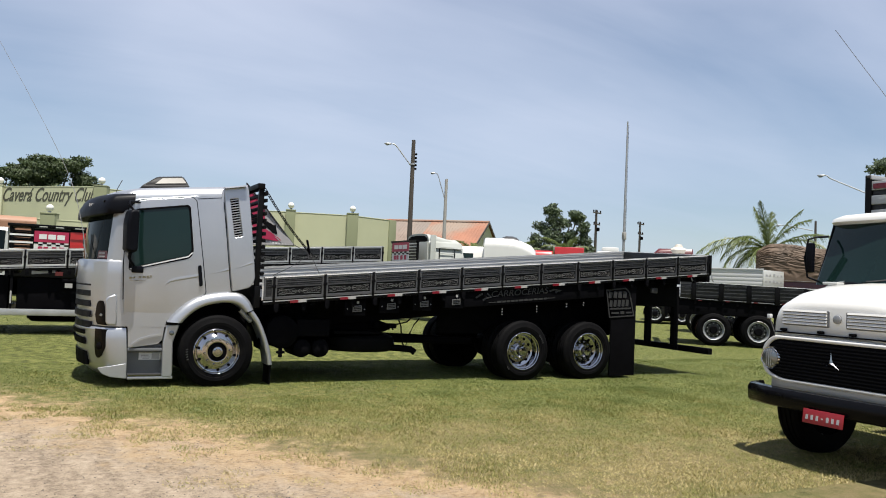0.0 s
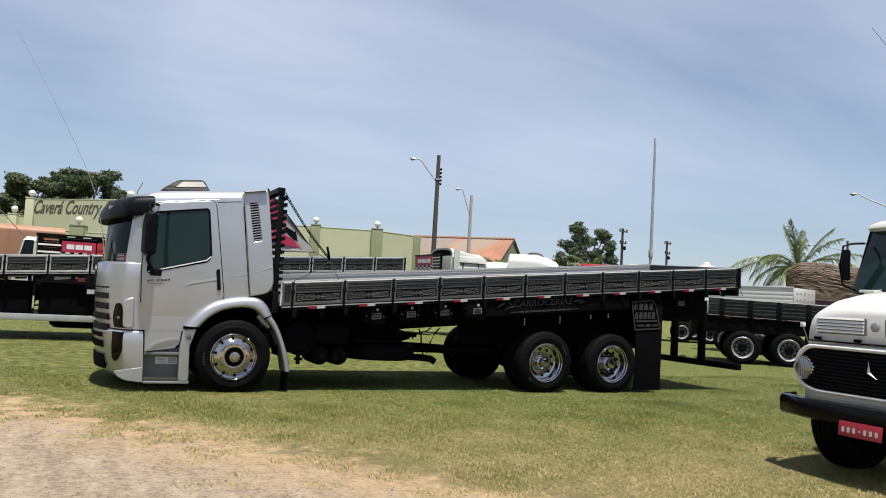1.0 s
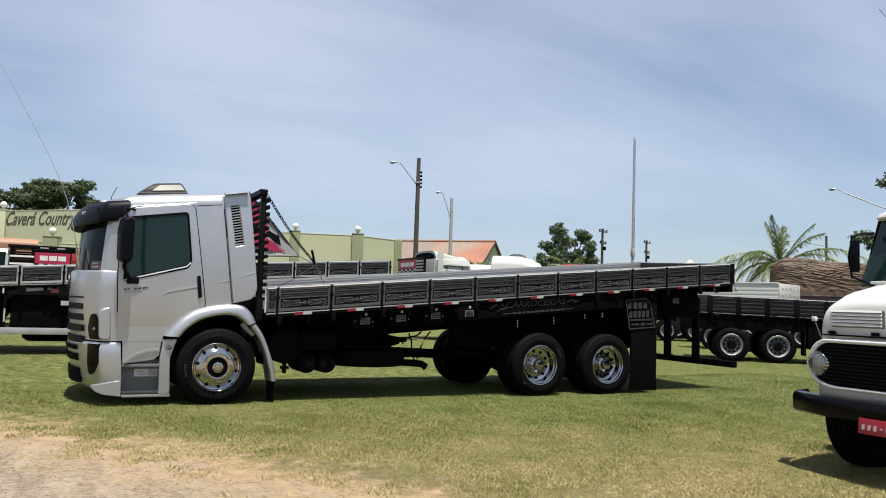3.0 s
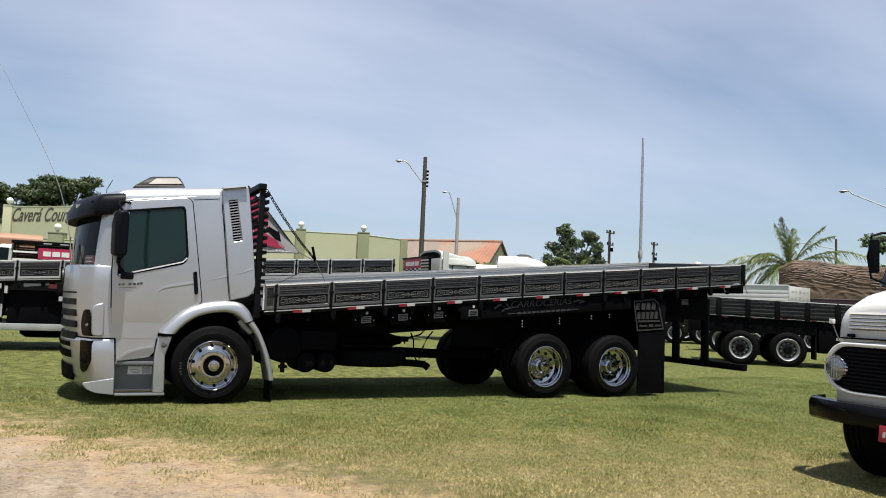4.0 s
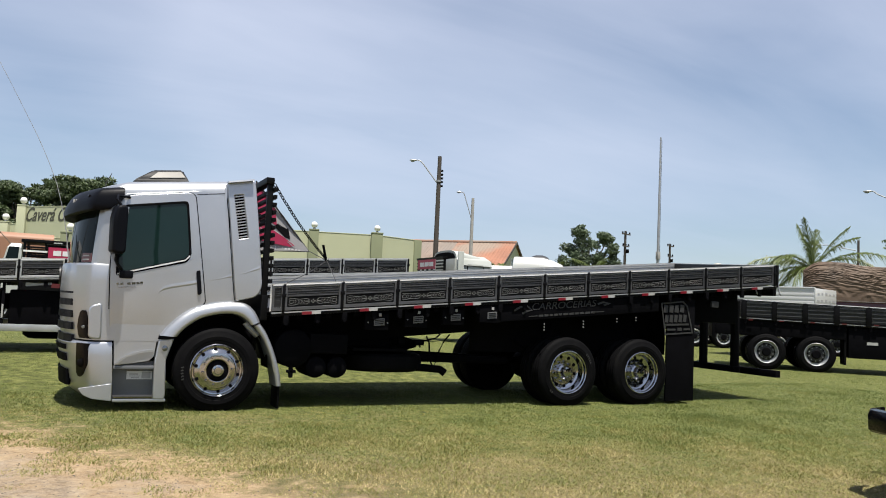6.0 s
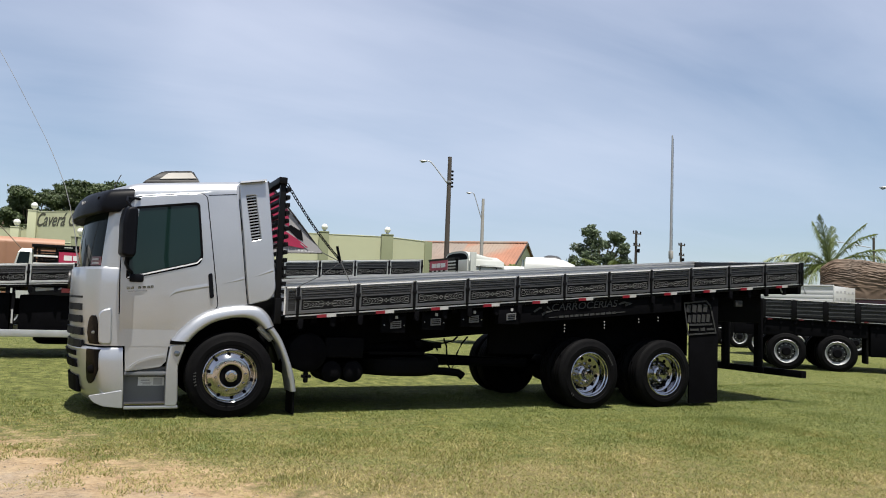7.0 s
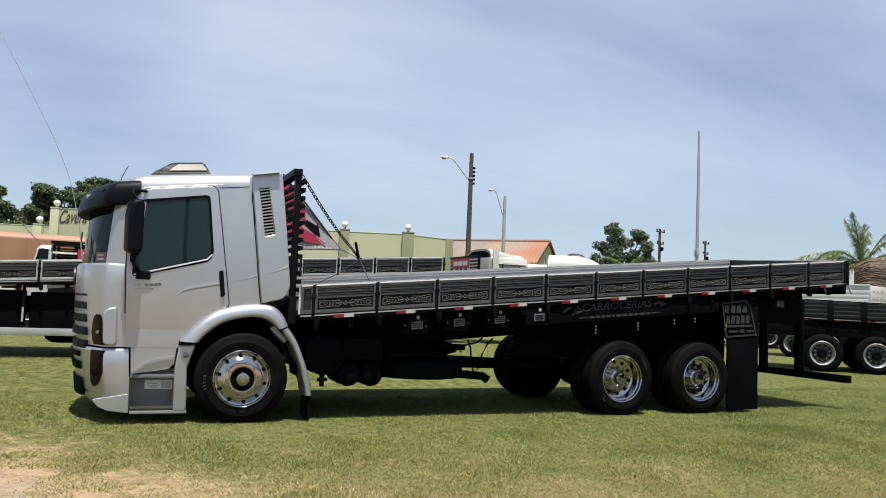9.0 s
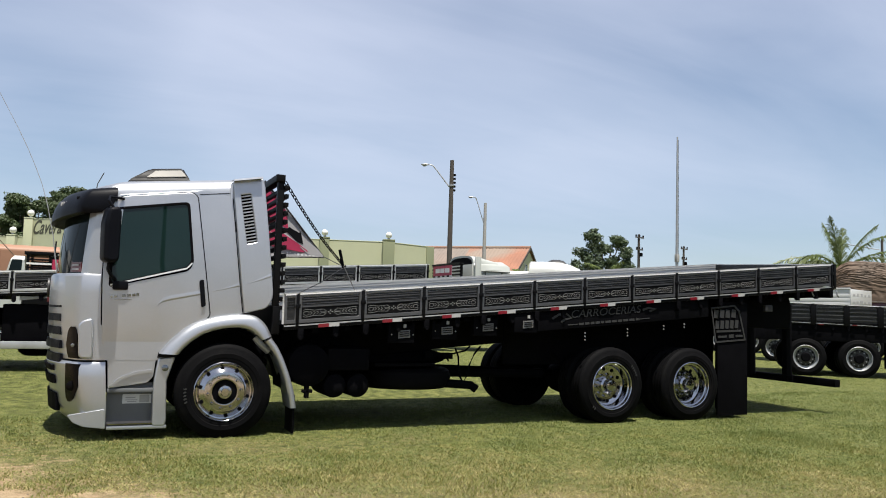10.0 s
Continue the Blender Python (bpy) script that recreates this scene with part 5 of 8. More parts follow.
def wing_banner():
    B = thing("banner", "red, black and white printed banner tied between headboard and bed", "banner")
    A, Bc, Cc = Vector((0.655, 1.7, 3.16)), Vector((0.655, 1.7, 2.12)), Vector((1.52, 1.7, 2.16))

    def patch(name, uv, m, off):
        """A printed field; u runs along the lower hem, v from the hem up to the slanting edge."""
        bm = bmesh.new()
        vs = []
        for u, v in uv:
            p = Bc.lerp(Cc, u).lerp(A.lerp(Cc, u), v)
            vs.append(Vector((p.x, p.y + off + 0.03 * math.sin(4 * u), p.z)))
        loft(bm, [vs, [q + Vector((0, 0.004, 0)) for q in vs]])
        return part(name, bm, m, B)
    patch("cloth", [(0, 0), (0.25, 0), (0.5, 0), (0.75, 0), (0.98, 0), (0.98, 1), (0.75, 1), (0.5, 1), (0.25, 1), (0, 1)], BANNER_GREY, 0.0)
    patch("print", [(0, 0.56), (0.24, 0.58), (0.40, 0.62), (0.50, 0.97), (0.25, 0.97), (0, 0.97)], BANNER_RED, -0.006)
    patch("print", [(0.36, 0.56), (0.56, 0.46), (0.66, 0.50), (0.60, 0.96), (0.52, 0.96), (0.44, 0.72)], BLACK, -0.008)
    patch("print", [(0.0, 0.46), (0.30, 0.48), (0.36, 0.56), (0, 0.60)], BLACK, -0.009)
    patch("print", [(0, 0.17), (0.3, 0.17), (0.66, 0.18), (0.74, 0.30), (0.56, 0.44), (0.3, 0.47), (0, 0.45)], BANNER_RED, -0.006)
    for i in range(5):
        u = 0.10 + i * 0.125
        patch("print", [(u + 0.13, 0.17), (u + 0.16, 0.17), (u + 0.03, 0.44 - 0.02 * i), (u, 0.43 - 0.02 * i)], BANNER_GREY, -0.009)
    for i in range(14):
        u = 0.03 + i * 0.06
        patch("print", [(u, 0.05), (u + 0.035, 0.05), (u + 0.035, 0.12), (u, 0.12)], BANNER_WHITE, -0.007)
    part("hem_cord", tubed([A, A.lerp(Cc, 0.5) + Vector((0, 0, 0.01)), Cc], 0.012, 6), WIRE, B)
    part("hem_cord", tubed([Bc, Cc], 0.012, 6), WIRE, B)


load_chain()
wing_banner()


# ---- the white bonneted truck ----
def arch_loop(x, w, b, h, p=3.2, n=24, cy=0.0):
    """An arched section: half width w, from b up to h, squareness p."""
    out = []
    for i in range(n + 1):
        a = math.pi * i / n
        c, s = math.cos(a), math.sin(a)
        y = w * math.copysign(abs(c) ** (2 / p), c)
        z = b + (h - b) * abs(s) ** (2 / p)
        out.append((x, cy + y, z))
    return out


def bonneted_truck():
    T = thing("bonneted_truck", "white round-nosed bonneted truck with black bumper parked on grass", "truck", pose(4.60, -6.48, 0))
    bonnet = loft(bmesh.new(), [arch_loop(-0.03, 0.68, 1.25, 1.55, 4.0), arch_loop(-0.01, 0.74, 1.22, 1.605, 4.0), arch_loop(0.05, 0.79, 1.18, 1.655, 4.0), arch_loop(0.25, 0.86, 1.14, 1.74, 3.9),
                                arch_loop(0.55, 0.94, 1.1, 1.805, 3.7), arch_loop(0.95, 1.0, 1.1, 1.835, 3.5)])
    part("bonnet", bonnet, WHITE, T, angle=50)
    # nose with wings
    nose = loft(bmesh.new(), [arch_loop(-0.06, 0.60, 0.76, 1.25, 5), arch_loop(-0.02, 0.76, 0.72, 1.29, 4.6), arch_loop(0.06, 0.83, 0.70, 1.30, 4.4), arch_loop(0.25, 0.93, 0.68, 1.30, 4.2), arch_loop(0.5, 1.0, 0.70, 1.29, 4.2), arch_loop(0.95, 1.05, 0.9, 1.25, 4.2)])
    part("front_wing", nose, WHITE, T, angle=50)

    def front(name, pts, x0, x1, m, parent=T, bev=0.006, label=""):
        """A plate facing forwards from an outline (y, z)."""
        me = plate_mesh(name, [[(y, z) for y, z in lp] for lp in pts], x1 - x0, bev)
        me.transform(pose((x0 + x1) / 2, 0, 0, 0, 0, -90))
        return part_mesh(name, me, m, parent, label, 30)
    go = rounded([(-0.82, 0.86), (-0.845, 1.11), (-0.72, 1.25), (0.72, 1.25), (0.845, 1.11), (0.82, 0.86), (0.62, 0.79), (-0.62, 0.79)], 0.10)
    gi = rounded([(-0.78, 0.88), (-0.80, 1.10), (-0.68, 1.215), (0.68, 1.215), (0.80, 1.10), (0.78, 0.88), (0.60, 0.82), (-0.60, 0.82)], 0.09)
    front("grille_surround", [go, gi], -0.088, -0.02, WHITE, bev=0.012)
    gb = front("grille", [gi], -0.075, -0.055, CHASSIS, label="black slatted grille")
    for i in range(11):
        z = 0.845 + i * 0.033
        wd = 0.62 + 0.12 * math.sin(math.pi * (i + 1) / 12)
        part("slat", boxed(-0.088, -0.07, -wd + 0.02, wd - 0.02, z, z + 0.014), PLASTIC, gb)
    # emblem: a three-pointed plain shape
    st = bmesh.new()
    for k in range(3):
        a = radians(90 + 120 * k)
        tip = Vector((-0.125, 0.108 * math.cos(a), 1.035 + 0.108 * math.sin(a)))
        l_, r_ = [Vector((-0.118, 0.017 * math.cos(a + s), 1.035 + 0.017 * math.sin(a + s))) for s in (1.05, -1.05)]
        c1, c2 = Vector((-0.14, 0, 1.035)), Vector((-0.10, 0, 1.035))
        vs = [st.verts.new(q) for q in (tip, l_, c1, r_, c2)]
        st.faces.new((vs[0], vs[1], vs[2])); st.faces.new((vs[0], vs[2], vs[3])); st.faces.new((vs[0], vs[4], vs[1])); st.faces.new((vs[0], vs[3], vs[4]))
    part("emblem", st, CHROME, T, "chrome radiator emblem")
    for s in (-1, 1):
        hl = lathe(bmesh.new(), [(0.116, -0.045), (0.120, -0.075), (0.108, -0.092), (0.101, -0.086)], 32, "x", (0, s * 0.735, 1.015))
        ring = part("headlamp", hl, CHROME, T)
        part("lens", lathe(bmesh.new(), [(0.101, -0.085), (0.078, -0.096), (0.035, -0.102)], 28, "x", (0, s * 0.735, 1.015)), LENS, ring)
        for k in range(-3, 4):
            hh = math.sqrt(0.085 ** 2 - (k * 0.024) ** 2)
            part("flute", boxed(-0.104 + 0.016 * (k / 3) ** 2, -0.085, s * 0.735 + k * 0.024 - 0.004, s * 0.735 + k * 0.024 + 0.004, 1.015 - hh, 1.015 + hh), GALV, ring)
        for i in range(5):
            a, b = (0.11, 0.62) if s > 0 else (-0.62, -0.11)
            bx = boxed(-0.055, -0.02, a, b, 1.375 + i * 0.031, 1.397 + i * 0.031)
            bmesh.ops.rotate(bx, verts=bx.verts, cent=(-0.04, 0, 1.383 + i * 0.031), matrix=Matrix.Rotation(radians(25), 3, "Y"))
            part("louvre", bx, WHITE, T)
        front("louvre_recess", [rounded([(0.09 * s, 1.365), (0.09 * s, 1.53), (0.60 * s, 1.525), (0.62 * s, 1.365)][:: s], 0.02)], -0.042, -0.028, SILVER_D)
        for yy in (0.17, 0.60):
            part("bonnet_catch", boxed(-0.075, -0.03, s * yy - 0.03, s * yy + 0.03, 1.30, 1.33, bevel=0.01), CHASSIS, T)
    part("badge", lathe(bmesh.new(), [(0.042, -0.04), (0.042, -0.052), (0.03, -0.056)], 24, "x", (0, 0, 1.45)), GALV, T, "round grey metal badge")
    part("bonnet_strip", boxed(-0.068, -0.03, -0.70, 0.70, 1.282, 1.296, bevel=0.004), CHASSIS, T)
    # bumper: one long bent bar
    bl = []
    for y, x, in ((-1.13, 0.22), (-1.11, 0.10), (-1.02, -0.03), (-0.7, -0.12), (0, -0.16), (0.7, -0.12), (1.02, -0.03), (1.11, 0.10), (1.13, 0.22)):
        bl.append([(x, y, 0.535), (x - 0.035, y, 0.56), (x - 0.045, y, 0.68), (x - 0.02, y, 0.72), (x + 0.07, y, 0.725), (x + 0.09, y, 0.68), (x + 0.08, y, 0.55)])
    part("bumper", loft(bmesh.new(), bl), GLOSS_BLACK, T, "glossy black steel bumper", angle=50)
    pf = boxed(-0.235, -0.225, -0.215, 0.215, 0.0, 0.135, bevel=0.003)
    pl = part("number_plate", pf, PLATE_RED, T, "red number plate with white bars", at=pose(0, 0.0, 0.42, 0, 8, 0))
    for i in range(7):
        if i == 3:
            part("plate_bar", boxed(-0.241, -0.236, -0.008, 0.008, 0.055, 0.067), GREY_PRINT, pl)
            continue
        y = 0.165 - i * 0.055
        part("plate_bar", boxed(-0.241, -0.236, y - 0.012, y + 0.012, 0.037, 0.083), GREY_PRINT, pl)
    part("plate_bracket", boxed(-0.195, -0.08, -0.15, 0.15, 0.50, 0.57), CHASSIS, T)
    # cab
    cab = loft(bmesh.new(), [arch_loop(0.95, 1.06, 0.75, 1.86, 6), arch_loop(2.35, 1.08, 0.75, 1.9, 6)])
    part("cab_lower", cab, WHITE, T, angle=50)
    rf = []
    for z, xf, xr, w in ((2.485, 1.12, 2.34, 1.02), (2.51, 1.085, 2.34, 1.03), (2.55, 1.09, 2.34, 1.01), (2.59, 1.16, 2.28, 0.95), (2.615, 1.3, 2.1, 0.82)):
        rf.append([(x, y, z) for x, y in rounded([(xf, -w), (xf - 0.07, 0), (xf, w), (xr, w), (xr, -w)], [0.22, 0.9, 0.22, 0.15, 0.15], 6)])
    part("cab_roof", loft(bmesh.new(), rf), WHITE, T, angle=60)
    wsl = []
    for z, xf, w in ((1.80, 0.88, 1.07), (2.1, 0.975, 1.035), (2.50, 1.095, 0.995)):
        wsl.append([(x, y, z) for x, y in rounded([(xf + 0.12, -w), (xf - 0.05, 0), (xf + 0.12, w), (xf + 0.5, w), (xf + 0.5, -w)], [0.035, 0.9, 0.035, 0.02, 0.02], 6)])
    part("windscreen", loft(bmesh.new(), wsl), GLASS, T, angle=60)
    for s in (-1, 1):
        part("windscreen_pillar", tubed([(1.03, s * 1.06, 1.82), (1.11, s * 1.03, 2.1), (1.215, s * 0.995, 2.50)], 0.012, 8), PLASTIC, T)
        part("side_window", boxed(1.45, 2.15, s * 1.0 - 0.01, s * 1.0 + 0.01, 1.86, 2.42), GLASS, T)
        part("door_pillar", boxed(1.27, 1.45, s * 0.93 - 0.025, s * 0.93 + 0.025, 1.85, 2.45, bevel=0.01), WHITE, T)
        part("door_pillar", boxed(2.15, 2.34, s * 0.98 - 0.025, s * 0.98 + 0.025, 1.85, 2.45, bevel=0.01), WHITE, T)
    part("windscreen_rubber", tubed([(1.02, -0.95, 1.825), (0.93, -0.6, 1.815), (0.89, 0, 1.81), (0.93, 0.6, 1.815), (1.02, 0.95, 1.825)], 0.02, 8), PLASTIC, T)
    for y in (0.35, -0.45):
        part("wiper_base", boxed(0.83, 0.9, y - 0.035, y + 0.035, 1.80, 1.835, bevel=0.012), CHASSIS, T)
        part("wiper", tubed([(0.87, y, 1.84), (0.9, y - 0.25, 1.87), (0.92, y - 0.5, 1.88)], 0.008, 6), WIRE, T)
    part("air_intake", boxed(0.80, 0.93, 0.64, 0.82, 1.80, 1.83, bevel=0.012), WHITE, T)
    for s in (-1, 1):
        mi = part("mirror", boxed(0.86, 0.92, s * 1.05 - 0.045, s * 1.05 + 0.045, 1.93, 2.27, bevel=0.025), PLASTIC, T, "black mirror on a tube frame")
        part("mirror_arm", tubed([(1.1, s * 0.98, 2.35), (0.98, s * 1.04, 2.34), (0.9, s * 1.09, 2.31), (0.88, s * 1.115, 2.1), (0.9, s * 1.09, 1.88), (1.05, s * 1.0, 1.82)], 0.012, 8), PLASTIC, mi)
    part("antenna", tubed([(1.2, -0.6, 2.55), (0.8, -0.45, 3.1), (0.42, -0.2, 3.55), (0.42, 0.12, 4.0), (0.42, 0.44, 4.46)], 0.0028, 6), WIRE, T, "thin whip antenna")
    rod = part("marker_rod", tubed([(0.12, 0.82, 1.18), (0.15, 0.95, 1.42)], 0.006, 6), WIRE, T, "thin marker rod with a white tip")
    part("tip", boxed(0.13, 0.17, 0.93, 0.97, 1.41, 1.455, bevel=0.006), BANNER_WHITE, rod)
    # chassis, wheels and body
    for y in (-0.45, 0.37):
        part("chassis_rail", boxed(0.1, 7.2, y, y + 0.08, 0.62, 0.82), CHASSIS, T)
    part("engine", boxed(0.2, 1.3, -0.36, 0.36, 0.5, 1.2, bevel=0.05), CHASSIS, T)
    for x in (0.75, 5.0):
        part("axle", tubed([(x, -0.95, 0.505), (x, 0.95, 0.505)], 0.07, 10), CHASSIS, T)
    for x, y in ((0.75, -0.93), (5.0, -1.15)):
        add_wheel(T, "plain", x, y)
        add_wheel(T, "plain", x, -y, far=True)
    part("flat_body", boxed(2.5, 7.3, -1.15, 1.15, 0.84, 1.05, bevel=0.02), CHASSIS, T)
    bd = thing("stock_truck", "truck body with ribbed aluminium sides parked behind", "truck", pose(6.56, -4.82, 0.52, 0, 0, 0))
    for x in (3.2, 6.2):
        part("axle", tubed([(x, -0.95, -0.01), (x, 0.95, -0.01)], 0.07, 10), CHASSIS, bd)
        add_wheel(bd, "plain", x, -1.15, -0.01)
        add_wheel(bd, "plain", x, 1.15, -0.01, far=True)
    part("chassis_rail", boxed(2.5, 7.3, -0.45, -0.35, 0.2, 0.84), CHASSIS, bd)
    part("chassis_rail", boxed(2.5, 7.3, 0.35, 0.45, 0.2, 0.84), CHASSIS, bd)
    for s in (-1, 1):
        part("body_side", boxed(2.5, 7.4, s * 1.14 - 0.03, s * 1.14 + 0.03, 1.0, 3.02), ALU_DARK, bd)
        for i in range(9):
            part("rib", boxed(2.5, 7.4, s * 1.14 - 0.05, s * 1.14 + 0.05, 1.05 + i * 0.22, 1.17 + i * 0.22, bevel=0.01), ALU_LIGHT, bd)
    part("body_front", boxed(2.46, 2.52, -1.12, 1.12, 1.0, 2.95), ALU_DARK, bd)
    for i in range(9):
        part("rib", boxed(2.43, 2.47, -1.1, 1.1, 1.05 + i * 0.22, 1.19 + i * 0.22, bevel=0.01), ALU_LIGHT, bd)
    part("top_rail", boxed(2.42, 7.4, 1.09, 1.19, 2.98, 3.05, bevel=0.01), ALU_LIGHT, bd)
    part("top_rail", boxed(2.42, 7.4, -1.19, -1.09, 2.98, 3.05, bevel=0.01), ALU_LIGHT, bd)
    part("corner_post", boxed(2.42, 2.5, 1.1, 1.2, 0.95, 3.05, bevel=0.01), BLACK, bd)
    part("corner_post", boxed(2.42, 2.5, -1.2, -1.1, 0.95, 3.05, bevel=0.01), BLACK, bd)
    part("reflector", boxed(2.41, 2.42, 0.86, 1.06, 2.83, 2.91), RED, bd)
    part("floor", boxed(2.45, 7.4, -1.15, 1.15, 0.84, 1.0), CHASSIS, bd)


bonneted_truck()


# ---- simple cab used for the trucks further off ----
def far_cab(parent, x0, x1, y0, y1, z0, z1, paint, face=-1, deflector=0.0, side_glass=True):
    """A cab-over cab between x0 and x1; face -1 looks towards -x."""
    def ring(z, inset, rake):
        a, b = (x0 + rake, x1) if face < 0 else (x0, x1 - rake)
        return [(x, y, z) for x, y in rounded([(a, y0 + inset), (b, y0 + inset), (b, y1 - inset), (a, y1 - inset)], [0.2, 0.08, 0.08, 0.2] if face < 0 else [0.08, 0.2, 0.2, 0.08], 4)]
    h = z1 - z0
    part("cab_body", loft(bmesh.new(), [ring(z0, 0.02, 0.02), ring(z0 + h * 0.5, 0.0, 0.0), ring(z0 + h * 0.93, 0.07, 0.18), ring(z1, 0.25, 0.4)]), paint, parent, angle=50)
    wf = x0 if face < 0 else x1
    for y, s in ((y0, -1), (y1, 1)) if side_glass else ():
        part("side_window", loft(bmesh.new(), [[(wf - face * 0.22, y + s * 0.004 + 0.02, z0 + h * 0.56), (wf - face * 1.05, y + s * 0.004 + 0.02, z0 + h * 0.56), (wf - face * 1.05, y + s * 0.004 - s * 0.05, z0 + h * 0.86), (wf - face * 0.33, y + s * 0.004 - s * 0.05, z0 + h * 0.86)],
                                              [(wf - face * 0.22, y - s * 0.03, z0 + h * 0.56), (wf - face * 1.05, y - s * 0.03, z0 + h * 0.56), (wf - face * 1.05, y - s * 0.09, z0 + h * 0.86), (wf - face * 0.33, y - s * 0.09, z0 + h * 0.86)]]), GLASS, parent)
    part("windscreen", loft(bmesh.new(), [[(wf + face * 0.01, y0 + 0.2, z0 + h * 0.54), (wf + face * 0.01, y1 - 0.2, z0 + h * 0.54), (wf - face * 0.15, y1 - 0.25, z0 + h * 0.9), (wf - face * 0.15, y0 + 0.25, z0 + h * 0.9)],
                                          [(wf - face * 0.08, y0 + 0.2, z0 + h * 0.54), (wf - face * 0.08, y1 - 0.2, z0 + h * 0.54), (wf - face * 0.24, y1 - 0.25, z0 + h * 0.9), (wf - face * 0.24, y0 + 0.25, z0 + h * 0.9)]]), GLASS, parent)
    part("bumper", boxed(*sorted((wf + face * 0.08, wf - face * 0.2)), y0 + 0.02, y1 - 0.02, z0 - 0.35, z0 + 0.05, bevel=0.05), paint, parent)
    if deflector:
        mid = (y0 + y1) / 2
        d = []
        for dx, dz in ((0.7, 0.0), (1.1, deflector * 0.5), (1.4, deflector * 0.9), (1.75, deflector)):
            x = wf - face * dx
            d.append(arch_loop(x, (y1 - y0) / 2 - 0.15, z1 - 0.1, z1 + dz + 0.02, 3.0, 14, mid))
        part("roof_deflector", loft(bmesh.new(), d), paint, parent, angle=50)
        # the deflector is solid; a black cap stands for the shade in its hollow
        dd = [arch_loop(wf - face * 1.762, (y1 - y0) / 2 - 0.22, z1 - 0.16, z1 + deflector - 0.06, 3.0, 14, mid), arch_loop(wf - face * 1.78, (y1 - y0) / 2 - 0.24, z1 - 0.16, z1 + deflector - 0.07, 3.0, 14, mid)]
        part("hollow_shade", loft(bmesh.new(), dd), CHASSIS, parent)


def chassis(parent, x0, x1, ym, z, wheels, y0, y1, kind="plain"):
    for dy in (-0.42, 0.34):
        part("chassis_rail", boxed(x0, x1, ym + dy, ym + dy + 0.08, z - 0.3, z), CHASSIS, parent)
    for x in wheels:
        part("axle", tubed([(x, y0 + 0.25, 0.505), (x, y1 - 0.25, 0.505)], 0.07, 10), CHASSIS, parent)
        add_wheel(parent, kind, x, y0, dual=True, spin=x)
        add_wheel(parent, kind, x, y1, far=True, dual=True)


RISE = 0.20


def swell(x, y):
    """Height of the lawn, which rises a little where the trucks behind the silver one stand."""
    def step(v, a, b):
        t = min(1.0, max(0.0, (v - a) / (b - a)))
        return t * t * (3 - 2 * t)
    return RISE * step(y, 2.5, 6.0) * (1 - step(x, 6.0, 10.0)) * (1 - step(y, 11.0, 18.0))


REAR_AXLES = (2.2, 3.4)


# flatbed parked behind the silver truck
def rear_flatbed():
    T = thing("flatbed_truck", "dark drop-side flatbed truck with aluminium boards and silver side guard", "truck", pose(0, 6.3, RISE), "parked flatbed trucks")
    zb, k, w = 1.554, 0.066, 0.772
    flatbed(T, 5.04 - 14 * w, 14, w, 0.34, 0.0, 2.5, zb, k, True, False, rim_paint=STEELGREY)
    chassis(T, -7.0, 4.9, 1.25, 1.08, (-7.2, REAR_AXLES[0], REAR_AXLES[1]), 0.05, 2.45)
    # low guard rails with dark panels above them
    for y, label in ((0.0, "silver lower side guard rail"), (2.45, "")):
        part("side_guard", boxed(-5.4, 1.0, y, y + 0.05, 0.40, 0.53, bevel=0.012), STEELGREY, T, label)
    for x in (-4.5, -2.92, -1.4, 0.5):
        part("guard_stay", boxed(x, x + 0.05, 0.05, 0.10, 0.42, 1.30), CHASSIS, T)
    part("stay_reflector", boxed(-2.91, -2.88, 0.036, 0.048, 0.64, 0.89), REFL_W, T)
    # black boxes and tank block added to close lit gaps, standing for underside shade
    part("underbody_box", boxed(-4.9, -2.95, 0.14, 1.2, 0.50, 1.18, bevel=0.03), CHASSIS, T)
    part("underbody_box", boxed(-2.80, -1.45, 0.14, 1.2, 0.50, 1.16, bevel=0.03), CHASSIS, T)
    tank = lathe(bmesh.new(), [(0.02, -2.62), (0.22, -2.62), (0.29, -2.52), (0.30, -2.4), (0.30, -1.7), (0.29, -1.58), (0.22, -1.48), (0.02, -1.48)], 28, "x", (0, 1.55, 0.48))
    part("air_tank", tank, GLOSS_BLACK, T, "rounded black tank under the bed")
    part("fuel_tank", boxed(-1.35, 1.6, 0.16, 1.3, 0.45, 1.12, bevel=0.12), CHASSIS, T)
    part("tail_reflector", boxed(-2.12, -1.98, 0.0, 0.03, 1.22, 1.30), MAROON, T)
    lamp = part("lamp_bracket", boxed(-1.98, -1.72, 0.02, 0.06, 1.10, 1.16, bevel=0.008), CHASSIS, T)
    part("small_plate", boxed(-1.93, -1.79, 0.01, 0.03, 0.98, 1.07), REFL_W, lamp)
    # loose folds of pale canvas hanging under the sill
    for x0, x1, d in ((-3.35, -2.98, 0.05), (-2.55, -2.12, 0.045), (-3.75, -3.5, 0.04)):
        bm = bmesh.new()
        loft(bm, [[(x, 0.06, z - 0.5 * d * math.sin(3 * (x - x0))), (x, 0.10, z), (x, 0.10, z - d - 0.06 * (x1 - x)), (x, 0.06, z - d - 0.06 * (x1 - x))] for x in [x0 + (x1 - x0) * i / 6 for i in range(7)] for z in [1.30 + 0.06 * (x - x0)]])
        part("canvas_fold", bm, REFL_W, T, "pale folded canvas under the sill")
    far_cab(T, -8.2, -5.95, 0.1, 2.4, 0.8, 2.6, WHITE, -1)


rear_flatbed()


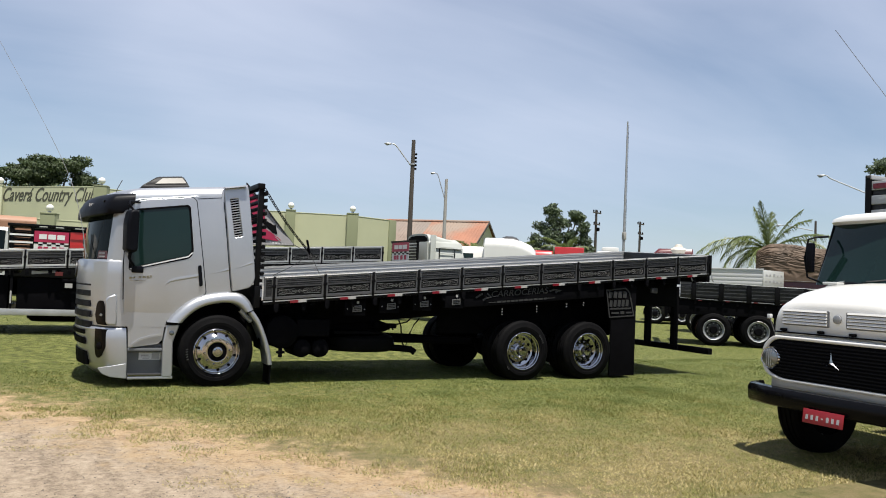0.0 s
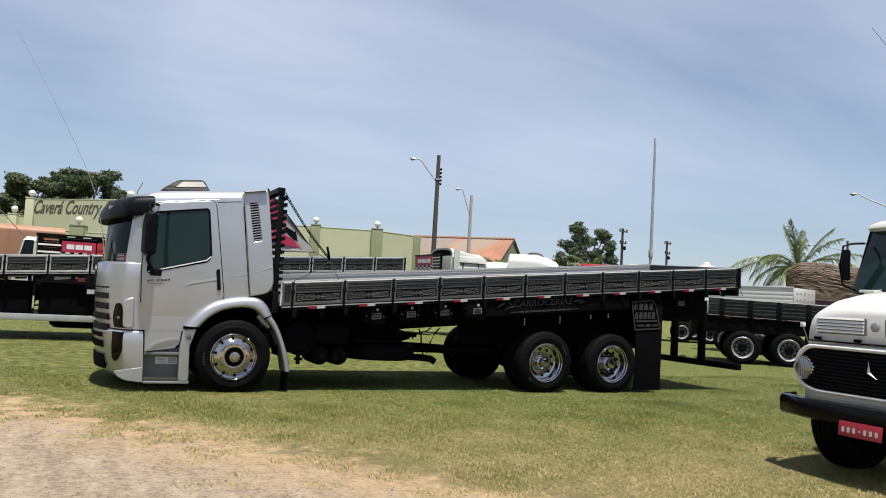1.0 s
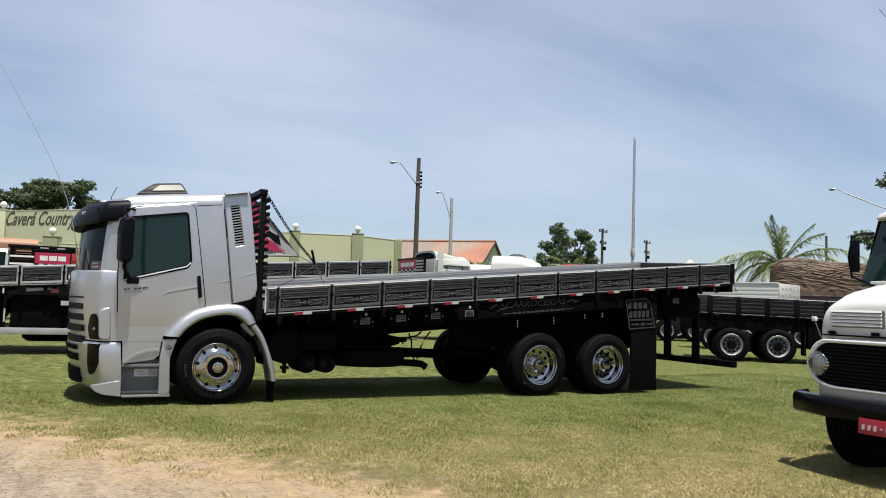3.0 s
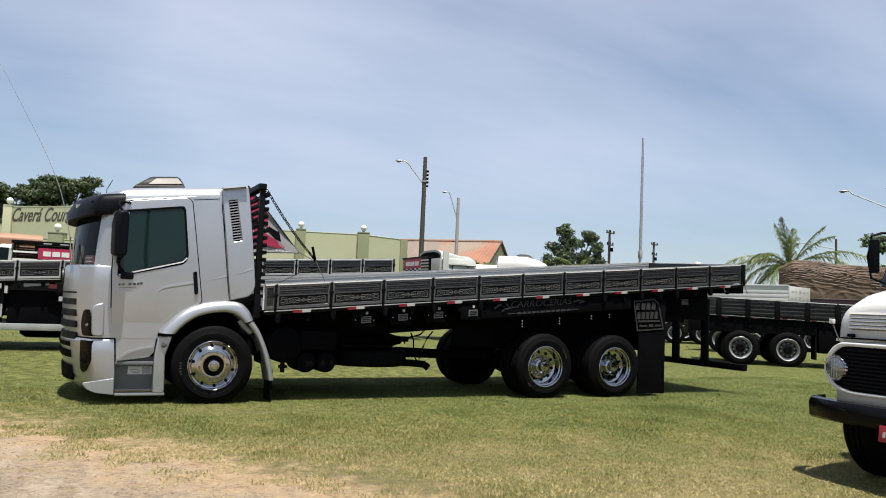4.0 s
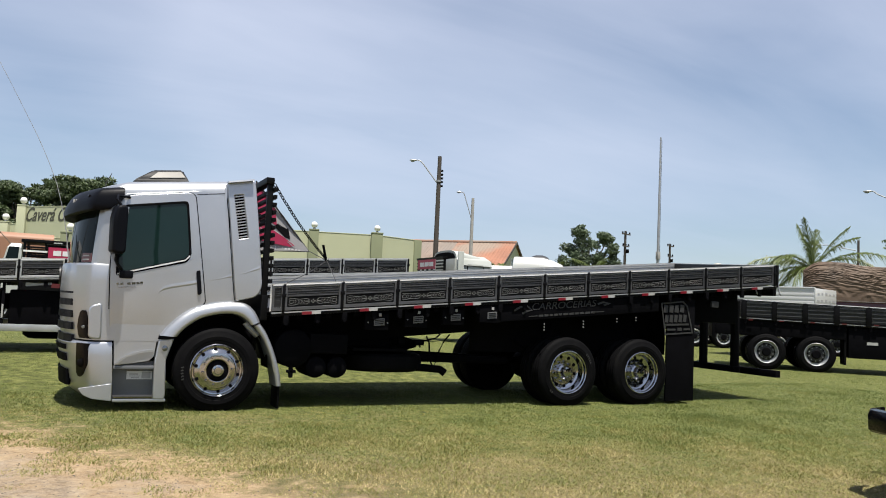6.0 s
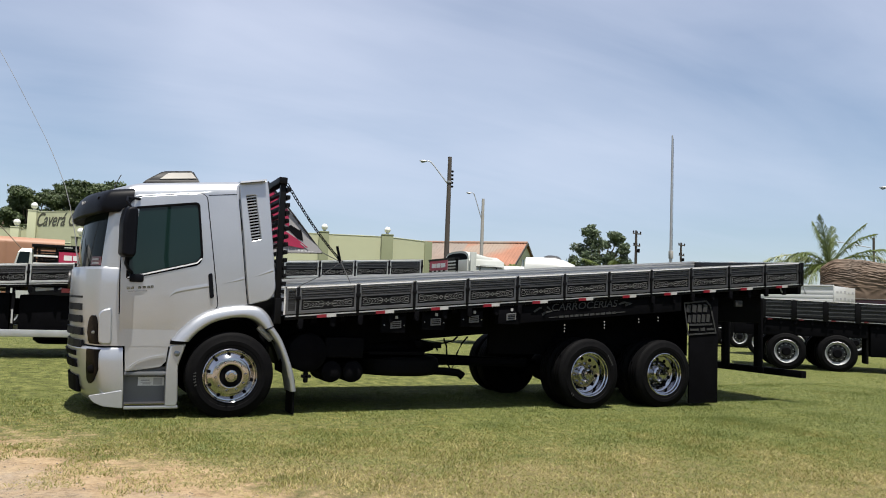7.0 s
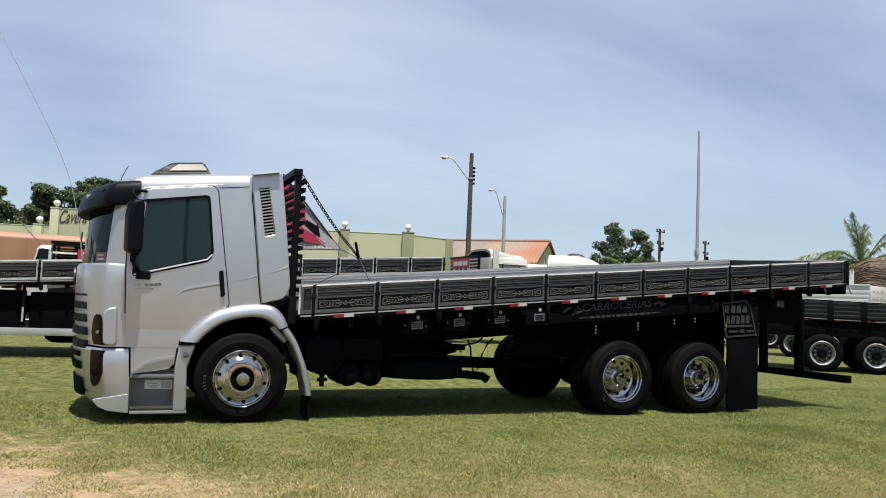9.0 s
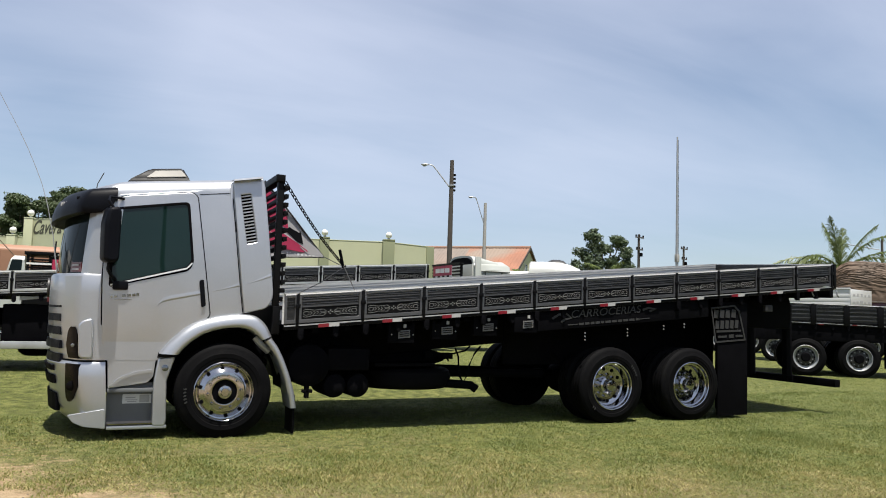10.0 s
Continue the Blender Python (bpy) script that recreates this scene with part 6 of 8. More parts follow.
def banner_board(T, x, y0, y1, z0, z1, along="x"):
    """A banner: red upper field with a white plain mark, chequers and a red mark below on white."""
    def q(name, a0, a1, b0, b1, m, off):
        ya, yb = y0 + (y1 - y0) * a0, y0 + (y1 - y0) * a1
        za, zc = z0 + (z1 - z0) * b0, z0 + (z1 - z0) * b1
        bm = boxed(x - off - 0.01, x - off, min(ya, yb), max(ya, yb), za, zc) if along == "x" else boxed(min(ya, yb), max(ya, yb), x - off - 0.01, x - off, za, zc)
        return part(name, bm, m, T)
    q("cloth", 0, 1, 0, 1, BANNER_WHITE, 0.0)
    q("red_field", 0, 1, 0.50, 1, BANNER_RED, 0.006)
    for a, w in ((0.14, 0.22), (0.40, 0.22), (0.66, 0.22)):
        q("white_mark", a, a + w, 0.64, 0.86, BANNER_WHITE, 0.014)
    for i in range(8):
        for j in range(2):
            if (i + j) % 2:
                q("chequer", i / 8, (i + 1) / 8, 0.34 + j * 0.08, 0.42 + j * 0.08, BLACK, 0.007)
    for a in (0.12, 0.28, 0.52, 0.74):
        q("red_mark", a, a + 0.13, 0.06, 0.30, BANNER_RED, 0.007)


# white truck facing away, with a slatted headboard carrying a banner
def white_truck_far():
    T = thing("flatbed_truck", "white truck with black slatted headboard and red banner", "truck", pose(10.88, 16.87, 0), "parked flatbed trucks")
    flatbed(T, -5.2, 5, 1.0, 0.45, 0.0, 2.5, 1.55, 0.0, False, False)
    for y in (0.02, 1.2, 2.42):
        part("headboard_post", boxed(-0.08, 0.0, y, y + 0.07, 1.5, 3.22), BLACK, T)
    for i in range(13):
        part("headboard_slat", boxed(-0.15, -0.09, 0.0, 2.5, 1.7 + i * 0.12, 1.76 + i * 0.12), BLACK, T)
    part("headboard_cap", boxed(-0.16, 0.02, -0.05, 2.55, 3.2, 3.26), BLACK, T)
    b = thing("banner", "red and white race banner tied to a black headboard", "banner", pose(10.88, 16.87, 0), "banners")
    banner_board(b, -0.16, 2.35, 0.62, 2.42, 3.18)
    far_cab(T, 0.50, 2.25, 0.05, 2.45, 0.8, 3.36, CAB_WHITE, 1, 0.20, False)
    part("rear_wall", boxed(0.42, 0.46, 0.12, 2.38, 1.0, 3.22, bevel=0.01), CAB_WHITE, T)
    part("side_extender", boxed(0.50, 0.74, -0.02, 0.05, 1.0, 3.50, bevel=0.02), CAB_WHITE, T)
    for x in (0.92, 1.62):
        part("door_gap", boxed(x, x + 0.025, 0.02, 0.055, 1.2, 2.95), CHASSIS, T)
    part("roof_seam", boxed(0.80, 2.0, 0.06, 0.1, 2.96, 2.985), STEEL_D, T)
    for z in (2.5, 2.75, 3.0):
        part("body_swage", boxed(0.95, 1.6, 0.052, 0.07, z, z + 0.03), CAB_WHITE, T)
    part("bonnet", boxed(2.0, 3.95, 0.15, 2.35, 0.9, 1.8, bevel=0.1), CAB_WHITE, T)
    chassis(T, -5.0, 3.8, 1.25, 1.2, (3.2, -3.4), 0.0, 2.5)


white_truck_far()


# ---- dark flatbed seen past the silver truck's tail ----
def angled_flatbed():
    a = math.degrees(math.atan2(-0.643, 0.766))
    T = thing("flatbed_truck", "dark flatbed truck with low boarded sides and polished wheels", "truck", pose(16.42, 6.615, 0, 0, 0, a), "parked flatbed trucks")
    zb, k = 1.46, -0.025
    flatbed(T, -0.63, 7, 0.82, 0.50, -0.02, 2.5, zb, k, False, False, front_stub=0.40, rim_paint=BLACK)
    for y0, y1, paint in ((-0.01, 0.03, ALU_DARK), (2.46, 2.5, BED_INNER)):
        stub = part("short_panel", boxed(-1.03, -0.65, y0, y1, zb + 0.03, zb + 0.53, bevel=0.008), paint, T)
        for z in (0.10, 0.205, 0.31, 0.42):
            part("board_trim", boxed(-1.02, -0.67, y0 - 0.008, y0, zb + z + 0.026, zb + z + 0.038), ALU, stub)
    for i in range(8):
        x = -0.63 + i * 0.82
        part("broad_post", boxed(x - 0.075, x + 0.075, -0.045, -0.022, zb - 0.06 + k * x, zb + 0.49 + k * x, bevel=0.006), BLACK, T)
    part("tail_bracket", boxed(-1.42, -1.10, -0.03, 0.02, 1.93, 1.97), BRIGHT_RAIL, T, "pale steel tail bracket")
    part("tail_bracket", boxed(-1.42, -1.30, -0.03, 0.02, 1.62, 1.70), BRIGHT_RAIL, T, "pale steel tail bracket")
    part("tail_rail", boxed(-1.42, -1.06, -0.02, 0.03, 1.50, 1.53), BRIGHT_RAIL, T)
    for i in range(1, 8):
        for z in (0.10, 0.205, 0.31, 0.42):
            part("board_trim", boxed(-1.40 + i * 0.82, -0.68 + i * 0.82, -0.026, -0.016, zb + z + k * (i * 0.82 - 1.05), zb + z + 0.014 + k * (i * 0.82 - 1.05)), ALU, T)
    for i in range(8):
        part("reflector", boxed(-0.5 + i * 0.82, -0.38 + i * 0.82, -0.05, -0.03, zb - 0.075, zb - 0.045), MAROON, T)
    chassis(T, -1.4, 6.5, 1.25, 1.25, (0.0, 1.32), 0.0, 2.5)
    part("body_skirt", boxed(-1.4, 2.1, 0.03, 0.08, 0.95, 1.42, bevel=0.02), CHASSIS, T)
    part("mud_flap", boxed(2.05, 2.1, 0.05, 0.6, 0.25, 1.2), RUBBER, T)
    sk = part("underbody_box", boxed(2.15, 5.6, 0.04, 0.6, 0.45, 1.3, bevel=0.03), CHASSIS, T)
    part("small_plate", boxed(2.62, 2.9, 0.03, 0.045, 0.84, 0.92), REFL_W, sk)
    part("tail_frame", boxed(-1.5, -1.42, 0.0, 2.5, 0.85, 1.76, bevel=0.01), CHASSIS, T)
    part("tail_lamp_board", boxed(-1.40, -1.06, 0.04, 0.09, 1.44, 1.72), CHASSIS, T)
    add_wheel(T, "plain", 7.7, 0.05)
    add_wheel(T, "plain", 7.7, 2.45, far=True)
    part("frame_front", boxed(6.4, 7.6, 0.83, 1.67, 0.95, 1.25), CHASSIS, T)
    far_cab(T, 6.5, 8.5, 0.05, 2.45, 0.8, 2.7, WHITE, 1)
    # second dark truck standing behind it
    T2 = thing("flatbed_truck", "dark truck half hidden behind other parked trucks", "truck", pose(25.6, 17.6, 0, 0, 0, a), "parked flatbed trucks")
    flatbed(T2, -3.6, 8, 0.8, 0.4, -0.05, 2.5, 1.45, 0.0, False, False, rim_paint=BLACK)
    chassis(T2, -3.5, 4.0, 1.2, 1.3, (-1.3, 0.0), 0.0, 2.5)
    part("body_skirt", boxed(-3.5, 2.6, 0.06, 0.1, 1.0, 1.42), CHASSIS, T2)
    part("underbody_box", boxed(0.8, 3.6, 0.1, 0.7, 0.4, 1.3, bevel=0.03), CHASSIS, T2)


angled_flatbed()


# ---- white boarded truck bed and the tarpaulin load ----
def white_crate():
    a = -69.0
    T = thing("boarded_trailer", "white boarded trailer body with stencilled end", "trailer", pose(20.86, 13.11, 0, 0, 0, a))
    L = 3.55
    for y in (0.0, 2.2):
        for i in range(4):
            part("side_board", boxed(0.0, L, y, y + 0.04, 2.02 + i * 0.15, 2.155 + i * 0.15, bevel=0.008), WHITE, T)
    part("top_rail", boxed(-0.02, L + 0.02, -0.02, 0.06, 2.6, 2.66, bevel=0.01), WHITE, T)
    part("end_board", boxed(L, L + 0.05, 0.0, 2.2, 2.0, 2.62, bevel=0.01), WHITE, T)
    for i in range(5):
        for j in range(2):
            part("stencil", boxed(L + 0.05, L + 0.056, 0.16 + i * 0.4 + 0.05 * j, 0.40 + i * 0.4 - 0.04 * (i % 2), 2.14 + j * 0.25, 2.20 + j * 0.25 + 0.02 * (i % 3)), GREY_PRINT, T)
    part("front_board", boxed(-0.05, 0.0, 0.0, 2.2, 2.0, 2.62, bevel=0.01), WHITE, T)
    part("bed_floor", boxed(0.0, L, 0.0, 2.2, 1.9, 2.0), CHASSIS, T)
    chassis(T, 0.2, L, 1.1, 1.9, (1.0, 2.3), 0.0, 2.2)
    part("subframe", boxed(0.4, L - 0.4, 0.6, 1.6, 1.0, 1.6), CHASSIS, T)


white_crate()


def tarp_truck():
    a = math.degrees(math.atan2(-2.5, 2.0))
    m = pose(26.35 + 0.62 * 0.3, 14.1 - 0.78 * 0.3, 0, 0, 0, a)
    T = thing("cargo_truck", "truck with dark red body under a brown tarpaulin", "truck", m)
    part("body", boxed(-0.05, 9.0, 0.04, 2.72, 1.25, 2.40, bevel=0.03), MAROON, T)
    chassis(T, 0.0, 9.0, 1.4, 1.2, (1.2, 2.5, 7.5), 0.1, 2.7)
    far_cab(T, 9.2, 11.2, 0.15, 2.6, 0.8, 2.9, WHITE, 1)
    L = thing("tarpaulin", "brown wrinkled tarpaulin over a tall rounded load", "tarpaulin", m)
    bm = bmesh.new()
    loops = []
    NX, NA = 230, 330
    for i in range(NX + 1):
        x = -0.15 + 9.2 * i / NX
        top = 3.98 - 0.115 * max(0, x - 1.5) * (1 if x < 4 else 0.9) + 0.04 * math.sin(x * 2.1)
        sq = 4.2
        shrink = 1.0 if x > 0.5 else 0.80 + 0.20 * math.sin(math.pi / 2 * (x + 0.15) / 0.65)
        lp = []
        for j in range(NA + 1):
            t = math.pi * j / NA
            c, s = math.cos(t), math.sin(t)
            y = 1.4 - 1.42 * shrink * math.copysign(abs(c) ** (2 / sq), c)
            z = 2.30 + (top - 2.30) * shrink * abs(s) ** (2 / sq)
            arc = j / NA * 6.0
            warp = 0.55 * noise.noise(Vector((x * 0.5, arc * 0.7, 2.0)))
            w = noise.noise(Vector((x * 0.75 + warp, arc * 8.5 + x * 1.3 + warp * 3.5, 5.0)))
            w2 = noise.noise(Vector((x * 1.1, arc * 13.0 - x * 0.6 + warp * 5, 9.0)))
            k = 0.030 * (1 - min(1, abs(w) * 3.0)) ** 2 + 0.018 * (1 - min(1, abs(w2) * 3.0)) ** 2
            lp.append((x, y + k * c * -1, z + k * s))
        loops.append(lp)
    loft(bm, loops, False, False)
    # closed end
    bm.faces.new([bm.verts.new(p) for p in loops[0]])
    part("cover", bm, TARP, L, angle=60)
    part("tie_cord", tubed([(0.1, -0.08, 2.35), (2.5, -0.08, 2.32), (6, -0.08, 2.35)], 0.015, 6), WIRE, L)


tarp_truck()


# ---- vehicles in front of the club ----
def bar_truck():
    T = thing("pickup_truck", "white truck cab with black slatted rack behind it", "truck", pose(-4.7, 24.2, 0))
    part("cab_body", loft(bmesh.new(), [[(x0, y, z), (0.86, y, z), (0.86, 2.2 - y, z), (x0, 2.2 - y, z)] for z, x0, y in ((0.9, 0.0, 0.0), (2.2, 0.20, 0.0), (2.9, 0.36, 0.06), (3.06, 0.48, 0.2))]), CAB_WHITE, T)
    part("side_window", loft(bmesh.new(), [[(0.25, y, 2.1), (0.74, y, 2.1), (0.76, y + 0.05, 2.92), (0.42, y + 0.05, 2.92)] for y in (-0.012, 0.02)]), GLASS_D, T)
    part("bonnet", boxed(-1.3, -0.3, 0.1, 2.1, 0.9, 1.75, bevel=0.1), WHITE, T)
    for y in (0.02, 2.12):
        part("rack_post", boxed(0.9, 1.0, y, y + 0.06, 1.2, 3.15), BLACK, T)
        part("rack_post", boxed(1.65, 1.75, y, y + 0.06, 1.2, 3.15), BLACK, T)
    for i in range(9):
        z = 1.7 + i * 0.15
        part("rack_slat", boxed(0.9, 1.75, 0.0, 0.03, z, z + 0.07), BRIGHT_RAIL if i % 2 else BLACK, T)
        part("rack_slat", boxed(0.9, 4.6, 2.1, 2.13, z, z + 0.07), BLACK, T)
    part("rack_cap", boxed(0.82, 3.9, -0.05, 2.25, 3.12, 3.24, bevel=0.02), BLACK, T)
    part("rack_back", boxed(1.75, 3.85, 0.08, 0.12, 1.7, 3.12), BLACK, T)
    part("bed", boxed(0.8, 5.2, 0.0, 2.2, 1.1, 1.7, bevel=0.02), BLACK, T)
    part("red_side", boxed(3.1, 3.85, 0.0, 0.05, 1.7, 3.0), RED_PAINT, T)
    for i in range(3):
        part("red_slat", boxed(3.1, 3.85, -0.03, 0.0, 1.9 + i * 0.4, 2.1 + i * 0.4), RED_PAINT, T)
    for x0, x1 in ((1.95, 2.25), (2.55, 2.85), (3.25, 3.6)):
        part("strap", boxed(x0, x1, -0.06, -0.052, 3.13, 3.17), CAB_WHITE, T)
    chassis(T, -0.5, 5.0, 1.1, 1.1, (0.2, 4.0), 0.0, 2.2)
    b = thing("banner", "red and white race banner on a truck rack", "banner", pose(-4.7, 24.2, 0), "banners")
    banner_board(b, -0.03, 1.78, 3.05, 2.08, 2.97, "y")
    part("hanging_cord", tubed([(1.7, 0.0, 3.08), (3.1, 0.0, 3.08)], 0.02, 6), WIRE, b)
    G = thing("covered_truck", "orange tarpaulin covered truck body parked by the club", "truck", pose(-12.0, 31.5, 0, 0, 0, 4))
    bm = loft(bmesh.new(), [[(x, y, z) for y, z in rounded([(0, 1.1), (0.0, 3.75), (0.3, 3.95), (2.2, 3.95), (2.5, 3.75), (2.5, 1.1)], 0.12)] for x in (0.0, 0.1, 3, 6, 8.9, 9.0)])
    part("tarp_body", bm, ORANGE, G)
    for x in (0.5, 2.5, 4.5, 6.5, 8.5):
        part("tie_rib", boxed(x, x + 0.05, -0.02, 0.0, 1.2, 3.7), ORANGE, G)
    chassis(G, 0.0, 9.0, 1.25, 1.1, (1.0, 2.3, 7.5), 0.0, 2.5)
    part("crane_jib", tubed([(6.0, -1.5, 4.6), (7.3, -1.6, 3.2)], 0.022, 6), BARK, G)
    part("crane_post", tubed([(7.3, -1.6, 3.2), (7.3, -1.6, 0.0)], 0.06, 6), CHASSIS, G)


bar_truck()


def far_row():
    """White and red cabs whose roofs show above the silver truck's bed."""
    V = thing("delivery_truck", "white truck with tall smooth roof fairing parked in the row", "truck", pose(19.72, 27.25, 0, 0, 0, -31))
    bm = loft(bmesh.new(), [[(x, y, z) for y, z in rounded([(0, 0.9), (0.0, h - 0.3), (0.5, h), (2.0, h), (2.5, h - 0.3), (2.5, 0.9)], 0.25)] for x, h in ((0.0, 4.16), (0.07, 4.27), (1.0, 4.28), (1.7, 4.24), (2.2, 4.12), (2.7, 3.9), (2.95, 3.6))])
    part("cab_body", bm, WHITE, V, angle=50)
    part("windscreen", boxed(2.72, 2.8, 0.3, 2.2, 2.2, 3.1, bevel=0.05), GLASS, V)
    part("roof_spoiler", loft(bmesh.new(), [arch_loop(x, 0.72, 4.1, h, 2.4, 16, 1.25) for x, h in ((0.95, 4.26), (1.05, 4.36), (1.25, 4.43), (1.6, 4.43), (1.85, 4.36), (1.98, 4.24))]), STEEL_D, V)
    chassis(V, -3, 2.6, 1.25, 1.0, (2.0, -2.2), 0.0, 2.5)
    part("bed", boxed(-3.2, -0.2, 0.0, 2.5, 1.1, 1.9, bevel=0.03), BLACK, V)
    U = thing("truck_cab", "white truck cab with palm leaves hanging over its roof", "truck", pose(18.75, 28.9, 0, 0, 0, -31))
    far_cab(U, 0.0, 2.0, 0.0, 2.4, 0.8, 3.76, WHITE, -1)
    chassis(U, 0.0, 2.0, 1.2, 1.0, (0.8,), 0.0, 2.4)
    R = thing("red_truck", "bright red truck cab parked in the row", "truck", pose(22.6, 27.2, 0, 0, 0, -33))
    far_cab(R, 0.0, 1.5, 0.0, 2.4, 0.8, 3.7, RED_PAINT, -1)
    bm = boxed(1.6, 3.3, 0.1, 2.3, 1.2, 3.95, bevel=0.08)
    part("box_body", bm, RED_PAINT, R)
    part("roof_spoiler", boxed(0.7, 1.5, 0.4, 2.0, 3.5, 3.78, bevel=0.1), PLASTIC, R)
    chassis(R, 0.0, 3.3, 1.2, 1.0, (0.8, 2.6), 0.0, 2.4)
    S = thing("truck_cab", "white truck roof with low air deflector in the row", "truck", pose(23.2, 22.0, 0, 0, 0, -39))
    far_cab(S, 0.0, 2.2, 0.0, 2.4, 0.8, 3.6, WHITE, -1)
    part("roof_deflector", boxed(0.6, 1.5, 0.4, 2.0, 3.52, 3.85, bevel=0.12), WHITE, S)
    chassis(S, 0.0, 2.2, 1.2, 1.0, (0.9,), 0.0, 2.4)
    M = thing("truck_cab", "maroon vehicle roof with a pale domed roof lamp", "truck", pose(26.9, 21.5, 0, 0, 0, -43))
    far_cab(M, 0.0, 2.2, 0.0, 2.4, 0.8, 3.95, MAROON, -1)
    part("roof_dome", lathe(bmesh.new(), [(0.50, 3.7), (0.48, 3.9), (0.40, 3.98), (0.24, 4.04), (0.20, 4.12), (0.16, 4.2), (0.05, 4.22)], 24, "z", (1.45, 0.45, 0)), STRAW, M)
    chassis(M, 0.0, 2.2, 1.2, 1.0, (0.9,), 0.0, 2.4)


far_row()


# ---- club building, house, poles ----
def wall_run(T, p, q, z, thick=0.3, m=None, cap=True, name="wall"):
    p, q = Vector(p), Vector(q)
    d = (q - p)
    a = math.degrees(math.atan2(d.y, d.x))
    at = pose(p.x, p.y, 0, 0, 0, a)
    w = part(name, boxed(0, d.length, 0, thick, 0, z), m or WALL, T, at=at)
    if cap:
        part("coping", boxed(-0.02, d.length + 0.02, -0.02, thick + 0.02, z, z + 0.06, bevel=0.02), WALL, w)
    return w


def pillar_globe(p, z, w=0.8, r=0.22, m=None):
    P = thing("wall_pillar", "green plastered wall pillar with a white globe lamp on top", "pillar", pose(p[0], p[1], 0, 0, 0, -16), "globe lamp pillars")
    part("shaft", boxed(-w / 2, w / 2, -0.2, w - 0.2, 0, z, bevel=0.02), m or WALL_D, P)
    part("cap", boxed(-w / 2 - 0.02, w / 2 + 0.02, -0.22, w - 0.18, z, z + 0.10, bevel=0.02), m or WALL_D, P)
    part("lamp_base", lathe(bmesh.new(), [(0.1, z + 0.14), (0.08, z + 0.24)], 16, "z", (0, 0.2, 0)), GALV, P)
    g = bmesh.new()
    bmesh.ops.create_uvsphere(g, u_segments=24, v_segments=14, radius=r, matrix=Matrix.Translation((0, 0.2, z + 0.2 + r)))
    part("globe", g, GLOBE, P, "white glass globe")


def club():
    T = thing("club_building", "pale green plastered club building with parapet walls and painted sign", "building", kind="structure")
    wall_run(T, (4.0, 45.6), (16.9, 41.7), 6.05)
    wall_run(T, (16.9, 41.7), (20.9, 43.4), 6.05)
    wall_run(T, (20.9, 43.4), (20.9, 52.0), 6.05)
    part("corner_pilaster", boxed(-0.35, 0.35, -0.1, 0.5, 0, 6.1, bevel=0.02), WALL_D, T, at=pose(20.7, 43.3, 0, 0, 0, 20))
    # sign block
    a, b = Vector((-6.1, 57.0)), Vector((0.3, 50.4))
    wall_run(T, a, b, 7.38)
    wall_run(T, b, (4.0, 51.5), 7.3)
    wall_run(T, (-40.0, 61.0), (-6.1, 57.0), 6.0)
    wall_run(T, (-30.0, 46.0), (5.5, 41.5), 4.35)
    d = (b - a)
    ang = math.degrees(math.atan2(d.y, d.x))
    mid = a.lerp(b, 0.505)
    n_ = Vector((d.y, -d.x)).normalized()
    pos = Matrix.Translation((mid.x + n_.x * 0.008, mid.y + n_.y * 0.008, 6.75)) @ Matrix.Rotation(radians(ang), 4, "Z")
    lettering("sign_lettering", "Caverá Country Club", 1.45, SIGN_INK, T, pos, 0.45, 8.9, 0.012, "dark slanted painted lettering", bold=0.022)
    part("roof_slab", boxed(-5, 17, 46, 52, 4.0, 4.1), WALL_D, T)
    pillar_globe((12.7, 42.85), 6.15, 0.66)
    pillar_globe((16.9, 41.6), 6.15, 0.8)
    pillar_globe((-6.2, 56.8), 7.42, 0.62, 0.25, WALL)
    pillar_globe((-7.3, 56.9), 6.08, 0.62, 0.25, WALL)
    pillar_globe((-13.0, 57.7), 5.6, 0.8, 0.25)
    pillar_globe((0.6, 50.1), 7.4, 0.9, 0.25)
    pillar_globe((-2.6, 42.4), 4.7, 0.85, 0.22)


SIGN_INK = mat("sign_ink", (0.05, 0.05, 0.035), 0.7)
club()


